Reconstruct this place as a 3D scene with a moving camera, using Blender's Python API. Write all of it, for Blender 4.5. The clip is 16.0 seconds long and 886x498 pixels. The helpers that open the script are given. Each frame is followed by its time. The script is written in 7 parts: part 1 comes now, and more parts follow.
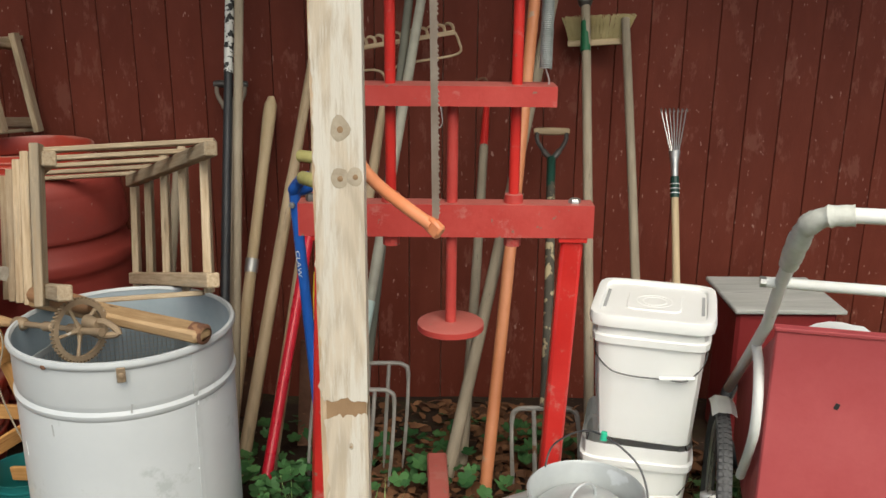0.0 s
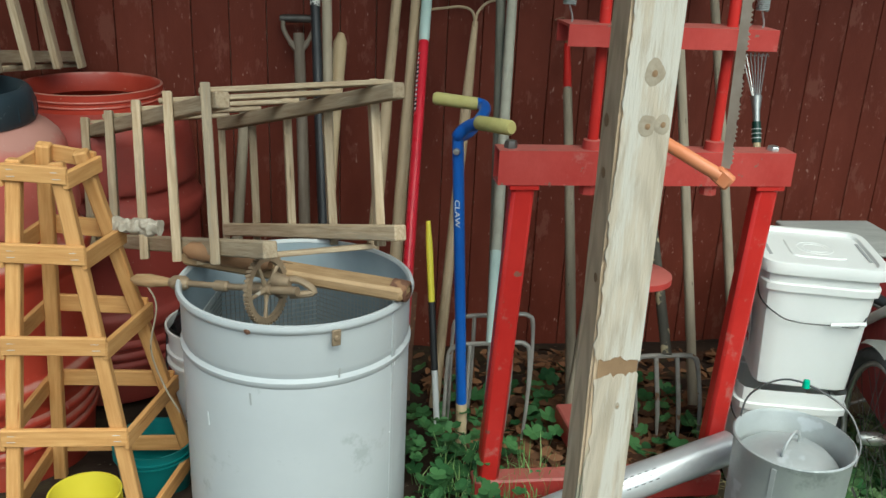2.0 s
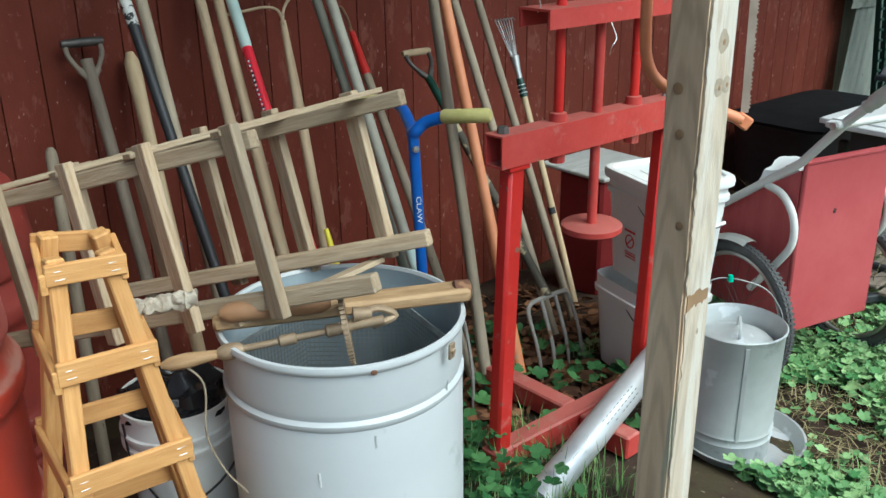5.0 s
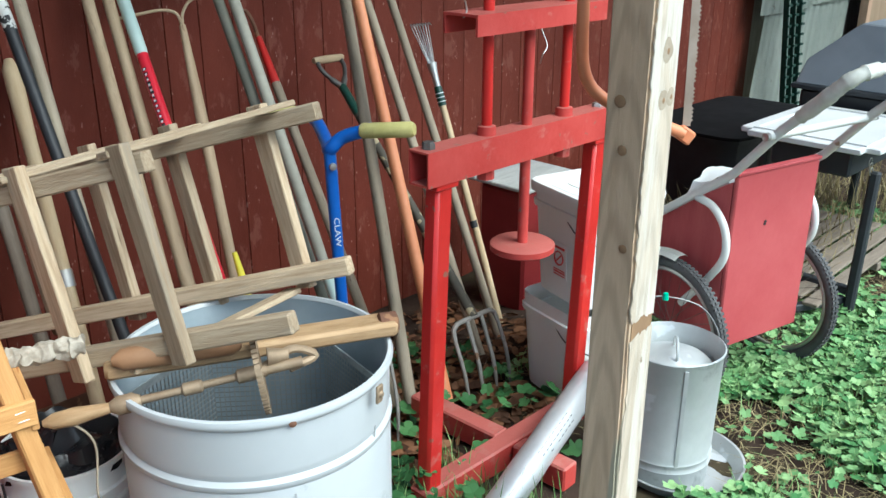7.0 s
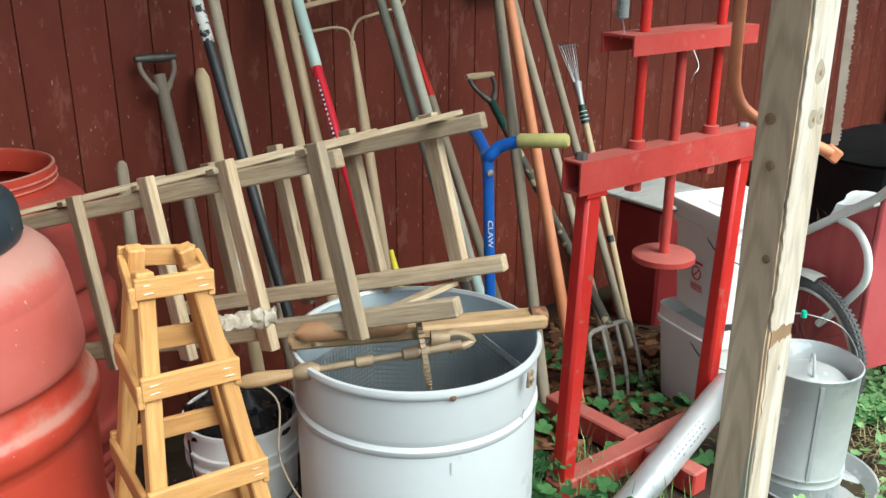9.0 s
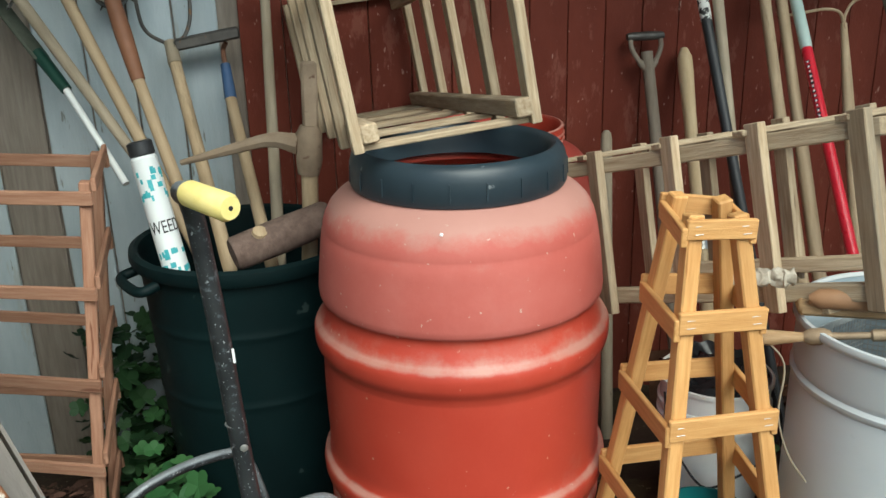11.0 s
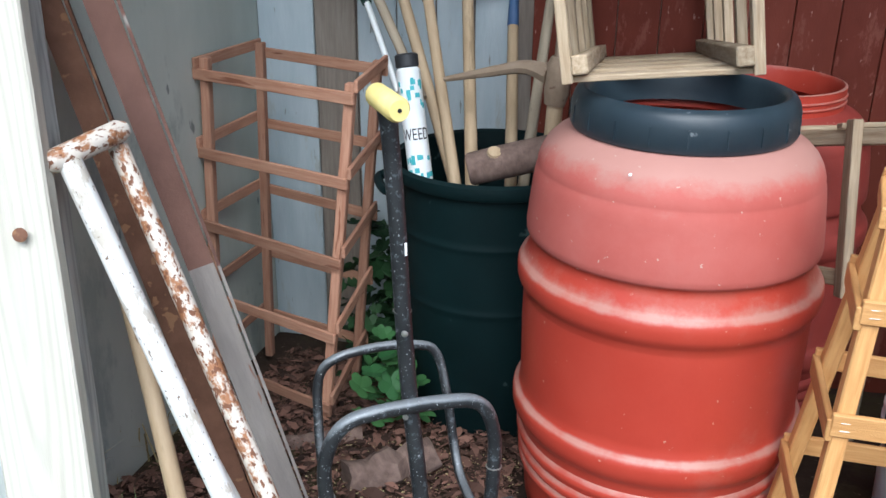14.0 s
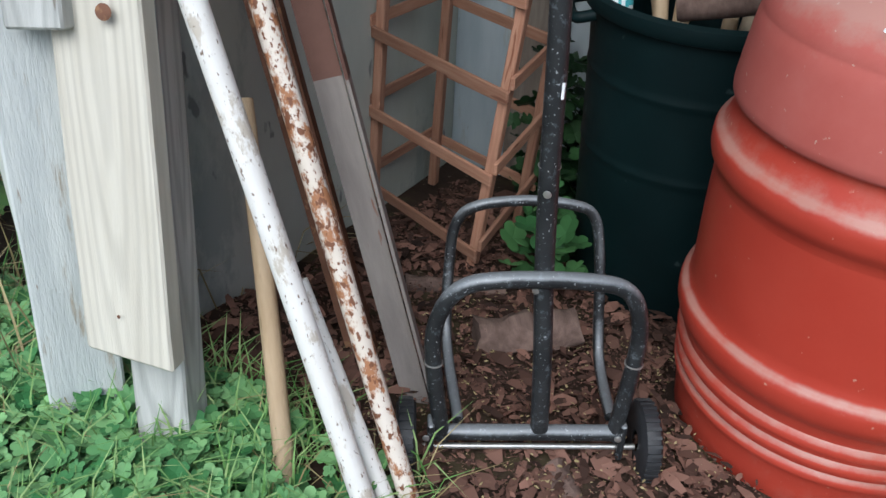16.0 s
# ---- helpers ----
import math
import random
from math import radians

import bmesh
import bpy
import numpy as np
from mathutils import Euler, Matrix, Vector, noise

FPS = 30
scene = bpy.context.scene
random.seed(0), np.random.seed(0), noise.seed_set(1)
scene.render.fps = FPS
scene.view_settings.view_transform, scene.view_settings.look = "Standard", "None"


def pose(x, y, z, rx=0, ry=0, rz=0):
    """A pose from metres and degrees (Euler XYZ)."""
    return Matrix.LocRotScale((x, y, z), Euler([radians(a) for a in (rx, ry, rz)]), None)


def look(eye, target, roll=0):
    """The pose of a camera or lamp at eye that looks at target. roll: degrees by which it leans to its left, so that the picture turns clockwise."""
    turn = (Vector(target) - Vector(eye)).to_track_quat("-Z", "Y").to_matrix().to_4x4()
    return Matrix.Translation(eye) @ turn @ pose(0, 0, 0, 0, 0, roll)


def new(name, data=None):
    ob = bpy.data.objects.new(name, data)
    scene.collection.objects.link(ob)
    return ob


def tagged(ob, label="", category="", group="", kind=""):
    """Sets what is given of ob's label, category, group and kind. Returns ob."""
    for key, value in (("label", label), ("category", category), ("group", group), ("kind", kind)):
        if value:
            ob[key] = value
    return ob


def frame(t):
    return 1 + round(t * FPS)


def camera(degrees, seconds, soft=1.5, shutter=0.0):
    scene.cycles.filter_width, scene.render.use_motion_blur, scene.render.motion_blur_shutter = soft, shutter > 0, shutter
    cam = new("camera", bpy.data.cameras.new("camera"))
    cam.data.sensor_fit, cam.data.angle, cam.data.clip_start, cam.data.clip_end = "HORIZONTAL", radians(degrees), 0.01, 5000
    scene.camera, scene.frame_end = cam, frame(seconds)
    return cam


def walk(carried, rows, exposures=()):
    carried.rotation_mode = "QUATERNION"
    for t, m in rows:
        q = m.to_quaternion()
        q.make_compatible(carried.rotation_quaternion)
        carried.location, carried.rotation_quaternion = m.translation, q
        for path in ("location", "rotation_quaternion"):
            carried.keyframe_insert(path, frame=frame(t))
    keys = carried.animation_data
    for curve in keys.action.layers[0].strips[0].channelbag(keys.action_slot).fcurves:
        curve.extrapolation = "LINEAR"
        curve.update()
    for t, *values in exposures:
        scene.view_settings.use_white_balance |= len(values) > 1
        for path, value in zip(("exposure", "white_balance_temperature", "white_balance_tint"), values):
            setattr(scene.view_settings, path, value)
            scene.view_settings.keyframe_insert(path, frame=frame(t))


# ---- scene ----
cam = camera(52.8, 16.0)
PATH = [
    (0, (0.01, 0.064, 1.418), (0.008, 1.98, 0.846), 0.5),
    (0.5, (-0.215, 0.091, 1.423), (-0.171, 2.015, 0.882), 1.2),
    (1, (-0.399, 0.114, 1.423), (-0.287, 2.021, 0.833), 1.6),
    (1.5, (-0.525, 0.14, 1.396), (-0.371, 2.024, 0.743), 1.4),
    (2, (-0.715, 0.211, 1.39), (-0.445, 2.069, 0.699), 2.6),
    (2.5, (-0.925, 0.276, 1.402), (-0.511, 2.101, 0.695), 2.9),
    (3, (-1.149, 0.372, 1.397), (-0.584, 2.149, 0.675), 2.2),
    (3.2, (-1.214, 0.399, 1.373), (-0.607, 2.169, 0.667), 1.8),
    (5.3, (-1.717, 0.685, 1.437), (-0.461, 2.072, 0.731), -0.5),
    (5.5, (-1.672, 0.728, 1.439), (-0.38, 2.097, 0.765), -0.2),
    (6, (-1.603, 0.778, 1.429), (-0.261, 2.112, 0.781), 0.4),
    (6.5, (-1.598, 0.778, 1.413), (-0.269, 2.087, 0.692), -0.0),
    (7, (-1.601, 0.78, 1.41), (-0.268, 2.087, 0.692), 0.2),
    (7.5, (-1.625, 0.76, 1.442), (-0.244, 2.107, 0.915), 0.7),
    (8, (-1.65, 0.745, 1.454), (-0.255, 2.091, 0.961), 0.9),
    (8.5, (-1.703, 0.728, 1.452), (-0.389, 2.109, 0.846), 0.7),
    (9, (-1.761, 0.704, 1.423), (-0.621, 2.201, 0.747), 0.2),
    (9.5, (-1.872, 0.657, 1.4), (-1.01, 2.308, 0.673), -1.3),
    (10, (-1.986, 0.681, 1.351), (-1.408, 2.45, 0.619), -2.6),
    (10.2, (-2.102, 0.757, 1.339), (-1.522, 2.533, 0.625), -1.9),
    (12.3, (-1.907, 0.62, 1.427), (-1.954, 2.526, 0.821), -1.3),
    (12.5, (-1.852, 0.619, 1.416), (-1.944, 2.524, 0.812), -1.1),
    (13, (-1.757, 0.628, 1.401), (-1.952, 2.522, 0.789), -0.8),
    (13.5, (-1.755, 0.639, 1.382), (-2.035, 2.505, 0.719), -0.2),
    (14, (-1.778, 0.632, 1.345), (-2.139, 2.446, 0.584), 0.4),
    (14.5, (-1.796, 0.654, 1.305), (-2.247, 2.399, 0.437), 0.1),
    (15, (-1.83, 0.73, 1.266), (-2.354, 2.404, 0.304), 0.4),
    (15.5, (-1.861, 0.834, 1.235), (-2.44, 2.445, 0.201), 2.1),
    (16, (-1.759, 0.934, 1.243), (-2.485, 2.434, 0.138), 2.6),
]
EXPOSURES = [(0.0, 0.80, 7000, 6), (1.0, 1.06, 6650, 0), (1.5, 0.92, 6350, -3), (2.0, 0.70, 6200, -6), (2.5, 0.74, 6150, -6), (3.0, 0.90, 6000, -6), (5.5, 1.16, 5800, -3), (6.0, 1.46, 5750, -2),
             (7.0, 1.42, 5750, -2), (8.0, 1.78, 5950, 0), (9.0, 1.4, 6200, -2), (9.5, 1.16, 6400, -4), (10.0, 1.05, 6450, -6), (12.5, 1.38, 5850, 2), (13.5, 1.44, 5650, 4),
             (14.5, 0.96, 5850, 8), (15.5, 0.70, 5950, 7), (16.0, 0.78, 5900, 8)]
walk(cam, [(t, look(eye, target, roll)) for t, eye, target, roll in PATH], EXPOSURES)

# ---- light ----
world = bpy.data.worlds.new("sky")
scene.world = world
world.use_nodes = True
_n = world.node_tree.nodes
_sky = _n.new("ShaderNodeTexSky")
_sky.sky_type = "NISHITA"
_sky.sun_disc = False
_sky.sun_elevation, _sky.sun_rotation = radians(49.6), radians(168.7)
_sky.air_density, _sky.dust_density, _sky.ozone_density = 1.0, 2.5, 1.0
world.node_tree.links.new(_sky.outputs[0], _n["Background"].inputs[0])
_n["Background"].inputs[1].default_value = 0.085
sun = new("sun", bpy.data.lights.new("sun", "SUN"))
sun.data.energy, sun.data.angle, sun.data.color = 1.85, radians(50), (1.0, 0.98, 0.95)
sun.matrix_world = look((1.0, -5.0, 6.0), (0, 0, 0))

# ---- materials ----
def mat(name, c1, c2, rough=0.7, metal=0.0, scale=6.0, detail=8.0, bump=0.3, bump_scale=60.0, spots=None, spot_scale=25.0, spot_at=0.68, stretch=(1, 1, 1), vary=0.0, spec=0.4, wear=None, wear_scale=2.5, wear_at=0.55, rings=0.0, ring_mix=0.45, dust_sheen=None):
    """Two-tone noise, fine relief, and optional specks and worn patches, in object space."""
    m = bpy.data.materials.new(name)
    m.use_nodes = True
    nt = m.node_tree
    N, Lk = nt.nodes, nt.links
    b = N["Principled BSDF"]
    tc = N.new("ShaderNodeTexCoord")
    mp = N.new("ShaderNodeMapping")
    mp.inputs["Scale"].default_value = stretch
    Lk.new(tc.outputs["Object"], mp.inputs["Vector"])
    info = N.new("ShaderNodeObjectInfo")
    shift = N.new("ShaderNodeVectorMath")
    shift.operation = "ADD"
    rnd = N.new("ShaderNodeVectorMath")
    rnd.operation = "SCALE"
    rnd.inputs[0].default_value = (31.0, 17.0, 23.0)
    Lk.new(info.outputs["Random"], rnd.inputs["Scale"])
    Lk.new(mp.outputs[0], shift.inputs[0])
    Lk.new(rnd.outputs[0], shift.inputs[1])
    vec = shift.outputs[0]

    def noise_tex(sc, det=6.0, rgh=0.6):
        t = N.new("ShaderNodeTexNoise")
        t.inputs["Scale"].default_value, t.inputs["Detail"].default_value, t.inputs["Roughness"].default_value = sc, det, rgh
        Lk.new(vec, t.inputs["Vector"])
        return t.outputs["Fac"]

    def ramp(fac, a, z):
        r = N.new("ShaderNodeMapRange")
        r.inputs["From Min"].default_value, r.inputs["From Max"].default_value = a, z
        Lk.new(fac, r.inputs["Value"])
        return r.outputs[0]

    def mix(fac, a, z):
        x = N.new("ShaderNodeMix")
        x.data_type = "RGBA"
        Lk.new(fac, x.inputs[0])
        for sock, v in ((x.inputs[6], a), (x.inputs[7], z)):
            if isinstance(v, tuple):
                sock.default_value = (*v, 1)
            else:
                Lk.new(v, sock)
        return x.outputs[2]
    col = mix(ramp(noise_tex(scale, detail), 0.3, 0.7), c1, c2)
    if rings:
        wv = N.new("ShaderNodeTexWave")
        wv.wave_type, wv.rings_direction = "RINGS", "SPHERICAL"
        wv.inputs["Scale"].default_value, wv.inputs["Distortion"].default_value = rings, 2.6
        wv.inputs["Detail"].default_value, wv.inputs["Detail Scale"].default_value = 2.0, 1.4
        Lk.new(mp.outputs[0], wv.inputs["Vector"])
        sc = N.new("ShaderNodeMath")
        sc.operation = "MULTIPLY"
        sc.inputs[1].default_value = ring_mix
        Lk.new(ramp(wv.outputs["Fac"], 0.35, 1.0), sc.inputs[0])
        col = mix(sc.outputs[0], col, tuple(0.6 * q for q in c1))
    if wear:
        col = mix(ramp(noise_tex(wear_scale, 10, 0.7), wear_at, wear_at + 0.06), col, wear)
    if spots:
        col = mix(ramp(noise_tex(spot_scale, 3, 0.5), spot_at, spot_at + 0.04), col, spots)
    # tints upward faces: dust on barrels and press, painted sheen on black tubes
    if dust_sheen:
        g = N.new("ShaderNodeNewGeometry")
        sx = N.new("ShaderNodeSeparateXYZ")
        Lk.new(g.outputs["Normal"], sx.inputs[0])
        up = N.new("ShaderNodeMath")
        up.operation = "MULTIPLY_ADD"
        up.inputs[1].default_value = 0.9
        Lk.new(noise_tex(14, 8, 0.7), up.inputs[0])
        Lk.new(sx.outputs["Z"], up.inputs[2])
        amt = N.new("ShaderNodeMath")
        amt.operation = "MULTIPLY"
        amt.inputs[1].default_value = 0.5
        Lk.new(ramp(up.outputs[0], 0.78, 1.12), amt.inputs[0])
        col = mix(amt.outputs[0], col, dust_sheen)
    if vary:
        hsv = N.new("ShaderNodeHueSaturation")
        r2 = N.new("ShaderNodeMapRange")
        r2.inputs["To Min"].default_value, r2.inputs["To Max"].default_value = 1 - vary, 1 + vary
        Lk.new(info.outputs["Random"], r2.inputs["Value"])
        Lk.new(r2.outputs[0], hsv.inputs["Value"])
        Lk.new(col, hsv.inputs["Color"])
        col = hsv.outputs[0]
    Lk.new(col, b.inputs["Base Color"])
    rr = N.new("ShaderNodeMapRange")
    rr.inputs["To Min"].default_value, rr.inputs["To Max"].default_value = max(0.02, rough - 0.12), min(1, rough + 0.12)
    Lk.new(noise_tex(scale * 3, 5), rr.inputs["Value"])
    Lk.new(rr.outputs[0], b.inputs["Roughness"])
    b.inputs["Metallic"].default_value = metal
    b.inputs["Specular IOR Level"].default_value = spec
    if bump:
        bp = N.new("ShaderNodeBump")
        bp.inputs["Strength"].default_value, bp.inputs["Distance"].default_value = bump, 0.003
        Lk.new(noise_tex(bump_scale, 6, 0.65), bp.inputs["Height"])
        Lk.new(bp.outputs[0], b.inputs["Normal"])
    return m


def leafmat(name, a, z, rough=0.55):
    """Leaf colours that differ from leaf to leaf."""
    m = bpy.data.materials.new(name)
    m.use_nodes = True
    N, Lk = m.node_tree.nodes, m.node_tree.links
    g = N.new("ShaderNodeNewGeometry")
    x = N.new("ShaderNodeMix")
    x.data_type = "RGBA"
    x.inputs[6].default_value, x.inputs[7].default_value = (*a, 1), (*z, 1)
    Lk.new(g.outputs["Random Per Island"], x.inputs[0])
    b = N["Principled BSDF"]
    Lk.new(x.outputs[2], b.inputs["Base Color"])
    b.inputs["Roughness"].default_value = rough
    b.inputs["Specular IOR Level"].default_value = 0.2
    return m


GRAIN = (14, 14, 1.2)
M_RED_WALL = mat("red_barn_paint", (0.118, 0.024, 0.014), (0.165, 0.038, 0.023), 0.62, 0, 3, 8, 0.5, 90, (0.34, 0.19, 0.155), 34, 0.685, (2.2, 1, 0.9), 0.07, wear=(0.185, 0.058, 0.040), wear_scale=7, wear_at=0.56, spec=0.18)
M_WHITE_BOARD = mat("grey_white_paint", (0.39, 0.465, 0.505), (0.50, 0.565, 0.595), 0.75, 0, 5, 8, 0.5, 50, (0.25, 0.26, 0.25), 22, 0.7, (3, 3, 0.6), 0.06, wear=(0.40, 0.43, 0.42), wear_scale=3, wear_at=0.58)
M_GREY_WALL = mat("grey_sheet_wall", (0.42, 0.455, 0.405), (0.56, 0.59, 0.53), 0.7, 0, 2.6, 10, 0.3, 30, (0.22, 0.235, 0.22), 16, 0.68, (1, 1, 0.55), wear=(0.37, 0.405, 0.37), wear_scale=3.0, wear_at=0.55)
M_BARE_BOARD = mat("bare_grey_board", (0.20, 0.165, 0.135), (0.30, 0.26, 0.22), 0.85, 0, 5, 10, 0.6, 40, None, stretch=GRAIN)
M_POST = mat("weathered_painted_post", (0.50, 0.42, 0.315), (0.62, 0.54, 0.43), 0.8, 0, 3, 10, 0.7, 30, (0.30, 0.22, 0.14), 2.2, 0.74, (9, 9, 0.8), wear=(0.62, 0.58, 0.50), wear_scale=1.6, wear_at=0.52, rings=3.4, ring_mix=0.34)
M_POST_RAW = mat("bare_knot_wood", (0.22, 0.13, 0.07), (0.34, 0.22, 0.12), 0.8, 0, 9, 8, 0.5, 40)
M_KNOT = mat("knot_wood", (0.30, 0.245, 0.175), (0.46, 0.395, 0.30), 0.8, 0, 30, 8, 0.6, 60)
M_POST_GREY = mat("grey_weathered_pine", (0.51, 0.37, 0.24), (0.65, 0.505, 0.35), 0.85, 0, 3, 10, 0.7, 30, stretch=(9, 9, 0.8), rings=3.4, ring_mix=0.4, spots=(0.36, 0.34, 0.25), spot_scale=1.5, spot_at=0.66)
M_LATTICE = mat("weathered_lath", (0.32, 0.225, 0.135), (0.54, 0.435, 0.30), 0.85, 0, 6, 10, 0.9, 24, (0.13, 0.085, 0.05), 2.2, 0.71, stretch=(20, 20, 1.5), vary=0.28, wear=(0.36, 0.29, 0.205), wear_scale=1.6, wear_at=0.55)
M_CEDAR = mat("new_cedar", (0.50, 0.24, 0.075), (0.66, 0.37, 0.14), 0.65, 0, 6, 8, 0.4, 24, (0.40, 0.16, 0.045), 3, 0.68, stretch=(18, 18, 1.4), vary=0.14)
M_REDWOOD = mat("old_redwood_lath", (0.30, 0.14, 0.085), (0.44, 0.25, 0.165), 0.8, 0, 6, 8, 0.6, 24, (0.20, 0.08, 0.045), 3, 0.67, stretch=(18, 18, 1.4), vary=0.2)
M_LUMBER = mat("pale_lumber", (0.52, 0.49, 0.41), (0.64, 0.615, 0.53), 0.75, 0, 4, 10, 0.5, 40, (0.32, 0.2, 0.1), 2.5, 0.75, stretch=(12, 12, 0.8), vary=0.04, rings=2.6, ring_mix=0.30)
M_GREYBOARD = mat("grey_old_lumber", (0.38, 0.39, 0.365), (0.53, 0.54, 0.51), 0.85, 0, 4, 10, 0.7, 40, (0.2, 0.18, 0.15), 7, 0.72, stretch=(10, 10, 0.9), vary=0.06, rings=3.6, ring_mix=0.45)
M_CHIPPED = mat("chipped_white_board", (0.43, 0.465, 0.46), (0.60, 0.63, 0.61), 0.75, 0, 5, 10, 0.8, 30, (0.24, 0.19, 0.14), 14, 0.70, stretch=(7, 7, 0.9), wear=(0.36, 0.33, 0.27), wear_scale=4, wear_at=0.58)
M_HANDLE = mat("ash_handle", (0.36, 0.26, 0.155), (0.50, 0.385, 0.25), 0.6, 0, 5, 8, 0.4, 50, (0.20, 0.13, 0.07), 14, 0.7, stretch=(9, 9, 1.2), vary=0.12, wear=(0.29, 0.215, 0.13), wear_scale=1.6, wear_at=0.57)
M_HANDLE_GREY = mat("grey_handle", (0.25, 0.205, 0.145), (0.38, 0.32, 0.235), 0.75, 0, 5, 8, 0.5, 50, (0.12, 0.1, 0.07), 14, 0.7, stretch=(9, 9, 1.2), vary=0.15)
M_OLDWOOD = mat("dark_old_handle", (0.17, 0.135, 0.10), (0.27, 0.225, 0.175), 0.75, 0, 5, 8, 0.5, 50, (0.1, 0.08, 0.06), 14, 0.7, stretch=(9, 9, 1.2))
M_HANDLE_PALE = mat("pale_handle", (0.50, 0.37, 0.21), (0.62, 0.49, 0.31), 0.6, 0, 5, 8, 0.35, 50, stretch=(9, 9, 1.2))
M_ORANGE_POLE = mat("orange_pole", (0.56, 0.20, 0.085), (0.66, 0.27, 0.13), 0.5, 0, 7, 6, 0.2, 60, (0.45, 0.3, 0.2), 20, 0.7)
M_GALV_POLE = mat("grey_metal_pole", (0.28, 0.27, 0.215), (0.40, 0.385, 0.315), 0.6, 0.0, 12, 6, 0.2, 60)
M_DARKGREEN_POLE = mat("dull_green_pole", (0.11, 0.115, 0.09), (0.17, 0.165, 0.13), 0.7, 0, 8, 6, 0.3, 60)
M_BLACK = mat("black_plastic", (0.016, 0.017, 0.019), (0.03, 0.032, 0.035), 0.5, 0, 7, 6, 0.25, 80)
# chips and wear are paint damage; the blue-grey top tint is a painted highlight
M_BLACK_PAINT = mat("chipped_black_paint", (0.018, 0.020, 0.022), (0.035, 0.038, 0.04), 0.38, 0.2, 14, 8, 0.4, 80, (0.33, 0.35, 0.36), 190, 0.66, stretch=(1, 1, 1), wear=(0.09, 0.105, 0.115), wear_scale=60, wear_at=0.56, dust_sheen=(0.34, 0.37, 0.39))
M_SPECKLE = mat("speckled_white_grip", (0.55, 0.55, 0.52), (0.66, 0.66, 0.62), 0.7, 0, 9, 6, 0.4, 80, (0.03, 0.03, 0.03), 45, 0.5)
M_REDSHAFT = mat("red_fibreglass", (0.50, 0.012, 0.03), (0.60, 0.02, 0.04), 0.3, 0, 7, 6, 0.1, 80)
M_GREYBLUE = mat("pale_blue_grip", (0.40, 0.52, 0.48), (0.48, 0.60, 0.555), 0.5, 0, 7, 6, 0.15, 80)
M_BLUE = mat("blue_enamel", (0.012, 0.095, 0.42), (0.02, 0.13, 0.5), 0.32, 0, 9, 6, 0.1, 80, (0.3, 0.35, 0.42), 45, 0.74)
M_OLIVE_GRIP = mat("olive_foam_grip", (0.42, 0.38, 0.13), (0.54, 0.49, 0.20), 0.85, 0, 14, 6, 0.5, 120)
M_YELLOW = mat("yellow_foam_grip", (0.80, 0.64, 0.20), (0.86, 0.73, 0.33), 0.8, 0, 12, 6, 0.3, 120)
M_YELLOW_P = mat("yellow_plastic", (0.76, 0.66, 0.05), (0.82, 0.72, 0.08), 0.4, 0, 6, 4, 0.05)
M_PRESS = mat("red_press_paint", (0.46, 0.018, 0.016), (0.55, 0.030, 0.025), 0.32, 0, 8, 8, 0.3, 60, (0.26, 0.10, 0.07), 26, 0.72, wear=(0.47, 0.11, 0.09), wear_scale=12, wear_at=0.585)
M_PRESS_DULL = mat("dusty_red_paint", (0.40, 0.036, 0.030), (0.49, 0.066, 0.055), 0.5, 0, 10, 10, 0.4, 60, (0.24, 0.12, 0.09), 48, 0.67, wear=(0.45, 0.115, 0.095), wear_scale=13, wear_at=0.57, dust_sheen=(0.36, 0.16, 0.13))
M_RUST = mat("rusted_iron", (0.12, 0.055, 0.033), (0.21, 0.105, 0.065), 0.85, 0.2, 12, 10, 0.8, 70, (0.28, 0.15, 0.08), 30, 0.62)
M_RUSTBAR = mat("rusty_angle_iron", (0.10, 0.05, 0.038), (0.18, 0.095, 0.072), 0.8, 0.2, 5, 10, 0.6, 60, (0.26, 0.24, 0.22), 10, 0.66)
M_PICK = mat("dry_brown_iron", (0.21, 0.15, 0.10), (0.34, 0.26, 0.185), 0.85, 0.1, 12, 10, 0.8, 70, (0.14, 0.08, 0.05), 30, 0.64)
M_WORNIRON = mat("worn_grey_iron", (0.19, 0.165, 0.15), (0.29, 0.26, 0.235), 0.75, 0.1, 6, 10, 0.5, 50, (0.2, 0.1, 0.07), 14, 0.66, (4, 4, 0.7))
M_DARKSTEEL = mat("dark_steel", (0.09, 0.085, 0.08), (0.16, 0.15, 0.14), 0.55, 0.7, 15, 8, 0.5, 70, (0.2, 0.11, 0.06), 24, 0.64)
M_SAWBLADE = mat("brown_saw_steel", (0.30, 0.24, 0.19), (0.42, 0.36, 0.30), 0.6, 0.3, 15, 8, 0.3, 70)
M_FORKSTEEL = mat("worn_fork_steel", (0.24, 0.225, 0.20), (0.36, 0.34, 0.31), 0.6, 0.3, 20, 8, 0.4, 70, (0.2, 0.11, 0.06), 30, 0.66)
M_SPRING = mat("dull_grey_spring", (0.20, 0.22, 0.21), (0.32, 0.34, 0.33), 0.6, 0.3, 30, 6, 0.2, 70)
M_STEEL = mat("dull_steel", (0.42, 0.42, 0.40), (0.52, 0.52, 0.50), 0.4, 0.8, 15, 8, 0.3, 70)
M_GALV = mat("galvanised_sheet", (0.43, 0.455, 0.45), (0.55, 0.575, 0.57), 0.5, 0.4, 7, 8, 0.25, 40, (0.62, 0.65, 0.66), 11, 0.66, wear=(0.33, 0.35, 0.35), wear_scale=4, wear_at=0.58)
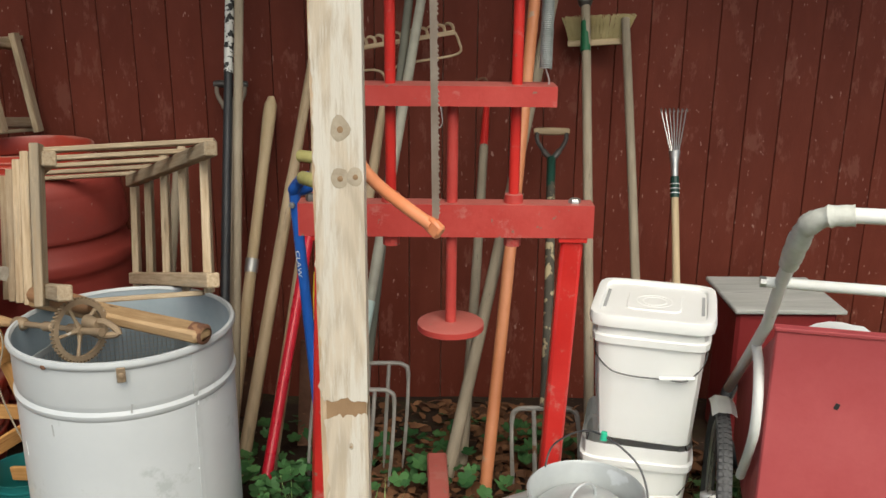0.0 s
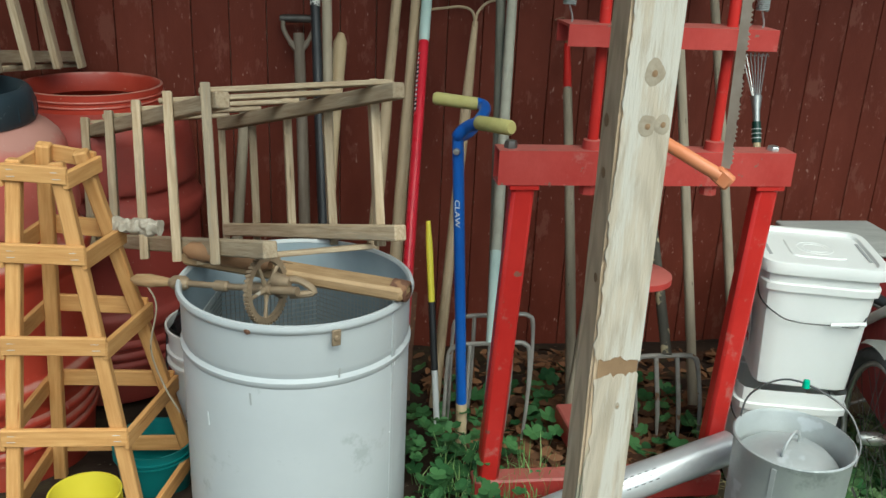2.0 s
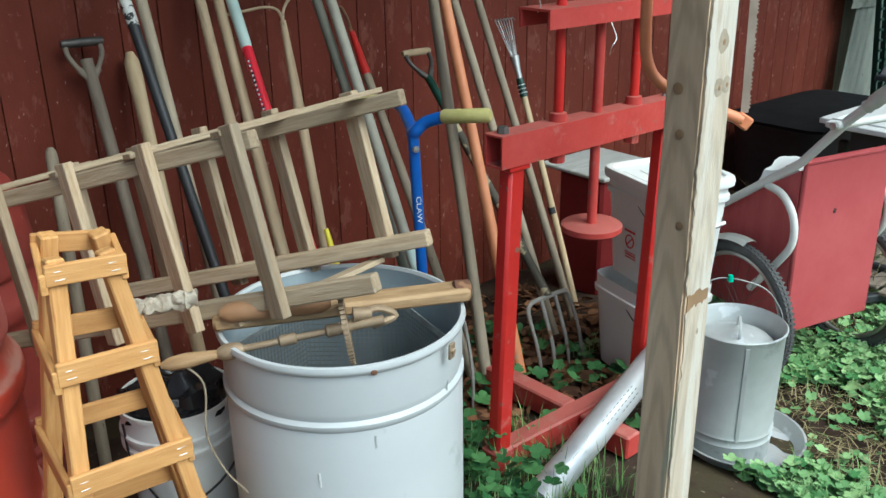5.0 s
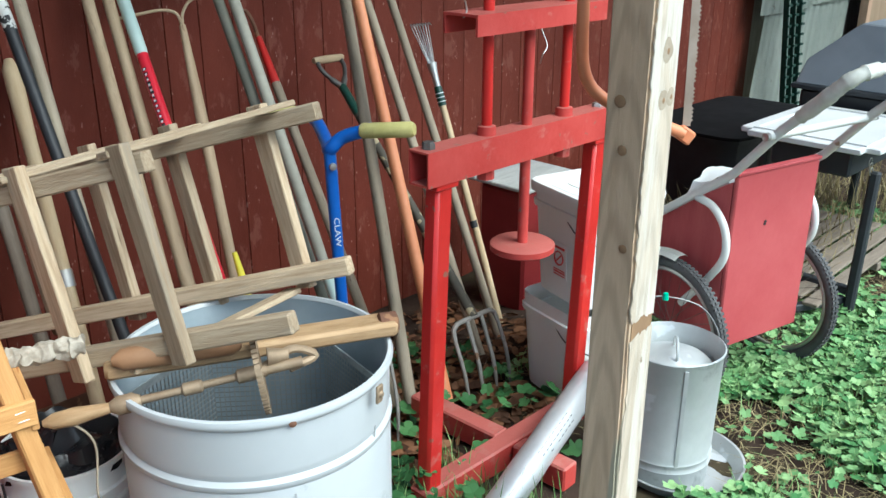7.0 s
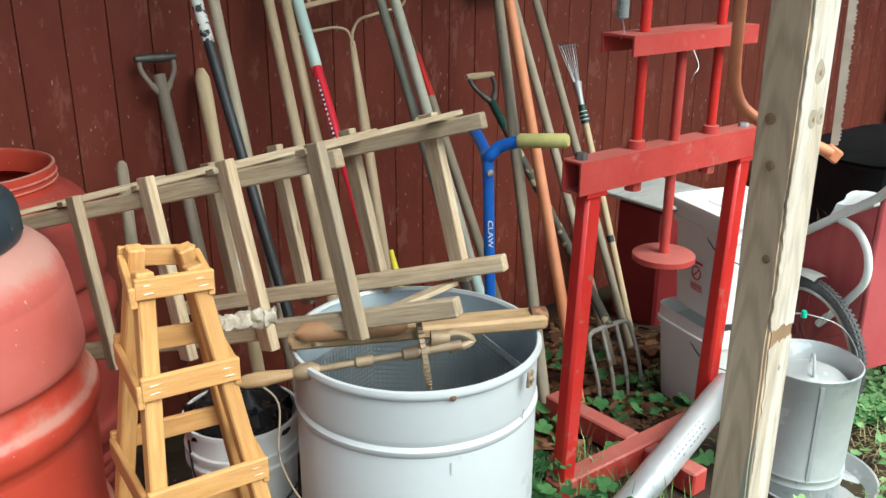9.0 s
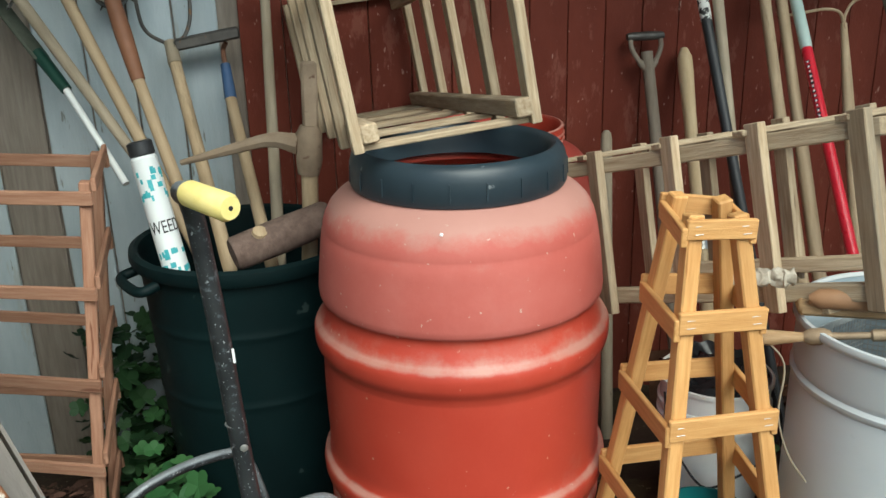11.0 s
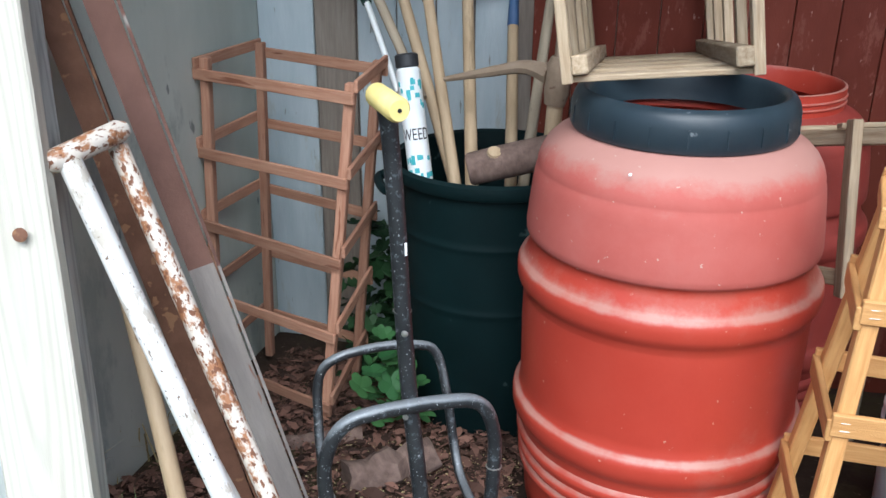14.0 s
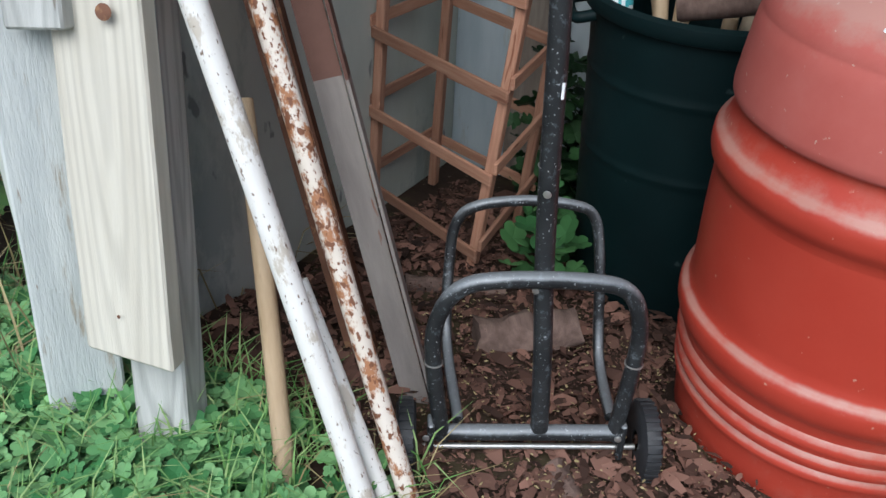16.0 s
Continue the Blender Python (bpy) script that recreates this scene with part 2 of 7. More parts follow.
M_BIN = mat("white_enamelled_bin", (0.43, 0.455, 0.465), (0.51, 0.535, 0.54), 0.42, 0.0, 2.5, 8, 0.12, 20, (0.42, 0.45, 0.46), 9, 0.76, wear=(0.38, 0.405, 0.405), wear_scale=5, wear_at=0.58)
M_BIN_IN = mat("grey_zinc_lining", (0.30, 0.37, 0.41), (0.42, 0.48, 0.52), 0.5, 0.1, 7, 8, 0.3, 40)
M_BRASS = mat("oxidised_brass", (0.23, 0.16, 0.10), (0.38, 0.29, 0.19), 0.6, 0.35, 16, 8, 0.5, 70, (0.55, 0.5, 0.42), 26, 0.68)
M_FRAYED = mat("frayed_grey_cord", (0.24, 0.20, 0.15), (0.50, 0.45, 0.37), 0.9, 0, 40, 8, 0.8, 90)
M_BROWNWOOD = mat("red_brown_wood", (0.23, 0.115, 0.055), (0.34, 0.19, 0.10), 0.55, 0, 8, 8, 0.4, 45, (0.14, 0.07, 0.035), 10, 0.68)
M_DRILLWOOD = mat("worn_drill_wood", (0.27, 0.16, 0.075), (0.48, 0.33, 0.18), 0.6, 0, 5, 10, 0.6, 40, (0.14, 0.08, 0.04), 5, 0.64, stretch=(12, 12, 2))
M_WHITE_PAIL = mat("white_pail_plastic", (0.80, 0.81, 0.78), (0.86, 0.87, 0.85), 0.35, 0, 4, 8, 0.08, 30, (0.5, 0.48, 0.44), 20, 0.76)
M_LID_INK = mat("grey_dirt", (0.30, 0.31, 0.31), (0.42, 0.43, 0.43), 0.7, 0, 16, 6, 0.2)
M_WIRE = mat("grey_wire", (0.10, 0.10, 0.10), (0.18, 0.18, 0.18), 0.45, 0.8, 20, 4, 0.1)
M_BARREL = mat("terracotta_plastic", (0.37, 0.038, 0.022), (0.45, 0.060, 0.036), 0.42, 0, 3, 8, 0.2, 45, (0.50, 0.27, 0.20), 70, 0.715, wear=(0.42, 0.075, 0.05), wear_scale=3, wear_at=0.54, dust_sheen=(0.42, 0.33, 0.27))
M_FADED = mat("faded_dusty_terracotta", (0.40, 0.080, 0.062), (0.47, 0.13, 0.106), 0.7, 0, 4, 10, 0.2, 45, (0.50, 0.33, 0.27), 70, 0.71, wear=(0.45, 0.12, 0.098), wear_scale=4, wear_at=0.55, dust_sheen=(0.42, 0.32, 0.265))
# dust-free terracotta for the rear barrel, darkened to paint in its shade
M_BARREL_SHADED = mat("shaded_terracotta_plastic", (0.25, 0.036, 0.028), (0.32, 0.055, 0.042), 0.55, 0, 3, 8, 0.2, 45, (0.36, 0.2, 0.16), 70, 0.72, wear=(0.27, 0.05, 0.04), wear_scale=3, wear_at=0.54)
M_LID = mat("black_barrel_lid", (0.014, 0.025, 0.034), (0.030, 0.046, 0.057), 0.4, 0, 5, 8, 0.2, 40, (0.17, 0.19, 0.2), 38, 0.70)
M_GREENBIN = mat("dark_green_plastic", (0.0022, 0.0088, 0.0098), (0.0042, 0.0150, 0.0160), 0.55, 0, 4, 6, 0.15, 40, (0.04, 0.062, 0.06), 16, 0.7, spec=0.16)
M_LABEL = mat("white_label", (0.70, 0.74, 0.74), (0.80, 0.82, 0.82), 0.35, 0, 6, 4, 0.03)
M_TEAL = mat("teal_print", (0.05, 0.32, 0.36), (0.10, 0.46, 0.5), 0.4, 0, 30, 4, 0.03)
M_INK = mat("black_print", (0.02, 0.02, 0.022), (0.03, 0.03, 0.03), 0.5, 0, 6, 4, 0)
M_REDINK = mat("red_print", (0.55, 0.04, 0.04), (0.6, 0.05, 0.05), 0.5, 0, 6, 4, 0)
M_PIPEWHITE = mat("flaking_white_pipe", (0.66, 0.65, 0.61), (0.76, 0.76, 0.73), 0.6, 0, 12, 8, 0.6, 60, (0.20, 0.15, 0.11), 190, 0.645, stretch=(1, 1, 0.45), wear=(0.50, 0.46, 0.39), wear_scale=30, wear_at=0.535)
M_PIPERUST = mat("rust_flaked_pipe", (0.60, 0.54, 0.46), (0.68, 0.63, 0.56), 0.6, 0, 8, 8, 0.5, 60, (0.17, 0.07, 0.035), 120, 0.565, stretch=(1, 1, 0.6), wear=(0.33, 0.15, 0.07), wear_scale=34, wear_at=0.505)
M_CARTBOX = mat("red_stained_plywood", (0.40, 0.060, 0.066), (0.48, 0.095, 0.10), 0.6, 0, 5, 8, 0.25, 40, (0.22, 0.02, 0.02), 7, 0.74, stretch=(1, 6, 1))
M_CARTFRAME = mat("chipped_white_tube", (0.66, 0.67, 0.63), (0.76, 0.77, 0.74), 0.5, 0, 9, 8, 0.3, 60, (0.32, 0.25, 0.18), 26, 0.7)
M_TAPE = mat("dirty_silver_tape", (0.44, 0.45, 0.39), (0.70, 0.71, 0.64), 0.7, 0.0, 14, 8, 0.7, 50)
M_RUBBER = mat("grey_tyre", (0.055, 0.055, 0.055), (0.10, 0.10, 0.10), 0.85, 0, 14, 8, 0.6, 90)
M_GRILL = mat("faded_grill_shell", (0.14, 0.16, 0.185), (0.19, 0.21, 0.235), 0.55, 0, 4, 8, 0.15, 40)
M_GRILLBODY = mat("black_grill_body", (0.018, 0.021, 0.025), (0.035, 0.04, 0.045), 0.6, 0, 4, 8, 0.2, 40)
M_TABLEWHITE = mat("white_side_table", (0.58, 0.59, 0.59), (0.67, 0.68, 0.68), 0.4, 0, 4, 6, 0.08, 40, (0.5, 0.48, 0.42), 18, 0.72)
M_CORR = mat("grey_green_corrugated", (0.40, 0.45, 0.39), (0.52, 0.56, 0.50), 0.6, 0, 3, 8, 0.15, 40, (0.3, 0.3, 0.25), 16, 0.7)
M_TPOST = mat("green_steel_post", (0.012, 0.05, 0.035), (0.02, 0.07, 0.05), 0.5, 0.2, 9, 6, 0.2)
M_PLY = mat("brown_plywood", (0.27, 0.19, 0.115), (0.36, 0.26, 0.165), 0.8, 0, 3, 10, 0.4, 40, (0.16, 0.1, 0.06), 7, 0.7, stretch=(5, 5, 0.8))
M_SAWORANGE = mat("orange_saw_frame", (0.62, 0.20, 0.085), (0.70, 0.28, 0.14), 0.4, 0, 10, 6, 0.15, 60, (0.5, 0.3, 0.2), 26, 0.7)
M_STRAW = mat("broom_straw", (0.44, 0.36, 0.17), (0.56, 0.47, 0.25), 0.9, 0, 20, 6, 0.5)
M_GREENBAND = mat("green_ferrule", (0.01, 0.10, 0.045), (0.02, 0.14, 0.06), 0.4, 0, 9, 4, 0.1)
M_DARKGREEN = mat("dark_green_ferrule", (0.008, 0.04, 0.028), (0.012, 0.055, 0.04), 0.4, 0, 9, 4, 0.1)
M_BROWNPAINT = mat("brown_painted_handle", (0.19, 0.082, 0.045), (0.27, 0.125, 0.07), 0.6, 0, 9, 8, 0.3, 60)
M_TUBE = mat("foil_wrapped_tube", (0.55, 0.57, 0.58), (0.70, 0.71, 0.72), 0.35, 0.5, 9, 8, 0.3, 50)
M_SOIL = mat("soil", (0.026, 0.018, 0.014), (0.068, 0.046, 0.034), 0.95, 0, 3.5, 10, 1.0, 30, (0.22, 0.17, 0.12), 45, 0.68, spec=0.1, wear=(0.06, 0.048, 0.028), wear_scale=3, wear_at=0.52)
M_ROOF = mat("roof_boards", (0.13, 0.10, 0.075), (0.20, 0.16, 0.12), 0.85, 0, 4, 8, 0.4, 40, stretch=(9, 0.8, 9))
M_BARK = mat("rotten_bark", (0.095, 0.062, 0.050), (0.21, 0.145, 0.118), 0.95, 0, 8, 10, 1.0, 40, stretch=(1, 5, 5))
M_IVY = leafmat("ivy_leaves", (0.06, 0.19, 0.06), (0.30, 0.47, 0.20))
M_CLOVER = leafmat("clover_leaves", (0.045, 0.17, 0.055), (0.22, 0.42, 0.17))
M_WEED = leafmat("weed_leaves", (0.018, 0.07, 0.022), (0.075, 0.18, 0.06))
# shaded copy of the weed leaves: the corner's shade is in the colour
M_SHADE_LEAF = leafmat("shaded_weed_leaves", (0.006, 0.022, 0.008), (0.030, 0.075, 0.026))
M_GRASS = leafmat("grass_blades", (0.09, 0.23, 0.055), (0.30, 0.42, 0.17))
M_DRYGRASS = leafmat("dry_grass", (0.24, 0.19, 0.09), (0.40, 0.34, 0.18), 0.8)
M_DEADLEAF = leafmat("dead_leaves", (0.055, 0.026, 0.015), (0.24, 0.115, 0.055), 0.75)
M_MULCH = leafmat("bark_chips", (0.022, 0.013, 0.010), (0.215, 0.115, 0.085), 0.85)
M_BUSH = leafmat("bush_leaves", (0.035, 0.085, 0.025), (0.10, 0.19, 0.055))


# ---- mesh helpers ----
WORLD = {}


def thing(name, at, label, category, group="", kind=""):
    """An Empty at the base of a thing; its parts are drawn in world metres."""
    e = new(name)
    e.location = at
    e.empty_display_size = 0.05
    WORLD[e] = Matrix.Translation(at)
    return tagged(e, label, category, group, kind)


GRAINED = {"weathered_lath", "new_cedar", "old_redwood_lath", "pale_lumber", "grey_old_lumber", "chipped_white_board", "ash_handle", "grey_handle", "dark_old_handle", "pale_handle", "flaking_white_pipe", "rust_flaked_pipe", "worn_drill_wood", "rusty_angle_iron", "worn_grey_iron", "rotten_bark"}


def long_axis(me):
    """A frame at the middle of a mesh with z along its length."""
    co = np.empty(len(me.vertices) * 3)
    me.vertices.foreach_get("co", co)
    co = co.reshape(-1, 3)
    mid = co.mean(0)
    axes = np.linalg.svd(co - mid, full_matrices=False)[2]
    z = Vector(axes[0]) * (1 if axes[0][2] >= 0 else -1)
    x = Vector(axes[1])
    m = Matrix((x, z.cross(x), z)).transposed().to_4x4()
    m.translation = Vector(mid)
    return m


def part(name, bm, material, parent=None, label="", smooth=True, bevel=0.0, at=None):
    if bevel:
        bmesh.ops.bevel(bm, geom=bm.edges[:], offset=bevel, segments=1, affect="EDGES", clamp_overlap=True)
    me = bpy.data.meshes.new(name)
    bmesh.ops.recalc_face_normals(bm, faces=bm.faces)
    bm.to_mesh(me)
    bm.free()
    me.materials.append(material)
    ob = new(name, me)
    if parent is not None:
        me.transform(WORLD[parent].inverted())
        ob.parent = parent
        WORLD[ob] = WORLD[parent]
        if material.name in GRAINED:
            m = long_axis(me)
            me.transform(m.inverted())
            ob.matrix_local = m
            WORLD[ob] = WORLD[parent] @ m
    else:
        at = Vector(at) if at else Vector((0, 0, 0))
        me.transform(Matrix.Translation(-at))
        ob.location = at
        WORLD[ob] = Matrix.Translation(at)
    if smooth:
        me.shade_smooth()
        me.set_sharp_from_angle(angle=radians(38))
    if label:
        ob["label"] = label
    return ob


def V(*a):
    return Vector(a)


def basis(d, up=None):
    d = d.normalized()
    up = up or (V(0, 0, 1) if abs(d.z) < 0.9 else V(0, 1, 0))
    x = d.cross(up).normalized()
    return x, x.cross(d).normalized(), d


def box(bm, lo, hi, m=None):
    vs = [bm.verts.new((m @ V(x, y, z)) if m else (x, y, z)) for x in (lo[0], hi[0]) for y in (lo[1], hi[1]) for z in (lo[2], hi[2])]
    for f in ((0, 1, 3, 2), (4, 6, 7, 5), (0, 4, 5, 1), (2, 3, 7, 6), (0, 2, 6, 4), (1, 5, 7, 3)):
        bm.faces.new([vs[i] for i in f])
    return bm


def beam(bm, p, q, w, h, up=None):
    """A rectangular bar from p to q; w across, h along up."""
    p, q = Vector(p), Vector(q)
    x, y, d = basis(q - p, Vector(up) if up else None)
    ends = []
    for c in (p, q):
        ends.append([bm.verts.new(c + x * (sx * w / 2) + y * (sy * h / 2)) for sx, sy in ((-1, -1), (1, -1), (1, 1), (-1, 1))])
    a, b = ends
    bm.faces.new(a[::-1])
    bm.faces.new(b)
    for i in range(4):
        bm.faces.new((a[i], a[(i + 1) % 4], b[(i + 1) % 4], b[i]))
    return bm


def tube(bm, pts, r, n=10, cap=True):
    """A round bar along points; r is a number or one radius a point."""
    pts = [Vector(p) for p in pts]
    rs = r if isinstance(r, (list, tuple)) else [r] * len(pts)
    rings, x0 = [], None
    for i, p in enumerate(pts):
        d = (pts[min(i + 1, len(pts) - 1)] - pts[max(i - 1, 0)]).normalized()
        if x0 is None:
            x, y, _ = basis(d)
        else:
            x = (x0 - d * x0.dot(d)).normalized()
            y = x.cross(d)
        x0 = x
        rings.append([bm.verts.new(p + (x * math.cos(a) + y * math.sin(a)) * rs[i]) for a in [2 * math.pi * k / n for k in range(n)]])
    for a, b in zip(rings, rings[1:]):
        for k in range(n):
            bm.faces.new((a[k], a[(k + 1) % n], b[(k + 1) % n], b[k]))
    if cap:
        bm.faces.new(rings[0][::-1])
        bm.faces.new(rings[-1])
    return bm


def curve(pts, k=6):
    """A smooth line through points."""
    P = [Vector(p) for p in pts]
    P = [2 * P[0] - P[1], *P, 2 * P[-1] - P[-2]]
    out = []
    for i in range(1, len(P) - 2):
        for j in range(k):
            t = j / k
            a, b, c, d = P[i - 1:i + 3]
            out.append(0.5 * ((2 * b) + (c - a) * t + (2 * a - 5 * b + 4 * c - d) * t * t + (3 * b - a - 3 * c + d) * t ** 3))
    return out + [P[-2]]


def lathe(bm, c, prof, n=48, axis=None, sq=0.0):
    """Turns (radius, height) rows about an upright (or given) axis through c; sq rounds the ring towards a square."""
    c = Vector(c)
    x, y, d = (V(1, 0, 0), V(0, 1, 0), V(0, 0, 1)) if axis is None else basis(Vector(axis))
    rings = []
    for r, h in prof:
        ring = []
        for k in range(n):
            a = 2 * math.pi * k / n
            s = 1.0
            if sq:
                e = 2 + sq
                s = (abs(math.cos(a)) ** e + abs(math.sin(a)) ** e) ** (-1 / e)
            ring.append(bm.verts.new(c + (x * math.cos(a) + y * math.sin(a)) * r * s + d * h))
        rings.append(ring)
    for a, b in zip(rings, rings[1:]):
        for k in range(n):
            bm.faces.new((a[k], a[(k + 1) % n], b[(k + 1) % n], b[k]))
    return bm


def ring_bar(bm, c, R, r, axis, n=40, k=8, a0=0.0, a1=2 * math.pi):
    x, y, d = basis(Vector(axis))
    full = abs(a1 - a0 - 2 * math.pi) < 1e-6
    pts = [Vector(c) + (x * math.cos(a) + y * math.sin(a)) * R for a in [a0 + (a1 - a0) * i / n for i in range(n + 1)]]
    return tube(bm, pts, r, k, not full)


def B():
    return bmesh.new()


def G(x, y):
    """The height of the ground."""
    s = -0.19 * max(0.0, min(y, 3.6) - 2.15)
    k = max(0.0, min(1.0, (-2.15 - x) / 0.4)) * max(0.0, min(1.0, (2.3 - y) / 0.6))
    return s + 0.12 * k - 0.062 * max(0.0, min(1.0, (x - 0.02) / 0.22)) * max(0.0, min(1.0, (2.6 - y) / 0.5))


# ---- ground ----
def spread(lo, hi, step):
    mid = np.arange(lo, hi + 1e-6, step)
    out = [np.array([-1500, -400, -120, -40, -15, -8]) + lo + 4, mid, np.array([8, 15, 40, 120, 400, 1500]) + hi - 4]
    return np.concatenate(out)


def ground():
    xs, ys = spread(-5, 6, 0.06), spread(-1.5, 4.6, 0.06)
    vs = []
    for y in ys:
        for x in xs:
            near = -6 < x < 8 and -3 < y < 6
            n = noise.fractal(V(x * 1.7, y * 1.7, 0), 1.0, 2.0, 4) * 0.018 + noise.noise(V(x * 9, y * 9, 3)) * 0.007 if near else 0.0
            vs.append((x, y, G(x, y) + n))
    w = len(xs)
    fs = [(j * w + i, j * w + i + 1, (j + 1) * w + i + 1, (j + 1) * w + i) for j in range(len(ys) - 1) for i in range(w - 1)]
    me = bpy.data.meshes.new("ground")
    me.from_pydata(vs, [], fs)
    me.materials.append(M_SOIL)
    me.shade_smooth()
    tagged(new("ground", me), "brown earth sloping to the shed wall", "ground", kind="structure")


ground()

# ---- shed ----
WALL_Y = 3.49
XL, XR = -2.11, 3.95


def shed():
    w = part("wall_north", box(B(), (-3.1, WALL_Y + 0.016, -0.45), (7.6, WALL_Y + 0.11, 2.95)), M_BARE_BOARD)
    tagged(w, "barn-red grooved plank wall of the shed", "wall", kind="structure")
    step = 0.129
    me = None
    x = 1.161 - 25 * step
    base = box(B(), (0.0013, -0.012, 0), (step - 0.0013, 0.004, 3.2))
    me = bpy.data.meshes.new("plank")
    bmesh.ops.bevel(base, geom=base.edges[:], offset=0.0018, segments=1, affect="EDGES")
    base.to_mesh(me)
    base.free()
    me.materials.append(M_RED_WALL)
    while x < XR:
        if x + step > XL:
            p = new("plank", me)
            p.parent = w
            p.location = (x, WALL_Y + 0.012, -0.28 + 0.012 * math.sin(x * 7))
        x += step
    # grey-white boards at the corner
    x = -2.985
    for k, wd in enumerate((0.20, 0.145, 0.135, 0.13, 0.125, 0.13)):
        bm = box(B(), (x + 0.003, WALL_Y - 0.004 * (k % 2), -0.40), (x + wd - 0.003, WALL_Y + 0.014, 2.94))
        part("board", bm, M_BARE_BOARD if k == 1 else M_WHITE_BOARD, w, "bare brown board" if k == 1 else "grey-white painted board", False, 0.003)
        x += wd
    # side wall, not quite square to the back wall
    bm = B()
    a, b = V(-2.985, 3.50, 0), V(-2.845, 1.72, 0)
    n = V(-(b - a).y, (b - a).x, 0).normalized()
    n = -n if n.x > 0 else n
    ins, out = [], []
    for p in (a, b):
        for z in (-0.4, 2.95):
            ins.append(bm.verts.new((p.x, p.y, z)))
            out.append(bm.verts.new((p.x + n.x * 0.06, p.y + n.y * 0.06, z)))
    for f in ((ins[0], ins[1], ins[3], ins[2]), (out[0], out[2], out[3], out[1]), (ins[0], ins[2], out[2], out[0]), (ins[1], out[1], out[3], ins[3]), (ins[2], ins[3], out[3], out[2]), (ins[0], out[0], out[1], ins[1])):
        bm.faces.new(f)
    tagged(part("wall_west", bm, M_GREY_WALL, smooth=False), "stained pale grey sheet side wall", "wall", kind="structure")
    # lean-to roof above the view
    bm = box(B(), (-3.3, 1.55, 2.96), (7.6, 3.75, 3.02))
    tagged(part("roof", bm, M_ROOF, smooth=False), "brown board lean-to roof", "roof", kind="structure")
    bm = box(B(), (-3.3, 1.62, 2.80), (7.6, 1.71, 2.957))
    tagged(part("roof_beam", bm, M_ROOF, smooth=False), "brown timber beam under the roof", "beam", kind="structure")


shed()


# ---- roof post ----
def post():
    t = thing("post", (-0.182, 1.667, 0), "square wooden post with flaking white paint", "post")
    m = pose(-0.182, 1.667, 0, 0, 0, 2)
    s = 0.0445
    bm = box(B(), (-s, -s, -0.1), (s, s, 2.80), m)
    bmesh.ops.subdivide_edges(bm, edges=[e for e in bm.edges if abs(e.verts[0].co.z - e.verts[1].co.z) > 1], cuts=40)
    bmesh.ops.bevel(bm, geom=[e for e in bm.edges if abs(e.verts[0].co.z - e.verts[1].co.z) > 0.01], offset=0.005, segments=2, affect="EDGES")
    for v in bm.verts:
        v.co += V(noise.noise(v.co * 9), noise.noise(v.co * 9 + V(5, 0, 0)), 0) * 0.002
    part("timber", bm, M_POST_GREY, t, "bare weathered pine")
    # the coat of paint on two faces, with a ragged edge and a torn gap
    for z_lo, z_hi in ((-0.09, 0.615), (0.650, 2.76)):
        bm = B()
        n = int((z_hi - z_lo) / 0.005)
        rows = []
        for k in range(n + 1):
            z = z_lo + (z_hi - z_lo) * k / n
            e = max(-s - 0.002, -s + 0.003 + 0.009 * noise.noise(V(z * 7, 0, 0)) + 0.006 * noise.noise(V(z * 45, 0, 1)) + (0.006 if z < 0.62 else 0.0))
            yb = s - 0.008 + 0.006 * noise.noise(V(z * 30, 7, 0))
            rag = lambda q: (0.016 * noise.noise(V(q * 45, z_lo, 2)) + 0.008 * noise.noise(V(q * 140, z_lo, 5))) * max(0.0, 1 - min(abs(z - 0.615), abs(z - 0.65)) / 0.03)
            row = []
            for x, y in ((e, -s + 0.001), (e, -s - 0.0020), *((e + (s + 0.0020 - e) * q / 14, -s - 0.0020) for q in range(1, 15)), (s + 0.0020, yb), (s - 0.001, yb)):
                row.append(bm.verts.new(m @ V(x, y, z + rag(x + y))))
            rows.append(row)
        for a, b in zip(rows, rows[1:]):
            for q in range(len(a) - 1):
                bm.faces.new((a[q], a[q + 1], b[q + 1], b[q]))
        part("paint_coat", bm, M_POST, t, "flaking cream-white paint", False)
    for z, dx, r in ((1.171, 0.006, 0.018), (1.083, 0.004, 0.016), (1.086, 0.031, 0.015), (0.55, 0.012, 0.006)):
        bm = lathe(B(), m @ V(dx, -s - 0.0021, z), [(0.0001, 0.0012), (r * 0.5, 0.0010), (r * 0.8, 0.0007), (r, 0.0001)], 14, m.to_3x3() @ V(0, -1, 0))
        for v in bm.verts:
            v.co.z = z + (v.co.z - z) * (1.25 + 0.25 * noise.noise(v.co * 60))
            v.co.x += 0.004 * noise.noise(v.co * 55 + V(3, 0, 0))
        part("knot", bm, M_KNOT, t, "grey-brown knot")
        part("knot_heart", lathe(B(), m @ V(dx + 0.001, -s - 0.0034, z - 0.001), [(0.0001, 0.0008), (r * 0.18, 0.0007), (r * 0.34, 0.0)], 12, m.to_3x3() @ V(0.1, -1, 0)), M_POST_RAW, t, "dark knot heart")
    part("bare_patch", box(B(), (-s + 0.012, -s - 0.0008, 0.600), (s - 0.001, -s + 0.002, 0.664), m), M_POST_RAW, t, "brown bare wood where the paint has come off", False)
    for z, dy, r in ((1.08, 0.012, 0.012), (0.99, 0.0, 0.010), (0.80, -0.018, 0.009)):
        bm = lathe(B(), m @ V(-s - 0.0015, dy, z), [(0.0001, 0.0010), (r * 0.5, 0.0008), (r * 0.8, 0.0005), (r, 0.0)], 14, m.to_3x3() @ V(-1, 0, 0))
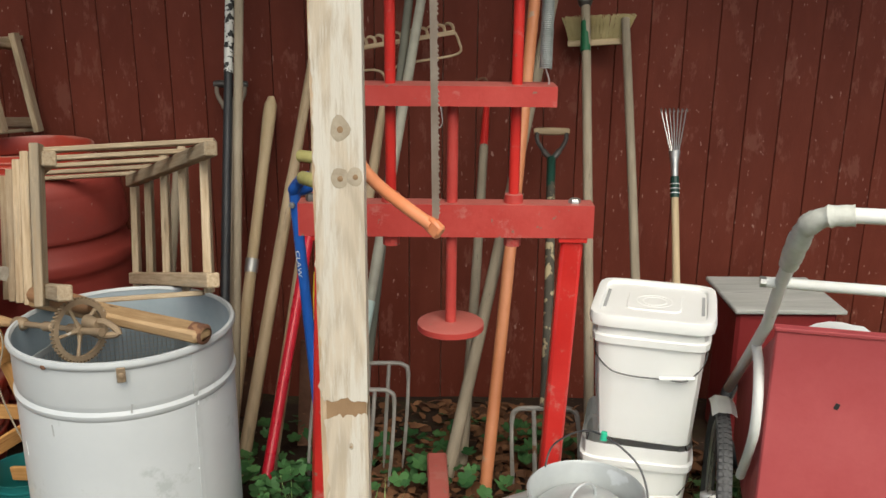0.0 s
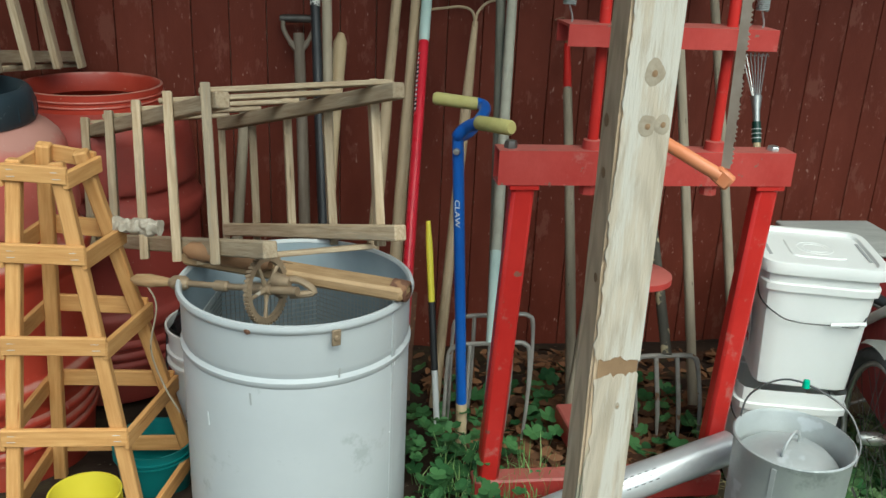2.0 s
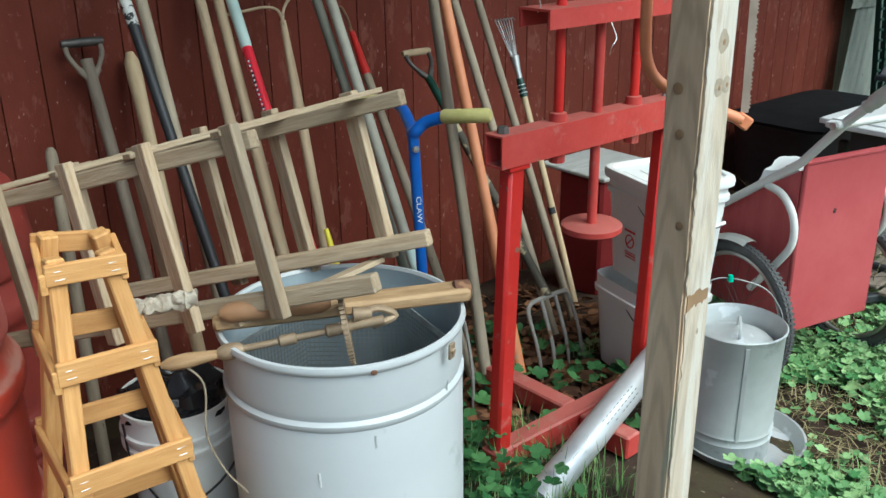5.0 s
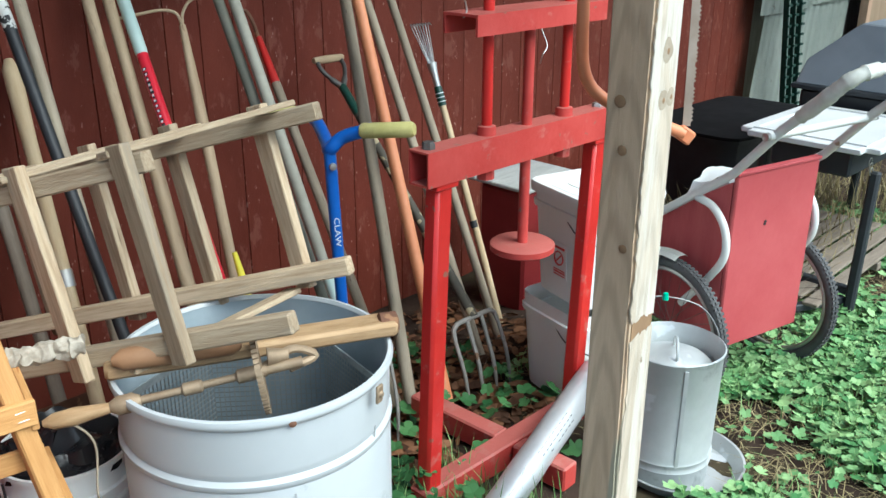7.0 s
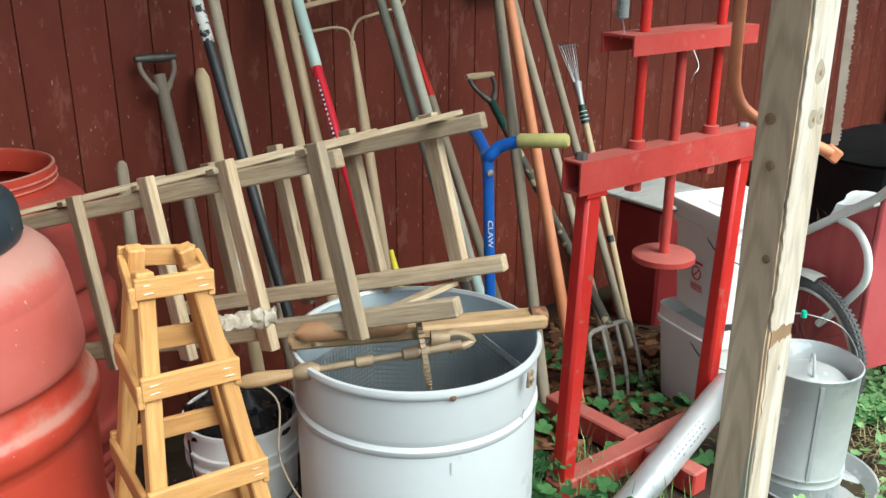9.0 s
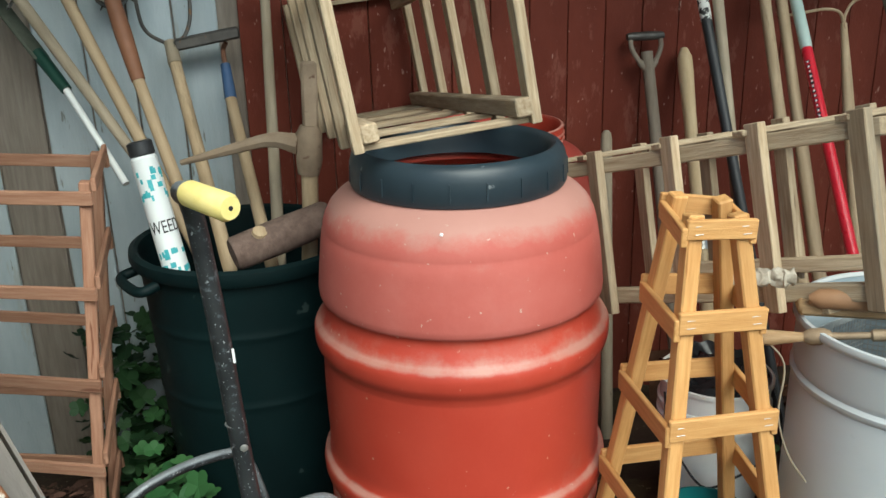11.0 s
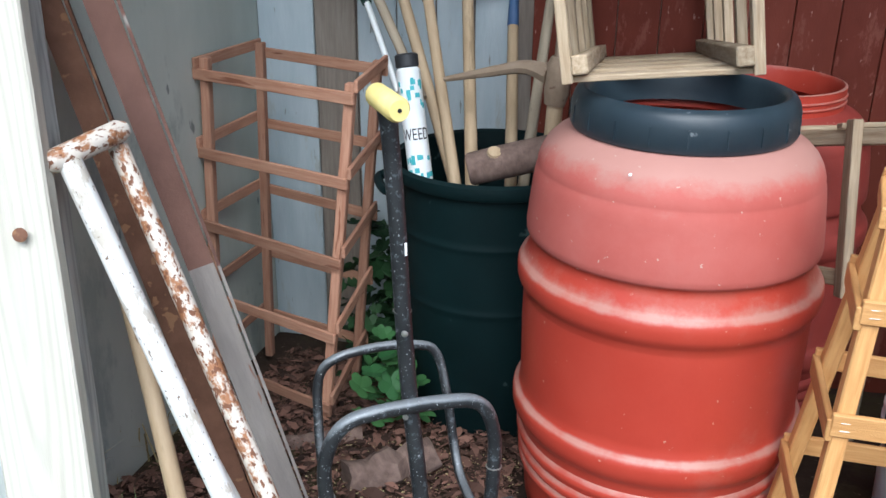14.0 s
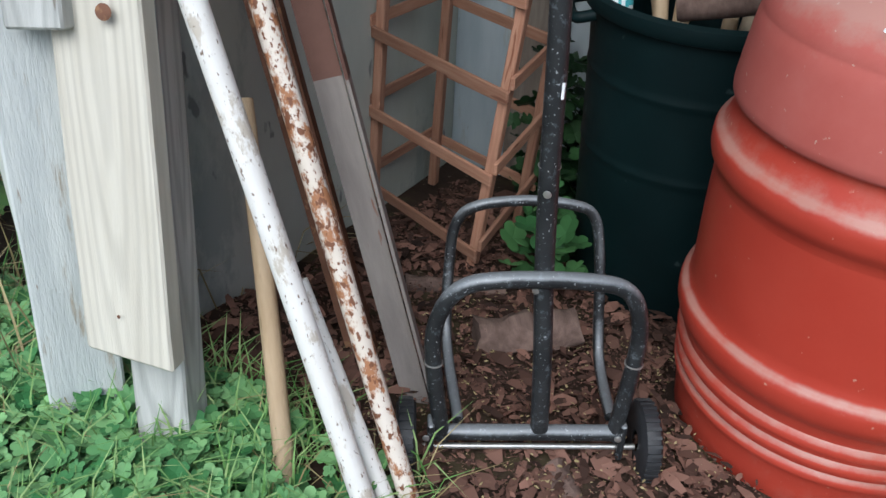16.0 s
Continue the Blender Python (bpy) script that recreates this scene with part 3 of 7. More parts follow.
        part("knot", bm, M_POST_RAW, t, "dark knot")


post()


# ---- fruit press ----
def section(prof, x0, x1, holes=()):
    """A bar along x with the (y, z) outline prof and an optional inner outline."""
    bm = B()
    loops = []
    for pr in (prof, *holes):
        loops.append([[bm.verts.new((x, y, z)) for y, z in pr] for x in (x0, x1)])
    for a, b in loops:
        n = len(a)
        for i in range(n):
            bm.faces.new((a[i], a[(i + 1) % n], b[(i + 1) % n], b[i]))
    if holes:
        for e in (0, 1):
            o, h = loops[0][e], loops[1][e]
            for i in range(4):
                bm.faces.new((o[i], o[(i + 1) % 4], h[(i + 1) % 4], h[i]))
    else:
        for e in (0, 1):
            bm.faces.new(loops[0][e])
    return bm


def rect(ya, yb, za, zb):
    return [(ya, za), (yb, za), (yb, zb), (ya, zb)]


def press():
    t = thing("hydraulic_press_frame", (0.01, 2.10, 0), "red painted steel press frame with sliding plate", "press")
    y = 2.10
    for s, xt, xb in ((-1, -0.268, -0.305), (1, 0.312, 0.275)):
        bm = B()
        beam(bm, (xb, y, -0.01), (xt, y, 0.845), 0.052, 0.044, (0, 1, 0))
        part("leg", bm, M_PRESS, t, "", True, 0.008)
        part("leg_cap", beam(B(), (xt - 0.034, y, 0.841), (xt + 0.034, y, 0.841), 0.056, 0.012), M_PRESS, t, "", False, 0.002)
    # hollow top beam
    x0, x1, ya, yb, za, zb, w = -0.330, 0.358, 2.070, 2.130, 0.848, 0.926, 0.005
    part("top_beam", section(rect(ya, yb, za, zb), x0, x1, (rect(ya + w, yb - w, za + w, zb - w),)), M_PRESS_DULL, t, "dusty hollow beam", False)
    part("beam_plug", box(B(), (x0 + 0.05, ya + w, za + w), (x1 - 0.004, yb - w, zb - w)), M_DARKSTEEL, t, "", False)
    for x, h in ((-0.30, 0.016), (0.315, 0.010)):
        part("bolt", lathe(B(), (x, 2.10, zb), [(0.0001, h), (0.012, h), (0.015, h * 0.6), (0.015, 0)], 6), M_DARKSTEEL if x < 0 else M_STEEL, t, "hexagon bolt head")
    # sliding channel, open below
    part("sliding_channel", section([(2.05, 1.155), (2.056, 1.155), (2.056, 1.194), (2.144, 1.194), (2.144, 1.155), (2.15, 1.155), (2.15, 1.20), (2.05, 1.20)], -0.205, 0.258), M_PRESS_DULL, t, "", False)
    part("upper_beam", section(rect(2.05, 2.15, 1.425, 1.53), -0.205, 0.262, (rect(2.056, 2.144, 1.431, 1.524),)), M_PRESS_DULL, t, "", False)
    for x in (-0.115, 0.172):
        part("guide_rod", tube(B(), [(x, 2.10, 0.82), (x, 2.10, 1.43)], 0.0125, 14), M_PRESS, t)
        part("rod_collar", lathe(B(), (x, 2.10, 0.92), [(0.0126, 0.028), (0.021, 0.026), (0.023, 0.002), (0.023, 0)], 16), M_PRESS_DULL, t)
        part("rod_nut", lathe(B(), (x, 2.10, 0.822), [(0.0126, 0), (0.02, 0.0), (0.02, 0.022)], 8), M_PRESS_DULL, t)
    bm = tube(B(), [(0.028, 2.10, 0.62), (0.028, 2.10, 1.16)], 0.013, 14)
    part("ram_rod", bm, M_PRESS_DULL, t)
    part("pressing_disc", lathe(B(), (0.028, 2.10, 0.616), [(0.0001, 0.012), (0.075, 0.012), (0.081, 0.008), (0.081, -0.006), (0.076, -0.01), (0.0001, -0.01)], 40), M_PRESS_DULL, t, "round dusty pressing plate")
    for x, z0, z1 in ((-0.195, 1.235, 1.40), (0.235, 1.235, 1.40)):
        bm = B()
        coil = [(x + 0.0125 * math.cos(k * 2 * math.pi / 12), 2.10 + 0.0125 * math.sin(k * 2 * math.pi / 12), z0 + (z1 - z0) * k / (12 * 40)) for k in range(12 * 40 + 1)]
        tube(bm, coil, 0.0021, 6)
        part("return_spring", bm, M_SPRING, t, "grey coil spring")
        for za, zb in ((z0 - 0.045, z0), (z1, z1 + 0.035)):
            part("spring_hook", tube(B(), curve([(x, 2.10, za), (x + 0.009, 2.10, (za * 2 + zb) / 3), (x, 2.10, zb)], 5), 0.002, 6), M_STEEL, t)
    # base
    part("base_rail", beam(B(), (-0.34, y, 0.038), (0.315, y, 0.038), 0.058, 0.074), M_PRESS_DULL, t, "", False, 0.005)
    part("base_rail", beam(B(), (0.006, y + 0.03, 0.036), (-0.006, y + 0.35, 0.036), 0.058, 0.07), M_PRESS_DULL, t, "", False, 0.005)
    part("base_rail", beam(B(), (0.007, y - 0.03, 0.036), (0.014, y - 0.20, 0.036), 0.058, 0.07), M_PRESS_DULL, t, "", False, 0.005)
    part("wire_loop", tube(B(), curve([(0.0, 2.045, 1.155), (0.004, 2.03, 1.12), (-0.012, 2.03, 1.10), (-0.006, 2.04, 1.08)], 5), 0.0012, 5), M_STEEL, t)


press()


# ---- bow saw hung on the post ----
def bow_saw():
    t = thing("bow_saw", (-0.04, 1.70, 1.0), "bow saw with an orange tubular frame hung on the post", "saw")
    pts = curve([(-0.012, 1.665, 0.985), (-0.06, 1.70, 1.01), (-0.13, 1.765, 1.05), (-0.165, 1.80, 1.10), (-0.172, 1.81, 1.20), (-0.172, 1.81, 1.45), (-0.168, 1.805, 1.72), (-0.13, 1.77, 1.80), (-0.03, 1.69, 1.83)], 7)
    part("bow", tube(B(), pts, 0.0125, 12), M_SAWORANGE, t)
    bm = B()
    beam(bm, (-0.02, 1.672, 0.992), (0.004, 1.654, 0.972), 0.018, 0.03)
    part("blade_clamp", bm, M_SAWORANGE, t, "flattened orange tube end", True, 0.004)
    bm = B()
    n = 104
    a, b = V(-0.004, 1.662, 1.0), V(-0.018, 1.675, 1.82)
    d, wx = (b - a), V(0.62, -0.55, 0).normalized()
    for k in range(n):
        p, q = a + d * (k / n), a + d * ((k + 1) / n)
        for o in (V(0, 0, 0),):
            vs = [bm.verts.new(x + o) for x in (p - wx * 0.010, q - wx * 0.010, q + wx * 0.006, (p + q) / 2 + wx * (0.0105 if k % 5 else 0.006), p + wx * 0.006)]
            bm.faces.new(vs)
    bmesh.ops.remove_doubles(bm, verts=bm.verts[:], dist=0.0001)
    bmesh.ops.solidify(bm, geom=bm.faces[:], thickness=0.0014)
    part("toothed_blade", bm, M_SAWBLADE, t, "thin rusty toothed steel blade", False)
    part("grip", tube(B(), [(-0.174, 1.812, 1.44), (-0.174, 1.812, 1.60)], 0.019, 14), M_GRILL, t, "grey grip sleeve")


bow_saw()


# ---- galvanised bin ----
BX, BY, BR = -0.770, 2.098, 0.256


def bin_drum():
    t = thing("honey_extractor_drum", (BX, BY, 0), "white-grey painted metal drum with a mesh basket", "drum")
    bm = B()
    R = BR
    prof = [(R - 0.006, -0.03), (R, -0.03), (R, 0.470), (R - 0.002, 0.477), (R + 0.004, 0.485), (R + 0.004, 0.493), (R - 0.004, 0.500), (R - 0.001, 0.509), (R, 0.516), (R, 0.600), (R + 0.007, 0.606), (R + 0.009, 0.613), (R + 0.006, 0.621), (R - 0.001, 0.622), (R - 0.005, 0.615)]
    lathe(bm, (BX, BY, 0), prof, 96)
    part("shell", bm, M_BIN, t)
    bm = lathe(B(), (BX, BY, 0), [(R - 0.005, 0.614), (R - 0.006, 0.10), (0.0001, 0.10)], 72)
    part("lining", bm, M_BIN_IN, t, "dull zinc inside")
    part("side_seam", beam(B(), (BX + R * math.cos(-0.62), BY + R * math.sin(-0.62), -0.02), (BX + R * math.cos(-0.62), BY + R * math.sin(-0.62), 0.60), 0.012, 0.003, (math.cos(-0.62), math.sin(-0.62), 0)), M_BIN, t)
    # wire mesh basket
    bm = B()
    r = R - 0.012
    cor = [V(BX + r * math.cos(radians(60 * k + 20)), BY + r * math.sin(radians(60 * k + 20)), 0) for k in range(7)]
    for p0, p1 in zip(cor, cor[1:]):
        for k in range(22):
            p = p0.lerp(p1, k / 22)
            tube(bm, [p + V(0, 0, 0.24), p + V(0, 0, 0.525)], 0.0015, 3, False)
    for k in range(24):
        tube(bm, [p + V(0, 0, 0.24 + 0.0122 * k) for p in cor], 0.0015, 3, False)
    part("mesh_basket", bm, M_STEEL, t, "fine steel wire mesh")
    for p0, p1 in zip(cor, cor[1:]):
        part("basket_rim", beam(B(), p0 + V(0, 0, 0.53), p1 + V(0, 0, 0.53), 0.003, 0.014), M_GALV, t)
    for x0, y0, z0, s in ((-0.689, 1.843, 0.602, 1.0),):
        d = V(x0 - BX, y0 - BY, 0).normalized()
        bm = beam(B(), V(x0, y0, z0 - 0.022) + d * 0.008, V(x0, y0, z0 + 0.014) + d * 0.010, 0.019, 0.006, d)
        part("latch", bm, M_BRASS, t, "small rusty latch", True, 0.002)
        part("rivet", lathe(B(), V(x0, y0, z0 - 0.004) + d * 0.012, [(0.0001, 0.005), (0.005, 0.004), (0.007, 0)], 10, d), M_BRASS, t)
    rng = random.Random(5)
    for k in range(5):
        ang, z = rng.uniform(-2.4, -0.5), rng.uniform(0.30, 0.55)
        d = V(math.cos(ang), math.sin(ang), 0)
        c = V(BX, BY, z) + d * (R + 0.0006)
        part("paint_drip", beam(B(), c, c + V(rng.gauss(0, 0.004), 0, rng.uniform(0.012, 0.04)), 0.0035, 0.001, d), M_LABEL if k % 3 else M_LID_INK, t, "", False)
    for ang in (-1.93, 2.6):
        d = V(math.cos(ang), math.sin(ang), 0)
        part("wing_bolt", lathe(B(), V(BX, BY, 0.607) + d * (R - 0.002), [(0.0001, 0.012), (0.007, 0.010), (0.008, 0)], 8, d), M_RUST, t, "rusty bolt")


bin_drum()


# ---- breast drill lying across the drum ----
def drill():
    t = thing("breast_drill", (-0.80, 2.0, 0.63), "antique hand-cranked drill with a wooden board, laid on the drum", "hand drill")
    bm = beam(B(), (-1.02, 2.192, 0.642), (-0.535, 1.957, 0.644), 0.062, 0.030)
    part("wooden_board", bm, M_DRILLWOOD, t, "worn brown wooden board", True, 0.007)
    part("breast_plate", tube(B(), [(-1.02, 2.155, 0.668), (-1.005, 2.145, 0.67), (-0.93, 2.11, 0.672), (-0.84, 2.06, 0.672), (-0.825, 2.05, 0.672)], [0.008, 0.020, 0.024, 0.021, 0.010], 14), M_BROWNWOOD, t, "rounded red-brown wooden breast plate")
    part("end_ring", lathe(B(), (-0.548, 1.963, 0.645), [(0.016, -0.02), (0.024, -0.016), (0.024, 0.016), (0.016, 0.02)], 14, V(0.45, -0.26, 0)), M_RUST, t)
    a, b = V(-1.13, 2.165, 0.592), V(-0.765, 1.950, 0.650)
    part("shaft", tube(B(), [a.lerp(b, k) for k in (0.22, 0.5, 0.51, 0.58, 0.59, 0.72, 0.73, 0.80, 0.81, 1)], [0.008, 0.007, 0.012, 0.012, 0.007, 0.007, 0.013, 0.013, 0.009, 0.010], 12), M_BRASS, t, "tarnished brass shaft")
    part("crank_knob", tube(B(), [a.lerp(b, k) for k in (-0.04, 0.0, 0.08, 0.16, 0.22)], [0.006, 0.014, 0.016, 0.012, 0.009], 12), M_DRILLWOOD, t, "turned wooden knob")
    part("chuck", tube(B(), [a.lerp(b, k) for k in (0.22, 0.25, 0.31, 0.34)], [0.010, 0.017, 0.017, 0.010], 12), M_BRASS, t)
    # spoked gear, upright, its face along the shaft
    c = a.lerp(b, 0.82)
    ax = (b - a).normalized()
    x, y, d = basis(ax)
    bm = B()
    R, n = 0.072, 48
    for k in range(n):
        for r0, r1, k0, k1 in ((R - 0.012, R, k, k + 1), (R, R + 0.005, k + 0.15, k + 0.65)):
            vs = []
            for h in (-0.005, 0.005):
                for r in (r0, r1):
                    for kk in (k0, k1):
                        an = 2 * math.pi * kk / n
                        vs.append(bm.verts.new(c + (x * math.cos(an) + y * math.sin(an)) * r + d * h))
            for f in ((0, 1, 3, 2), (4, 6, 7, 5), (0, 4, 5, 1), (2, 3, 7, 6), (0, 2, 6, 4), (1, 5, 7, 3)):
                bm.faces.new([vs[i] for i in f])
    part("gear_rim", bm, M_BRASS, t, "toothed iron gear wheel", False)
    bm = B()
    for k in range(5):
        an = 2 * math.pi * k / 5
        dirn = x * math.cos(an) + y * math.sin(an)
        tube(bm, [c + dirn * 0.008, c + dirn * 0.03, c + dirn * (R - 0.008)], [0.007, 0.004, 0.005], 8)
    lathe(bm, c, [(0.0001, -0.012), (0.012, -0.012), (0.012, 0.012), (0.0001, 0.012)], 14, ax)
    part("gear_spokes", bm, M_BRASS, t)
    bm = tube(B(), curve([c + V(0.01, 0, 0.005), c + V(0.06, -0.015, 0.028), c + V(0.10, -0.03, 0.006), c + V(0.05, -0.02, -0.006)], 5), 0.008, 8)
    part("frame_arm", bm, M_BRASS, t, "cast iron frame arm")
    part("pinion", tube(B(), [c + V(0.018, 0.0, 0.022), c + V(0.05, -0.018, 0.022)], [0.017, 0.011], 14), M_BRASS, t)
    wrap = [V(-1.19, 2.20, 0.715).lerp(V(-1.07, 2.14, 0.725), k / 14) for k in range(15)]
    wrap = [wrap[0].lerp(wrap[-1], k / 40) for k in range(41)]
    bm = tube(B(), wrap, [0.017 + 0.004 * noise.noise(V(k * 0.5, 2.0, 0)) for k in range(41)], 18)
    for v in bm.verts:
        v.co += V(noise.noise(v.co * 70), noise.noise(v.co * 70 + V(5, 0, 0)), noise.noise(v.co * 70 + V(0, 5, 0))) * 0.007
    part("cord_wrap", bm, M_FRAYED, t, "lumpy frayed cord wrapping")
    part("tie_string", tube(B(), curve([(-1.12, 2.155, 0.60), (-1.085, 2.12, 0.55), (-1.10, 2.10, 0.45), (-1.075, 2.09, 0.36), (-1.04, 2.07, 0.30)], 6), 0.0022, 5), M_HANDLE_GREY, t, "frayed grey string")


drill()


# ---- lath crates ----
def crate(name_label, O, u, v, w, step, n, group_mat, over=0.06, floor=False):
    """A long lath crate: four rails along w, laths on the top and both sides. O: lower near corner; u across, v up."""
    O, u, v, w = Vector(O), Vector(u), Vector(v), Vector(w).normalized()
    t = thing("lath_crate", O, name_label, "crate", "lath crates")
    uu, vv = u.normalized(), v.normalized()
    Lw = step * (n - 1)
    for cu, cv, e in ((0, 0, 0.02 if floor else 0.20), (1, 0, 0.03), (0, 1, 0.02), (1, 1, 0.045)):
        p = O + u * cu + v * cv + uu * (0.018 if cu == 0 else -0.018) + vv * (0.018 if cv == 0 else -0.018)
        part("rail", beam(B(), p - w * e, p + w * (Lw + over), 0.032, 0.036, vv), group_mat, t, "", False, 0.003)
    for k in range(n):
        o = O + w * (step * k)
        j = lambda s: noise.noise(V(k * 3.1 + s, O.x * 9, O.y * 7)) * 0.012
        for cu, off in ((0, -0.008), (1, 0.008)):
            p = o + u * cu + uu * off + w * (0.10 if cu and not floor else 0.0)
            part("lath", beam(B(), p - vv * (0.018 + j(1)) + w * j(4), p + v + vv * (0.022 + j(2)) + w * j(5), 0.046, 0.021, uu), group_mat, t, "", False, 0.002)
        p = o + v + vv * 0.008 + w * 0.038
        part("lath", beam(B(), p - uu * (0.01 + j(3)), p + u + uu * (0.01 + j(6)), 0.036, 0.012, vv), group_mat, t, "", False, 0.002)
        if floor:
            p = o - vv * 0.008 + w * 0.02
            part("lath", beam(B(), p - uu * 0.012, p + u + uu * 0.012, 0.036, 0.012, vv), group_mat, t, "", False, 0.002)
    if not floor:
        p = O - vv * 0.016 + w * 0.12
        part("lath", beam(B(), p, p + u, 0.04, 0.012, vv), group_mat, t, "", False, 0.002)
    return t


crate("weathered lath crate laid across the drum and a barrel", (-0.934, 2.053, 0.690), (0.398, 0.05, 0.018), (-0.014, 0.098, 0.335), (-0.327, 0.521, -0.173), 0.208, 5, M_LATTICE, 0.03)


# ---- pale cedar obelisk ----
def obelisk():
    t = thing("garden_obelisk", (-1.24, 2.12, 0), "new orange cedar garden obelisk trellis", "trellis")
    top = {(0, 0): V(-1.333, 2.070, 0.895), (1, 0): V(-1.250, 2.064, 0.89), (0, 1): V(-1.306, 2.180, 0.90), (1, 1): V(-1.226, 2.160, 0.89)}
    bot = {(0, 0): V(-1.408, 1.974, -0.01), (1, 0): V(-1.116, 1.968, -0.01), (0, 1): V(-1.40, 2.325, -0.04), (1, 1): V(-1.047, 2.315, -0.04)}
    leg = lambda k, z: top[k].lerp(bot[k], (0.89 - z) / 0.9)
    for k in top:
        part("leg", beam(B(), bot[k], top[k] + (top[k] - bot[k]).normalized() * 0.004, 0.030, 0.030, (0, 1, 0)), M_CEDAR, t, "", False, 0.003)
    for z in (0.872, 0.705, 0.505, 0.295, 0.09):
        for a, b, off in (((0, 0), (1, 0), V(0, -0.020, 0)), ((0, 1), (1, 1), V(0, 0.020, 0)), ((0, 0), (0, 1), V(-0.020, 0, 0)), ((1, 0), (1, 1), V(0.020, 0, 0))):
            dz = -0.0 if a[1] == b[1] else -0.012
            p, q = leg(a, z + dz) + off, leg(b, z + dz) + off
            e = (q - p).normalized() * 0.022
            part("cross_slat", beam(B(), p - e, q + e, 0.012, 0.042 if z < 0.8 else 0.036, (0, 0, 1)), M_CEDAR, t, "", False, 0.002)
    for k in ((0, 0), (1, 0)):
        for z in (0.879, 0.865, 0.712, 0.698, 0.512, 0.498, 0.302, 0.288):
            c = leg(k, z) + V(0, -0.0265, 0)
            part("staple", tube(B(), [c - V(0.008, 0, 0), c + V(0.008, 0, 0)], 0.0007, 5), M_STEEL, t)


obelisk()


# ---- barrels ----
def barrel(cx, cy, z0, R, lidded, label):
    t = thing("rain_barrel", (cx, cy, z0), label, "barrel", "terracotta barrels")
    s = R / 0.318
    prof = [(0.0001, 0.0), (0.255, 0.0), (0.278, 0.014), (0.287, 0.04), (0.293, 0.10), (0.2955, 0.138), (0.297, 0.143), (0.306, 0.149), (0.307, 0.155), (0.305, 0.162), (0.2985, 0.168),
            (0.299, 0.177), (0.309, 0.183), (0.310, 0.189), (0.308, 0.196), (0.3015, 0.203), (0.3025, 0.214), (0.3125, 0.221), (0.314, 0.228), (0.3115, 0.236), (0.305, 0.244), (0.307, 0.254),
            (0.3085, 0.262), (0.3115, 0.270), (0.3175, 0.278), (0.3225, 0.288), (0.326, 0.300), (0.3265, 0.318), (0.3250, 0.328), (0.3205, 0.335), (0.3145, 0.340), (0.3110, 0.347), (0.3095, 0.37), (0.312, 0.50), (0.311, 0.58), (0.311, 0.578),
            (0.3125, 0.592), (0.3165, 0.600), (0.3235, 0.610), (0.3262, 0.620), (0.3268, 0.636), (0.3258, 0.648), (0.3215, 0.656), (0.3145, 0.662), (0.3095, 0.669), (0.3045, 0.682), (0.2995, 0.695), (0.2975, 0.704), (0.2975, 0.711), (0.300, 0.716),
            (0.3065, 0.719), (0.310, 0.725), (0.311, 0.738), (0.3065, 0.785), (0.301, 0.832), (0.2968, 0.860), (0.2940, 0.866), (0.2935, 0.871), (0.2928, 0.879), (0.287, 0.897), (0.276, 0.917), (0.259, 0.934), (0.236, 0.947), (0.216, 0.956)]
    cut = next(k for k, q in enumerate(prof) if q[1] > 0.715)
    part("drum_body", lathe(B(), (cx, cy, z0), [(r * s, z * s) for r, z in prof[:cut + 1]], 80), M_BARREL if lidded else M_BARREL_SHADED, t)
    part("upper_body", lathe(B(), (cx, cy, z0), [(r * s, z * s) for r, z in prof[cut:]], 80), M_FADED if lidded else M_BARREL_SHADED, t, "sun-faded dusty upper body")
    neck = [(0.218, 0.950), (0.218, 1.01), (0.211, 1.012), (0.204, 1.0), (0.204, 0.95), (0.26, 0.92), (0.28, 0.5)]
    part("neck", lathe(B(), (cx, cy, z0), [(r * s, z * s) for r, z in neck], 72), M_BARREL, t)
    if lidded:
        rl = 0.226
        bm = lathe(B(), (cx, cy, z0), [(r * s, z * s) for r, z in ((0.219, 0.955), (rl, 0.955), (rl + 0.004, 0.962), (rl + 0.003, 1.004), (rl - 0.002, 1.022), (rl - 0.010, 1.033), (rl - 0.02, 1.037), (0.200, 1.034), (0.193, 1.024), (0.189, 0.99), (0.184, 0.97))], 80)
        part("lid_ring", bm, M_LID, t, "black screw ring without its lid")
        for k in range(20):
            a = 2 * math.pi * k / 20
            d = V(math.cos(a), math.sin(a), 0)
            part("grip_rib", beam(B(), V(cx, cy, z0 + 0.968 * s) + d * (rl + 0.0048) * s, V(cx, cy, z0 + 1.004 * s) + d * (rl + 0.0032) * s, 0.003, 0.003, d), M_LID, t, "", False)
    else:
        bm = B()
        for z in (0.972, 0.988):
            ring_bar(bm, (cx, cy, z0 + z * s), 0.218 * s, 0.004, (0, 0, 1), 60, 6)
        part("neck_thread", bm, M_BARREL, t)
    part("white_speck", lathe(B(), (cx - 0.10, cy - 0.268 * s, z0 + 0.925 * s), [(0.0001, 0.0015), (0.002, 0.001), (0.0035, 0)], 9, V(-0.3, -0.8, 0.6)), M_LABEL, t, "white dropping")


barrel(-1.648, 2.505, -0.075, 0.318, True, "dusty terracotta plastic barrel with black ring")
barrel(-1.42, 3.09, -0.12, 0.312, False, "open terracotta plastic barrel behind the dusty one")

crate("weathered lath crate standing on the black barrel ring", (-1.872, 2.345, 1.007), (0.330, 0.0, 0.032), (-0.052, 0.02, 0.322), (0.01, 1.0, -0.145), 0.268, 5, M_LATTICE, 0.03, True)


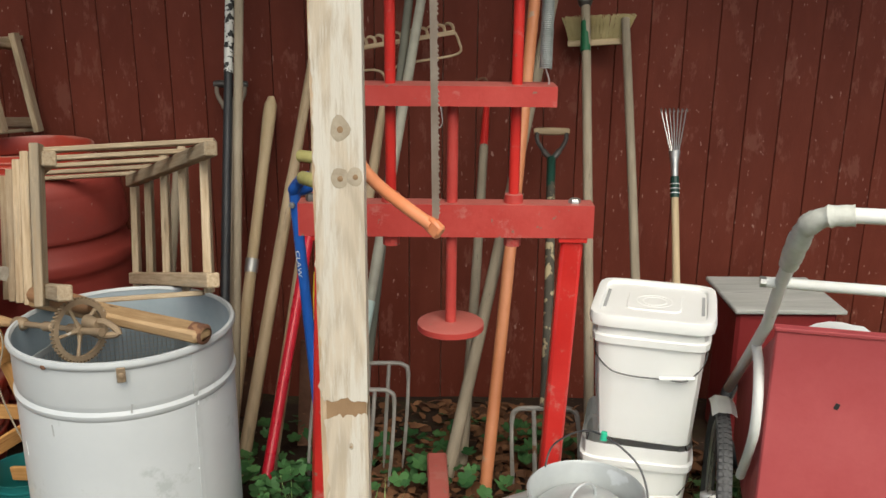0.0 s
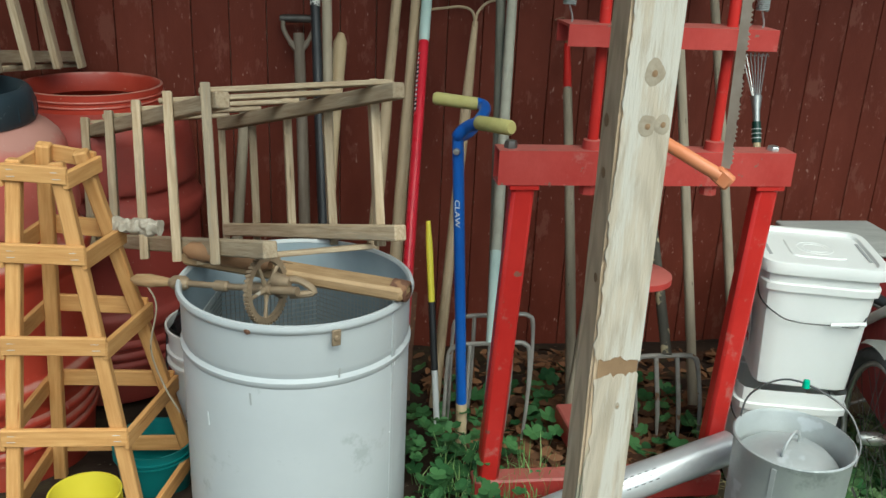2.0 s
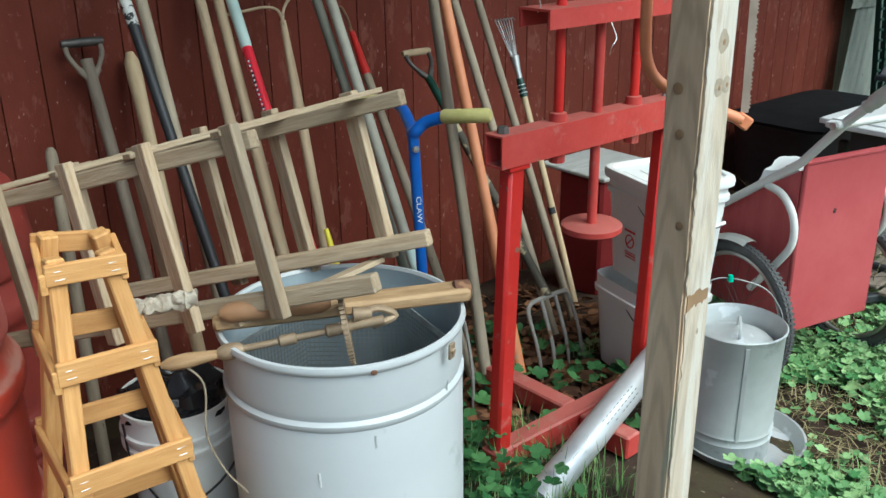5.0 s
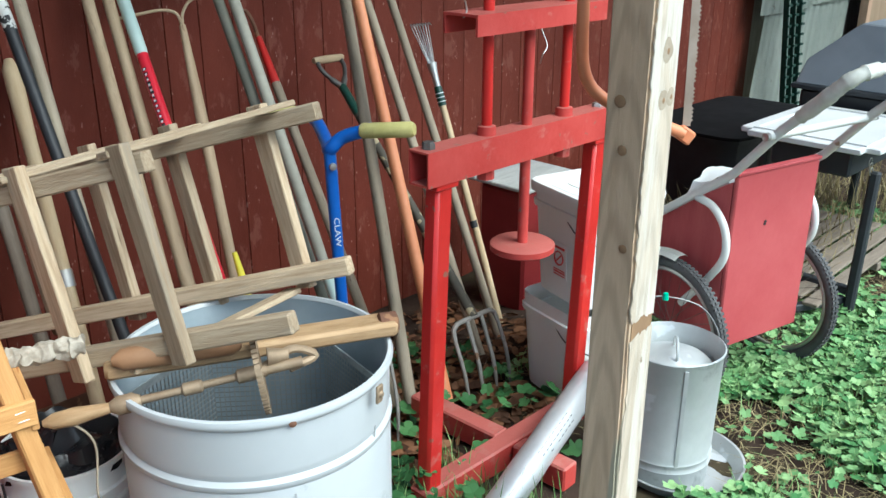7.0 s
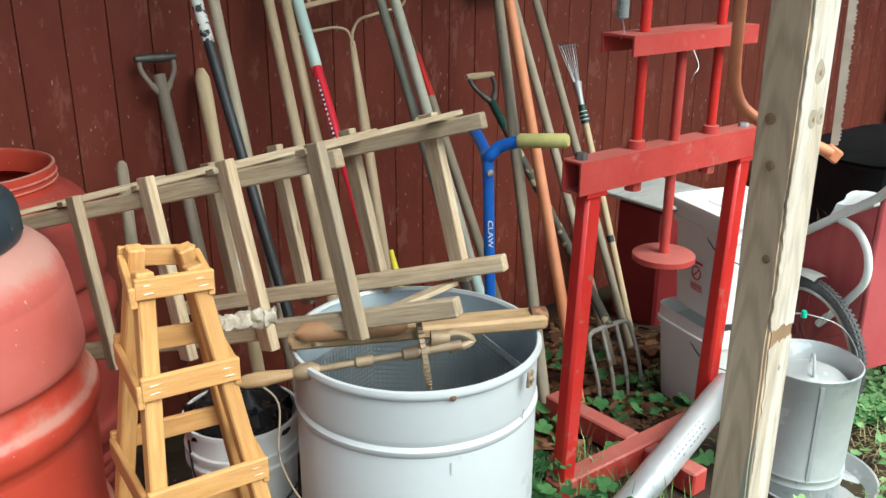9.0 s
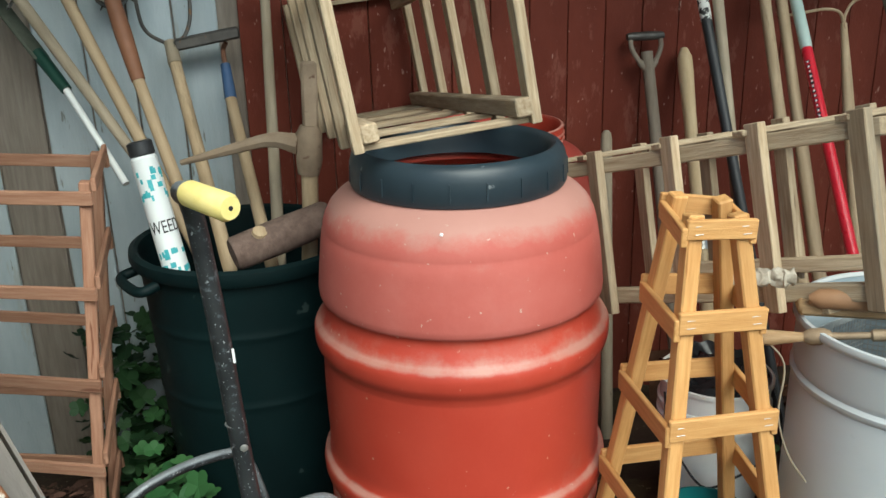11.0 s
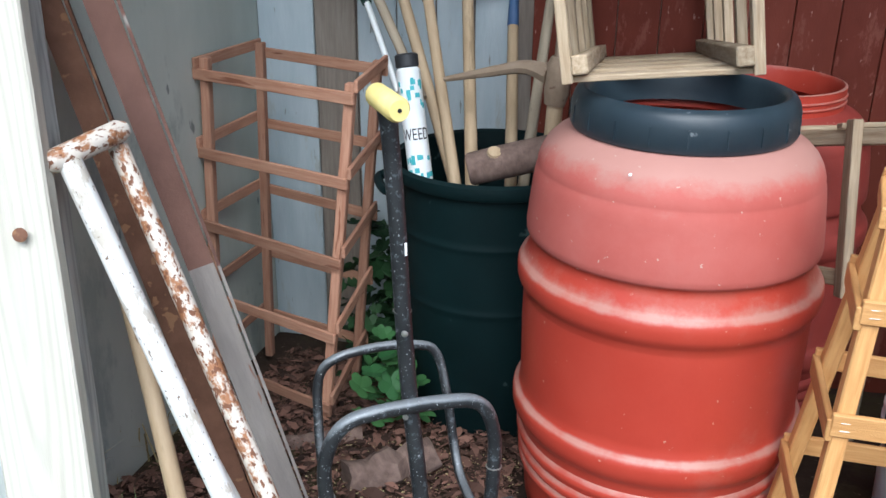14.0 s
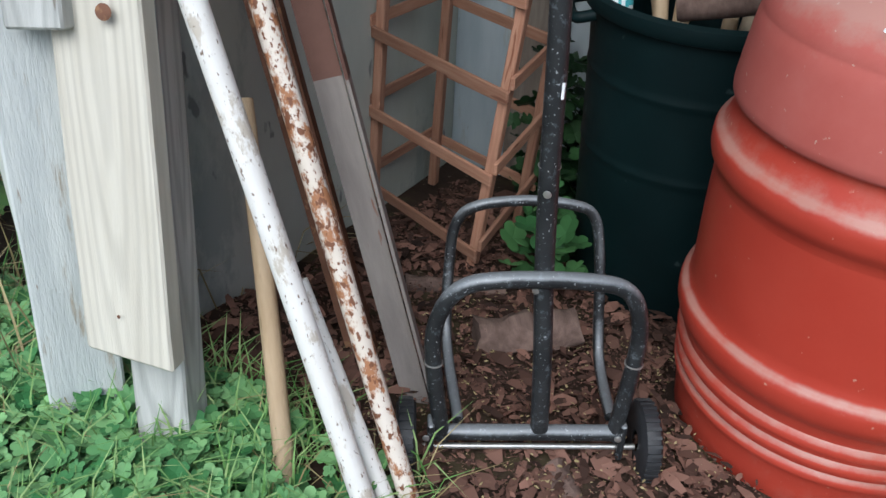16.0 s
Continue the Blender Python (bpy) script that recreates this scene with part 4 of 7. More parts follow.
# ---- square pails ----
def square_pail(cx, cy, z0, h, rot, label, lid):
    t = thing("square_pail", (cx, cy, z0), label, "bucket", "square pails")
    def ringed(prof, name, material, lab=""):
        bm = B()
        lathe(bm, (0, 0, 0), [(r * 1.16, z) for r, z in prof], 56, None, 6.0)
        for v in bm.verts:
            q = Matrix.Rotation(radians(rot), 3, "Z") @ v.co
            v.co = q + V(cx, cy, z0)
        return part(name, bm, material, t, lab)
    ringed([(0.0001, 0), (0.098, 0.0), (0.104, 0.006), (0.119, h - 0.075), (0.126, h - 0.073), (0.127, h - 0.055), (0.1215, h - 0.052), (0.1225, h - 0.012)], "pail_body", M_WHITE_PAIL)
    if lid:
        ringed([(0.124, h - 0.028), (0.133, h - 0.026), (0.135, h - 0.010), (0.132, h + 0.004), (0.122, h + 0.007), (0.115, h + 0.004), (0.112, h - 0.004), (0.06, h - 0.004), (0.058, h - 0.001), (0.0001, h - 0.001)], "lid", M_WHITE_PAIL)
        R = Matrix.Rotation(radians(rot), 3, "Z")
        for rr in (0.030, 0.045):
            part("lid_ring", ring_bar(B(), (cx, cy, z0 + h - 0.002), rr, 0.0022, (0, 0, 1), 32, 6), M_WHITE_PAIL, t)
        for sx in (-1, 1):
            bm = box(B(), (-0.004, -0.07, 0), (0.004, 0.07, 0.0012))
            for v in bm.verts:
                v.co = R @ (v.co + V(sx * 0.122, 0, h - 0.0035)) + V(cx, cy, z0)
            part("dirt_line", bm, M_LID_INK, t, "dirt in the lid groove", False)
        # label on the side that faces the post
        for j, (yy, zz, hw, hh, mt) in enumerate(((-0.01, 0.135, 0.036, 0.058, M_LABEL), (-0.01, 0.176, 0.028, 0.004, M_REDINK), (-0.01, 0.095, 0.028, 0.003, M_REDINK), (-0.01, 0.103, 0.028, 0.002, M_REDINK), (-0.01, 0.086, 0.028, 0.002, M_REDINK))):
            bm = B()
            off = -0.1330 - 0.0008 * (1 if j else 0)
            box(bm, (off - 0.0035, yy - hw, zz - hh), (off - 0.0025, yy + hw, zz + hh))
            for v in bm.verts:
                v.co = R @ (v.co + V(-(v.co.z - 0.135) * 0.07, 0, 0)) + V(cx, cy, z0)
            part("warning_label", bm, mt, t, "white label with a red warning mark", False)
        bm = ring_bar(B(), (0, 0, 0), 0.021, 0.0025, (1, 0, 0), 24, 5)
        beam(bm, (0, -0.014, 0.014), (0, 0.014, -0.014), 0.002, 0.004)
        for v in bm.verts:
            v.co = R @ (v.co + V(-0.1385, -0.01, 0.142)) + V(cx, cy, z0)
        part("warning_mark", bm, M_REDINK, t, "red crossed circle")
    # wire bail hanging on the front
    R = Matrix.Rotation(radians(rot), 3, "Z")
    pts = [R @ V(*p) + V(cx, cy, z0) for p in ((-0.130, 0.0, h - 0.06), (-0.138, -0.09, h - 0.11), (-0.10, -0.150, h - 0.135), (-0.05, -0.152, h - 0.150), (0.04, -0.152, h - 0.150), (0.10, -0.150, h - 0.145), (0.140, -0.08, h - 0.11), (0.130, 0.0, h - 0.06))]
    part("bail", tube(B(), curve(pts, 6), 0.0021, 6), M_WIRE, t, "bent grey wire handle")
    part("bail_grip", tube(B(), [R @ V(0.03, -0.152, h - 0.150) + V(cx, cy, z0), R @ V(0.115, -0.146, h - 0.141) + V(cx, cy, z0)], 0.006, 8), M_WHITE_PAIL, t)
    return t


square_pail(0.543, 2.265, -0.055, 0.34, -13, "white square plastic pail standing on the ground", False)
square_pail(0.560, 2.250, 0.280, 0.35, -16, "white square plastic pail with lid, stacked on another", True)


# ---- galvanised watering bucket and pan ----
def can():
    cx, cy, z0 = 0.332, 1.818, -0.050
    t = thing("galvanised_bucket", (cx, cy, z0), "galvanised bucket holding a smaller domed lid", "bucket")
    prof = [(0.0001, 0.000), (0.1179, 0.000), (0.1208, 0.004), (0.1218, 0.046), (0.1257, 0.052), (0.1223, 0.058), (0.1223, 0.066), (0.1261, 0.072), (0.1228, 0.078), (0.1276, 0.313), (0.1315, 0.318), (0.1324, 0.324), (0.1286, 0.326), (0.1247, 0.320), (0.1179, 0.020)]
    prof = [(r, z * 1.19) for r, z in prof]
    part("pail_body", lathe(B(), (cx, cy, z0), prof, 56), M_GALV, t)
    part("side_seam", beam(B(), (cx - 0.0875, cy - 0.0875, z0 + 0.08), (cx - 0.0913, cy - 0.0913, z0 + 0.37), 0.010, 0.003, (-0.7, -0.7, 0)), M_GALV, t)
    part("inner_lid", lathe(B(), (cx - 0.006, cy, 0.270), [(0.1083, 0.0), (0.1102, 0.010), (0.0918, 0.028), (0.04, 0.046), (0.0001, 0.05)], 40), M_GALV, t, "domed galvanised lid")
    part("lid_handle", ring_bar(B(), (cx - 0.01, cy - 0.01, 0.315), 0.042, 0.0038, (0.6, -0.8, 0), 18, 6, 0.0, math.pi), M_GALV, t)
    pts = [(cx - 0.085, cy + 0.097, 0.320), (cx - 0.06, cy + 0.11, 0.39), (cx + 0.02, cy + 0.09, 0.435), (cx + 0.10, cy + 0.0, 0.415), (cx + 0.125, cy - 0.05, 0.355), (cx + 0.109, cy - 0.073, 0.305)]
    part("bail", tube(B(), curve(pts, 6), 0.0024, 6), M_WIRE, t, "grey wire handle")
    part("green_clip", lathe(B(), (cx + 0.045, cy + 0.066, 0.435), [(0.0001, -0.012), (0.009, -0.008), (0.007, 0.010), (0.0001, 0.012)], 10), mat("green_clip", (0.02, 0.42, 0.25), (0.03, 0.5, 0.3), 0.4, 0, 8, 4, 0), t, "small green clip")
    d = thing("shallow_pan", (0.377, 1.798, -0.062), "shallow galvanised pan under the bucket", "pan")
    part("pan_dish", lathe(B(), (0.377, 1.798, -0.062), [(0.0001, 0.0), (0.15, 0.0), (0.160, 0.008), (0.176, 0.034), (0.182, 0.038), (0.183, 0.042), (0.176, 0.042), (0.158, 0.016), (0.15, 0.006), (0.0001, 0.006)], 56), M_GALV, d)


can()


def downspout():
    t = thing("wrapped_tube", (0.05, 2.0, 0), "silver wrapped tube leaning on the press base", "tube")
    a, b = V(-0.36, 1.90, 0.035), V(0.31, 2.045, 0.17)
    part("tube_body", tube(B(), [a.lerp(b, k / 8) for k in range(9)], [0.042, 0.043, 0.041, 0.043, 0.042, 0.043, 0.042, 0.043, 0.042], 18), M_TUBE, t)
    d = (b - a).normalized()
    bm = B()
    side = V(0.2, -0.86, 0.45)
    side = (side - d * side.dot(d)).normalized()
    upv = d.cross(side)
    for r in range(3):
        for k in range(9):
            p = a + d * (0.30 + k * 0.020 + (r % 2) * 0.006) + (side * math.cos((r - 2) * 0.3) + upv * math.sin((r - 2) * 0.3)) * 0.0435
            if noise.noise(V(k, r * 3.3, 0)) > -0.25:
                nn = (side * math.cos((r - 2) * 0.3) + upv * math.sin((r - 2) * 0.3))
                beam(bm, p, p + d * 0.010, 0.0016, 0.0008, nn)
    part("print_lines", bm, M_INK, t, "rows of small illegible print", False)


downspout()


# ---- long-handled tools along the wall ----
def shaft(t, p, q, r0, r1, material, name="handle", label="", n=12, bow=0.004):
    p, q = Vector(p), Vector(q)
    pts = [p.lerp(q, k / 10) + V(math.sin(k * 0.31) * bow, 0, 0) for k in range(11)]
    return part(name, tube(B(), pts, [r0 + (r1 - r0) * k / 10 for k in range(11)], n), material, t, label)


def tool(name, at, label):
    return thing(name, at, label, "garden tool", "tools along the wall")


def d_grip(t, c, d, side, w, h, material, wood):
    """A D-shaped grip at c, on a handle that runs along d."""
    d, side = Vector(d).normalized(), Vector(side).normalized()
    c = Vector(c)
    pts = [c, c + d * h * 0.35 - side * w * 0.3, c + d * h * 0.7 - side * w * 0.5, c + d * h - side * w * 0.5]
    part("grip_fork", tube(B(), curve(pts, 6), [0.011] * 6 + [0.008] * 13, 10), material, t)
    pts = [c, c + d * h * 0.35 + side * w * 0.3, c + d * h * 0.7 + side * w * 0.5, c + d * h + side * w * 0.5]
    part("grip_fork", tube(B(), curve(pts, 6), [0.011] * 6 + [0.008] * 13, 10), material, t)
    a, b = c + d * h - side * w * 0.62, c + d * h + side * w * 0.62
    part("grip", tube(B(), [a, a.lerp(b, 0.08), a.lerp(b, 0.5), a.lerp(b, 0.92), b], [0.010, 0.013, 0.0145, 0.013, 0.010], 12), wood, t)


def fork_head(t, c, d, side, w, L, n, material, r=0.005):
    """A fork head at c: a shoulder bar whose ends bend down into the outer tines, and the inner tines."""
    c, d, side = Vector(c), Vector(d).normalized(), Vector(side).normalized()
    for s in (-1, 1):
        pts = [c, c + side * s * w * 0.3, c + side * s * w * 0.43 + d * 0.006, c + side * s * w * 0.5 + d * 0.035, c + side * s * w * 0.51 + d * L * 0.55 + V(0, -0.012, 0), c + side * s * w * 0.49 + d * L]
        part("tine", tube(B(), curve(pts, 5), [r * 1.25] * 16 + [r] * 7 + [r * 0.8, r * 0.6, r * 0.4], 7), material, t)
    for k in range(1, n - 1):
        q = c + side * (k / (n - 1) - 0.5) * w
        pts = [q - d * 0.002, q + d * L * 0.3 + V(0, -0.008, 0), q + d * L * 0.6 + V(0, -0.012, 0), q + d * L]
        part("tine", tube(B(), curve(pts, 5), [r * 1.1] * 12 + [r, r * 0.8, r * 0.6, r * 0.4], 7), material, t)


def run(p, q, z):
    """The point of the line p-q at height z."""
    p, q = Vector(p), Vector(q)
    return p + (q - p) * ((z - p.z) / (q.z - p.z))


# shovel with a D grip
t = tool("shovel", (-0.76, 3.09, -0.2), "old shovel with a grey handle and D grip")
a, b = (-0.77, 3.14, 0.05), (-0.79, 3.415, 1.0)
shaft(t, a, b, 0.0205, 0.019, M_OLDWOOD)
d_grip(t, run(a, b, 0.935), (-0.02, 0.25, 0.9), (1, 0, 0.0), 0.102, 0.118, M_OLDWOOD, M_DARKSTEEL)
bm = B()
for i in range(9):
    for j in range(7):
        x, z = (j / 6 - 0.5) * 0.2 * (1 - 0.35 * max(0, (i - 5) / 3) ** 2), -0.03 * i
        bm.verts.new((-0.765 + x, 3.12 - 0.0012 * i + 0.02 * (x * 10) ** 2 * 0.3, 0.08 + z))
bm.verts.ensure_lookup_table()
for i in range(8):
    for j in range(6):
        k = i * 7 + j
        bm.faces.new([bm.verts[q] for q in (k, k + 1, k + 8, k + 7)])
bmesh.ops.solidify(bm, geom=bm.faces[:], thickness=0.003)
part("blade", bm, M_RUST, t, "rusty shovel blade")

# pale club handle
t = tool("mattock_handle", (-0.74, 2.9, -0.14), "smooth pale wooden handle with a swollen end")
a, b = V(-0.735, 2.90, -0.12), V(-0.644, 3.445, 1.0)
part("handle", tube(B(), [a.lerp(b, k) for k in (0, 0.1, 0.4, 0.65, 0.82, 0.93, 0.975, 1.0)], [0.020, 0.021, 0.021, 0.020, 0.021, 0.025, 0.024, 0.012], 14), M_HANDLE_PALE, t)
part("wire_wrap", tube(B(), [a.lerp(b, 0.465), a.lerp(b, 0.505)], 0.024, 14), M_STEEL, t, "patch of silver mesh")

# black and white pole
t = tool("pole_saw", (-0.69, 2.6, -0.1), "black pole with speckled white upper part")
a, b = V(-0.69, 2.58, -0.09), V(-0.752, 3.455, 1.75)
part("pole", tube(B(), [a, a.lerp(b, 0.655)], 0.0155, 14), M_BLACK, t)
part("upper_pole", tube(B(), [a.lerp(b, 0.655), b], 0.0165, 14), M_SPECKLE, t, "speckled white upper pole")

t = tool("rake_handle", (-0.69, 2.75, -0.1), "grey-brown wooden tool handle")
shaft(t, (-0.688, 2.74, -0.10), (-0.706, 3.44, 2.02), 0.0165, 0.0155, M_HANDLE_GREY)

# two pale hoe handles
for a, b in (((-0.62, 2.52, -0.08), (-0.425, 3.46, 1.43)), ((-0.535, 2.56, -0.08), (-0.365, 3.46, 1.42))):
    t = tool("hoe", a, "long pale wooden hoe handle leaning on the wall")
    a, b = Vector(a), Vector(b)
    part("handle", tube(B(), [a.lerp(b, k) for k in (0, 0.3, 0.55, 0.62, 0.9, 0.985, 1.0)], [0.021, 0.020, 0.020, 0.017, 0.017, 0.017, 0.009], 14), M_HANDLE, t)

# red pole with blue-grey grip
t = tool("lawn_tool", (-0.52, 2.4, -0.05), "tool with bright red shaft and pale grip")
a, b = V(-0.515, 2.34, -0.05), V(-0.333, 3.455, 1.385)
part("red_shaft", tube(B(), [a, a.lerp(b, 0.742)], [0.017, 0.0165], 14), M_REDSHAFT, t)
part("pale_grip", tube(B(), [a.lerp(b, 0.742), a.lerp(b, 0.75), a.lerp(b, 0.985), b], [0.0165, 0.018, 0.0185, 0.014], 14), M_GREYBLUE, t, "pale blue-grey grip")
part("end_cap", tube(B(), [b, b + (b - a) * 0.03], [0.0135, 0.011], 12), M_BLACK, t)
part("hang_loop", tube(B(), curve([b + V(0, 0, 0.03), b + V(-0.03, 0.0, 0.08), b + V(-0.07, 0.0, 0.12)], 5), 0.004, 6), M_BLACK, t)
d = (b - a).normalized()
bm = B()
for k in range(15):
    p = a.lerp(b, 0.60 + 0.008 * k)
    o = V(-0.75, -0.66, 0)
    o = (o - d * o.dot(d)).normalized()
    beam(bm, p + o * 0.0166, p + d * 0.008 + o * 0.0166, 0.011 if k % 4 else 0.006, 0.0012, o)
part("dark_band", bm, M_INK, t, "dark band along the shaft", False)
for k in range(13):
    p = a.lerp(b, 0.604 + 0.009 * k)
    part("letter_bar", beam(B(), p + o * 0.0176, p + d * 0.006 + o * 0.0176, 0.0055, 0.0008, o), M_LABEL, t, "white letter", False)

# bow rake, head up
t = tool("bow_rake", (-0.37, 2.67, -0.1), "bow rake leaning on the wall, head up")
a, b = V(-0.36, 2.70, -0.08), V(-0.199, 3.250, 1.074)
part("handle", tube(B(), [a.lerp(b, k) for k in (0, 0.6, 0.78, 0.86, 1.0)], [0.017, 0.0165, 0.018, 0.016, 0.010], 14), M_HANDLE, t)
c = b
ra, rb = V(-0.369, 3.330, 1.178), V(0.042, 3.330, 1.249)
for e, s in ((ra, -1), (rb, 1)):
    mid = c.lerp(e, 0.5)
    pts = [c, c + V(s * 0.012, 0.01, 0.035), c + V(s * 0.05, 0.03, 0.055 + 0.010 * s), c + V(s * 0.115, 0.055, 0.055 + 0.020 * s), e + V(s * 0.012, -0.005, -0.075), e + V(s * 0.014, -0.003, -0.03), e]
    part("bow_arm", tube(B(), curve(pts, 6), 0.0048, 8), M_HANDLE, t, "curved steel bow")
part("rake_bar", beam(B(), ra, rb, 0.010, 0.017), M_HANDLE, t, "pale rusty rake bar", True, 0.003)
for k in range(14):
    q = ra.lerp(rb, 0.01 + 0.98 * k / 13)
    part("tine", tube(B(), curve([q, q + V(-0.004, 0.010, 0.022), q + V(-0.022, 0.020, 0.030), q + V(-0.036, 0.026, 0.022)], 4), [0.006] * 8 + [0.005, 0.0045, 0.004, 0.0035, 0.0025], 7), M_HANDLE, t)

# grey round-topped stick
t = tool("spade_stick", (-1.04, 3.08, -0.17), "short grey wooden handle with a rounded top")
a, b = V(-1.04, 3.05, -0.17), V(-0.97, 3.30, 0.78)
part("handle", tube(B(), [a, a.lerp(b, 0.5), a.lerp(b, 0.97), a.lerp(b, 0.99), b], [0.019, 0.019, 0.018, 0.015, 0.007], 12), M_HANDLE_GREY, t)
# slim tool with a yellow upper shaft
t = tool("grabber_tool", (-0.37, 2.54, -0.07), "slim tool with yellow, black and white shaft")
a, b = V(-0.37, 2.53, -0.07), V(-0.395, 2.75, 0.537)
part("white_shaft", tube(B(), [a, a.lerp(b, 0.30)], 0.0095, 10), M_LABEL, t, "white lower shaft")
part("black_shaft", tube(B(), [a.lerp(b, 0.30), a.lerp(b, 0.62)], 0.0105, 10), M_BLACK, t, "black middle shaft")
part("yellow_shaft", tube(B(), [a.lerp(b, 0.62), a.lerp(b, 0.9), b], [0.0105, 0.0105, 0.007], 10), M_YELLOW_P, t, "yellow upper shaft")
# brown board low behind the red shaft
t = tool("old_board", (-0.45, 2.88, -0.15), "short rusty brown board with holes")
part("timber", beam(B(), (-0.46, 2.86, -0.15), (-0.44, 2.90, 0.24), 0.075, 0.016, (0, -1, 0)), M_RUST, t, "", False, 0.003)
for z in (-0.02, 0.06, 0.15):
    part("bolt_hole", lathe(B(), (-0.452, 2.868 + 0.1 * (z + 0.15) - 0.0025, z), [(0.0001, 0.0), (0.008, 0.0), (0.009, -0.004)], 12, V(0, -1, 0)), M_INK, t)

# dull green pole and grey metal pole carrying a manure fork
t = tool("pitchfork", (-0.24, 2.5, -0.05), "pitchfork with a dull dark handle, tines down")
a, b = V(-0.218, 2.56, 0.315), V(-0.10, 3.45, 1.60)
shaft(t, a, b, 0.0155, 0.0155, M_DARKGREEN_POLE)
fork_head(t, a + V(0.005, -0.005, -0.004), (-0.05, -0.18, -1), (1, 0.05, 0), 0.24, 0.33, 5, M_FORKSTEEL, 0.0055)
t = tool("manure_fork", (-0.26, 2.4, -0.05), "manure fork with a long grey handle, tines down")
a, b = V(-0.246, 2.433, 0.280), V(-0.035, 3.46, 1.62)
part("handle", tube(B(), [a.lerp(b, 0.14), a.lerp(b, 0.22), a.lerp(b, 0.23), b], [0.015, 0.016, 0.0165, 0.0165], 14), M_GALV_POLE, t, "grey metal handle")
part("socket", tube(B(), [a, a.lerp(b, 0.16)], [0.012, 0.0172], 12), M_GREYBLUE, t, "blue-grey socket")
fork_head(t, a, (-0.06, -0.20, -1), (1, 0.05, 0), 0.235, 0.31, 5, M_FORKSTEEL, 0.0055)

# hooked tool with red ferrule
t = tool("hand_cultivator", (0.08, 2.6, -0.12), "weathered handle with red ferrule and iron hook")
a, b = V(0.07, 2.60, -0.12), V(0.165, 3.40, 1.0)
shaft(t, a, run(a, b, 0.86), 0.018, 0.016, M_HANDLE_GREY)
part("ferrule", tube(B(), [run(a, b, 0.85), run(a, b, 0.99)], [0.0165, 0.011], 12), M_PRESS, t, "chipped red ferrule")
part("hook", tube(B(), curve([run(a, b, 0.98), run(a, b, 1.04), run(a, b, 1.075) + V(-0.015, -0.005, 0), run(a, b, 1.07) + V(-0.05, -0.02, 0)], 6), [0.007] * 13 + [0.004] * 6, 8), M_RUST, t)

# olive handle and orange pole
t = tool("post_digger_handle", (0.0, 2.42, -0.06), "long olive-grey wooden handle")
shaft(t, (0.02, 2.49, -0.07), (0.40, 3.29, 1.47), 0.0205, 0.019, M_HANDLE_GREY)
t = tool("orange_pole", (0.14, 2.45, -0.08), "long faded orange wooden pole")
shaft(t, (0.14, 2.45, -0.08), (0.345, 3.30, 1.80), 0.0195, 0.019, M_ORANGE_POLE)
part("cord", tube(B(), curve([(0.31, 3.13, 1.50), (0.26, 3.16, 1.46), (0.25, 3.2, 1.36), (0.265, 3.3, 1.24)], 6), 0.005, 6), M_LABEL, t, "white cord")

# pole with bright green ferrule, and push broom
t = tool("garden_fork_handle", (0.48, 2.65, -0.1), "grey handle with a bright green ferrule")
a, b = V(0.485, 2.62, -0.1), V(0.505, 3.44, 1.54)
shaft(t, a, b, 0.0165, 0.016, M_HANDLE_GREY)
part("ferrule", tube(B(), [run(a, b, 1.19), run(a, b, 1.29)], [0.0185, 0.0155], 12), M_GREENBAND, t, "bright green ferrule")
part("ball_end", lathe(B(), run(a, b, 1.36), [(0.0001, -0.03), (0.02, -0.02), (0.028, 0), (0.02, 0.02), (0.0001, 0.028)], 16), M_DARKSTEEL, t)
t = tool("push_broom", (0.67, 2.72, -0.1), "push broom with straw bristles, head up")
a, b = V(0.67, 2.70, -0.12), V(0.652, 3.36, 1.30)
shaft(t, a, b, 0.0165, 0.0155, M_HANDLE_GREY)
part("broom_block", beam(B(), (0.455, 3.405, 1.208), (0.665, 3.38, 1.222), 0.05, 0.022), M_HANDLE_PALE, t, "pale wooden block", True, 0.004)
bm = B()
rng = random.Random(4)
for k in range(420):
    u, v = rng.random(), rng.random()
    p = V(0.458 + 0.204 * u, 3.405 - 0.025 * u + (v - 0.5) * 0.044, 1.218 + 0.014 * u)
    tube(bm, [p, p + V((u - 0.5) * 0.045 + rng.gauss(0, 0.006), rng.gauss(0, 0.006), 0.075 + rng.random() * 0.012)], 0.0016, 3, False)
part("bristles", bm, M_STRAW, t, "dense straw bristles", False)

# D-grip digging fork
t = tool("digging_fork", (0.34, 2.5, -0.1), "digging fork with D grip and peeling handle")
a, b = V(0.321, 2.526, 0.180), V(0.392, 3.22, 0.80)
shaft(t, a, run(a, b, 0.74), 0.0165, 0.0155, mat("peeling_black_handle", (0.05, 0.045, 0.035), (0.09, 0.08, 0.06), 0.7, 0, 9, 8, 0.5, 60, (0.40, 0.33, 0.2), 30, 0.55))
part("ferrule", tube(B(), [run(a, b, 0.73), run(a, b, 0.815)], 0.0155, 12), M_DARKGREEN, t, "dark green ferrule")
d_grip(t, run(a, b, 0.81), (b - a) + V(-0.01, 0, 0.1), (1, 0, 0), 0.105, 0.125, M_DARKSTEEL, M_HANDLE)
fork_head(t, a, (0.02, -0.3, -1), (1, 0, 0), 0.20, 0.27, 4, M_FORKSTEEL, 0.0065)

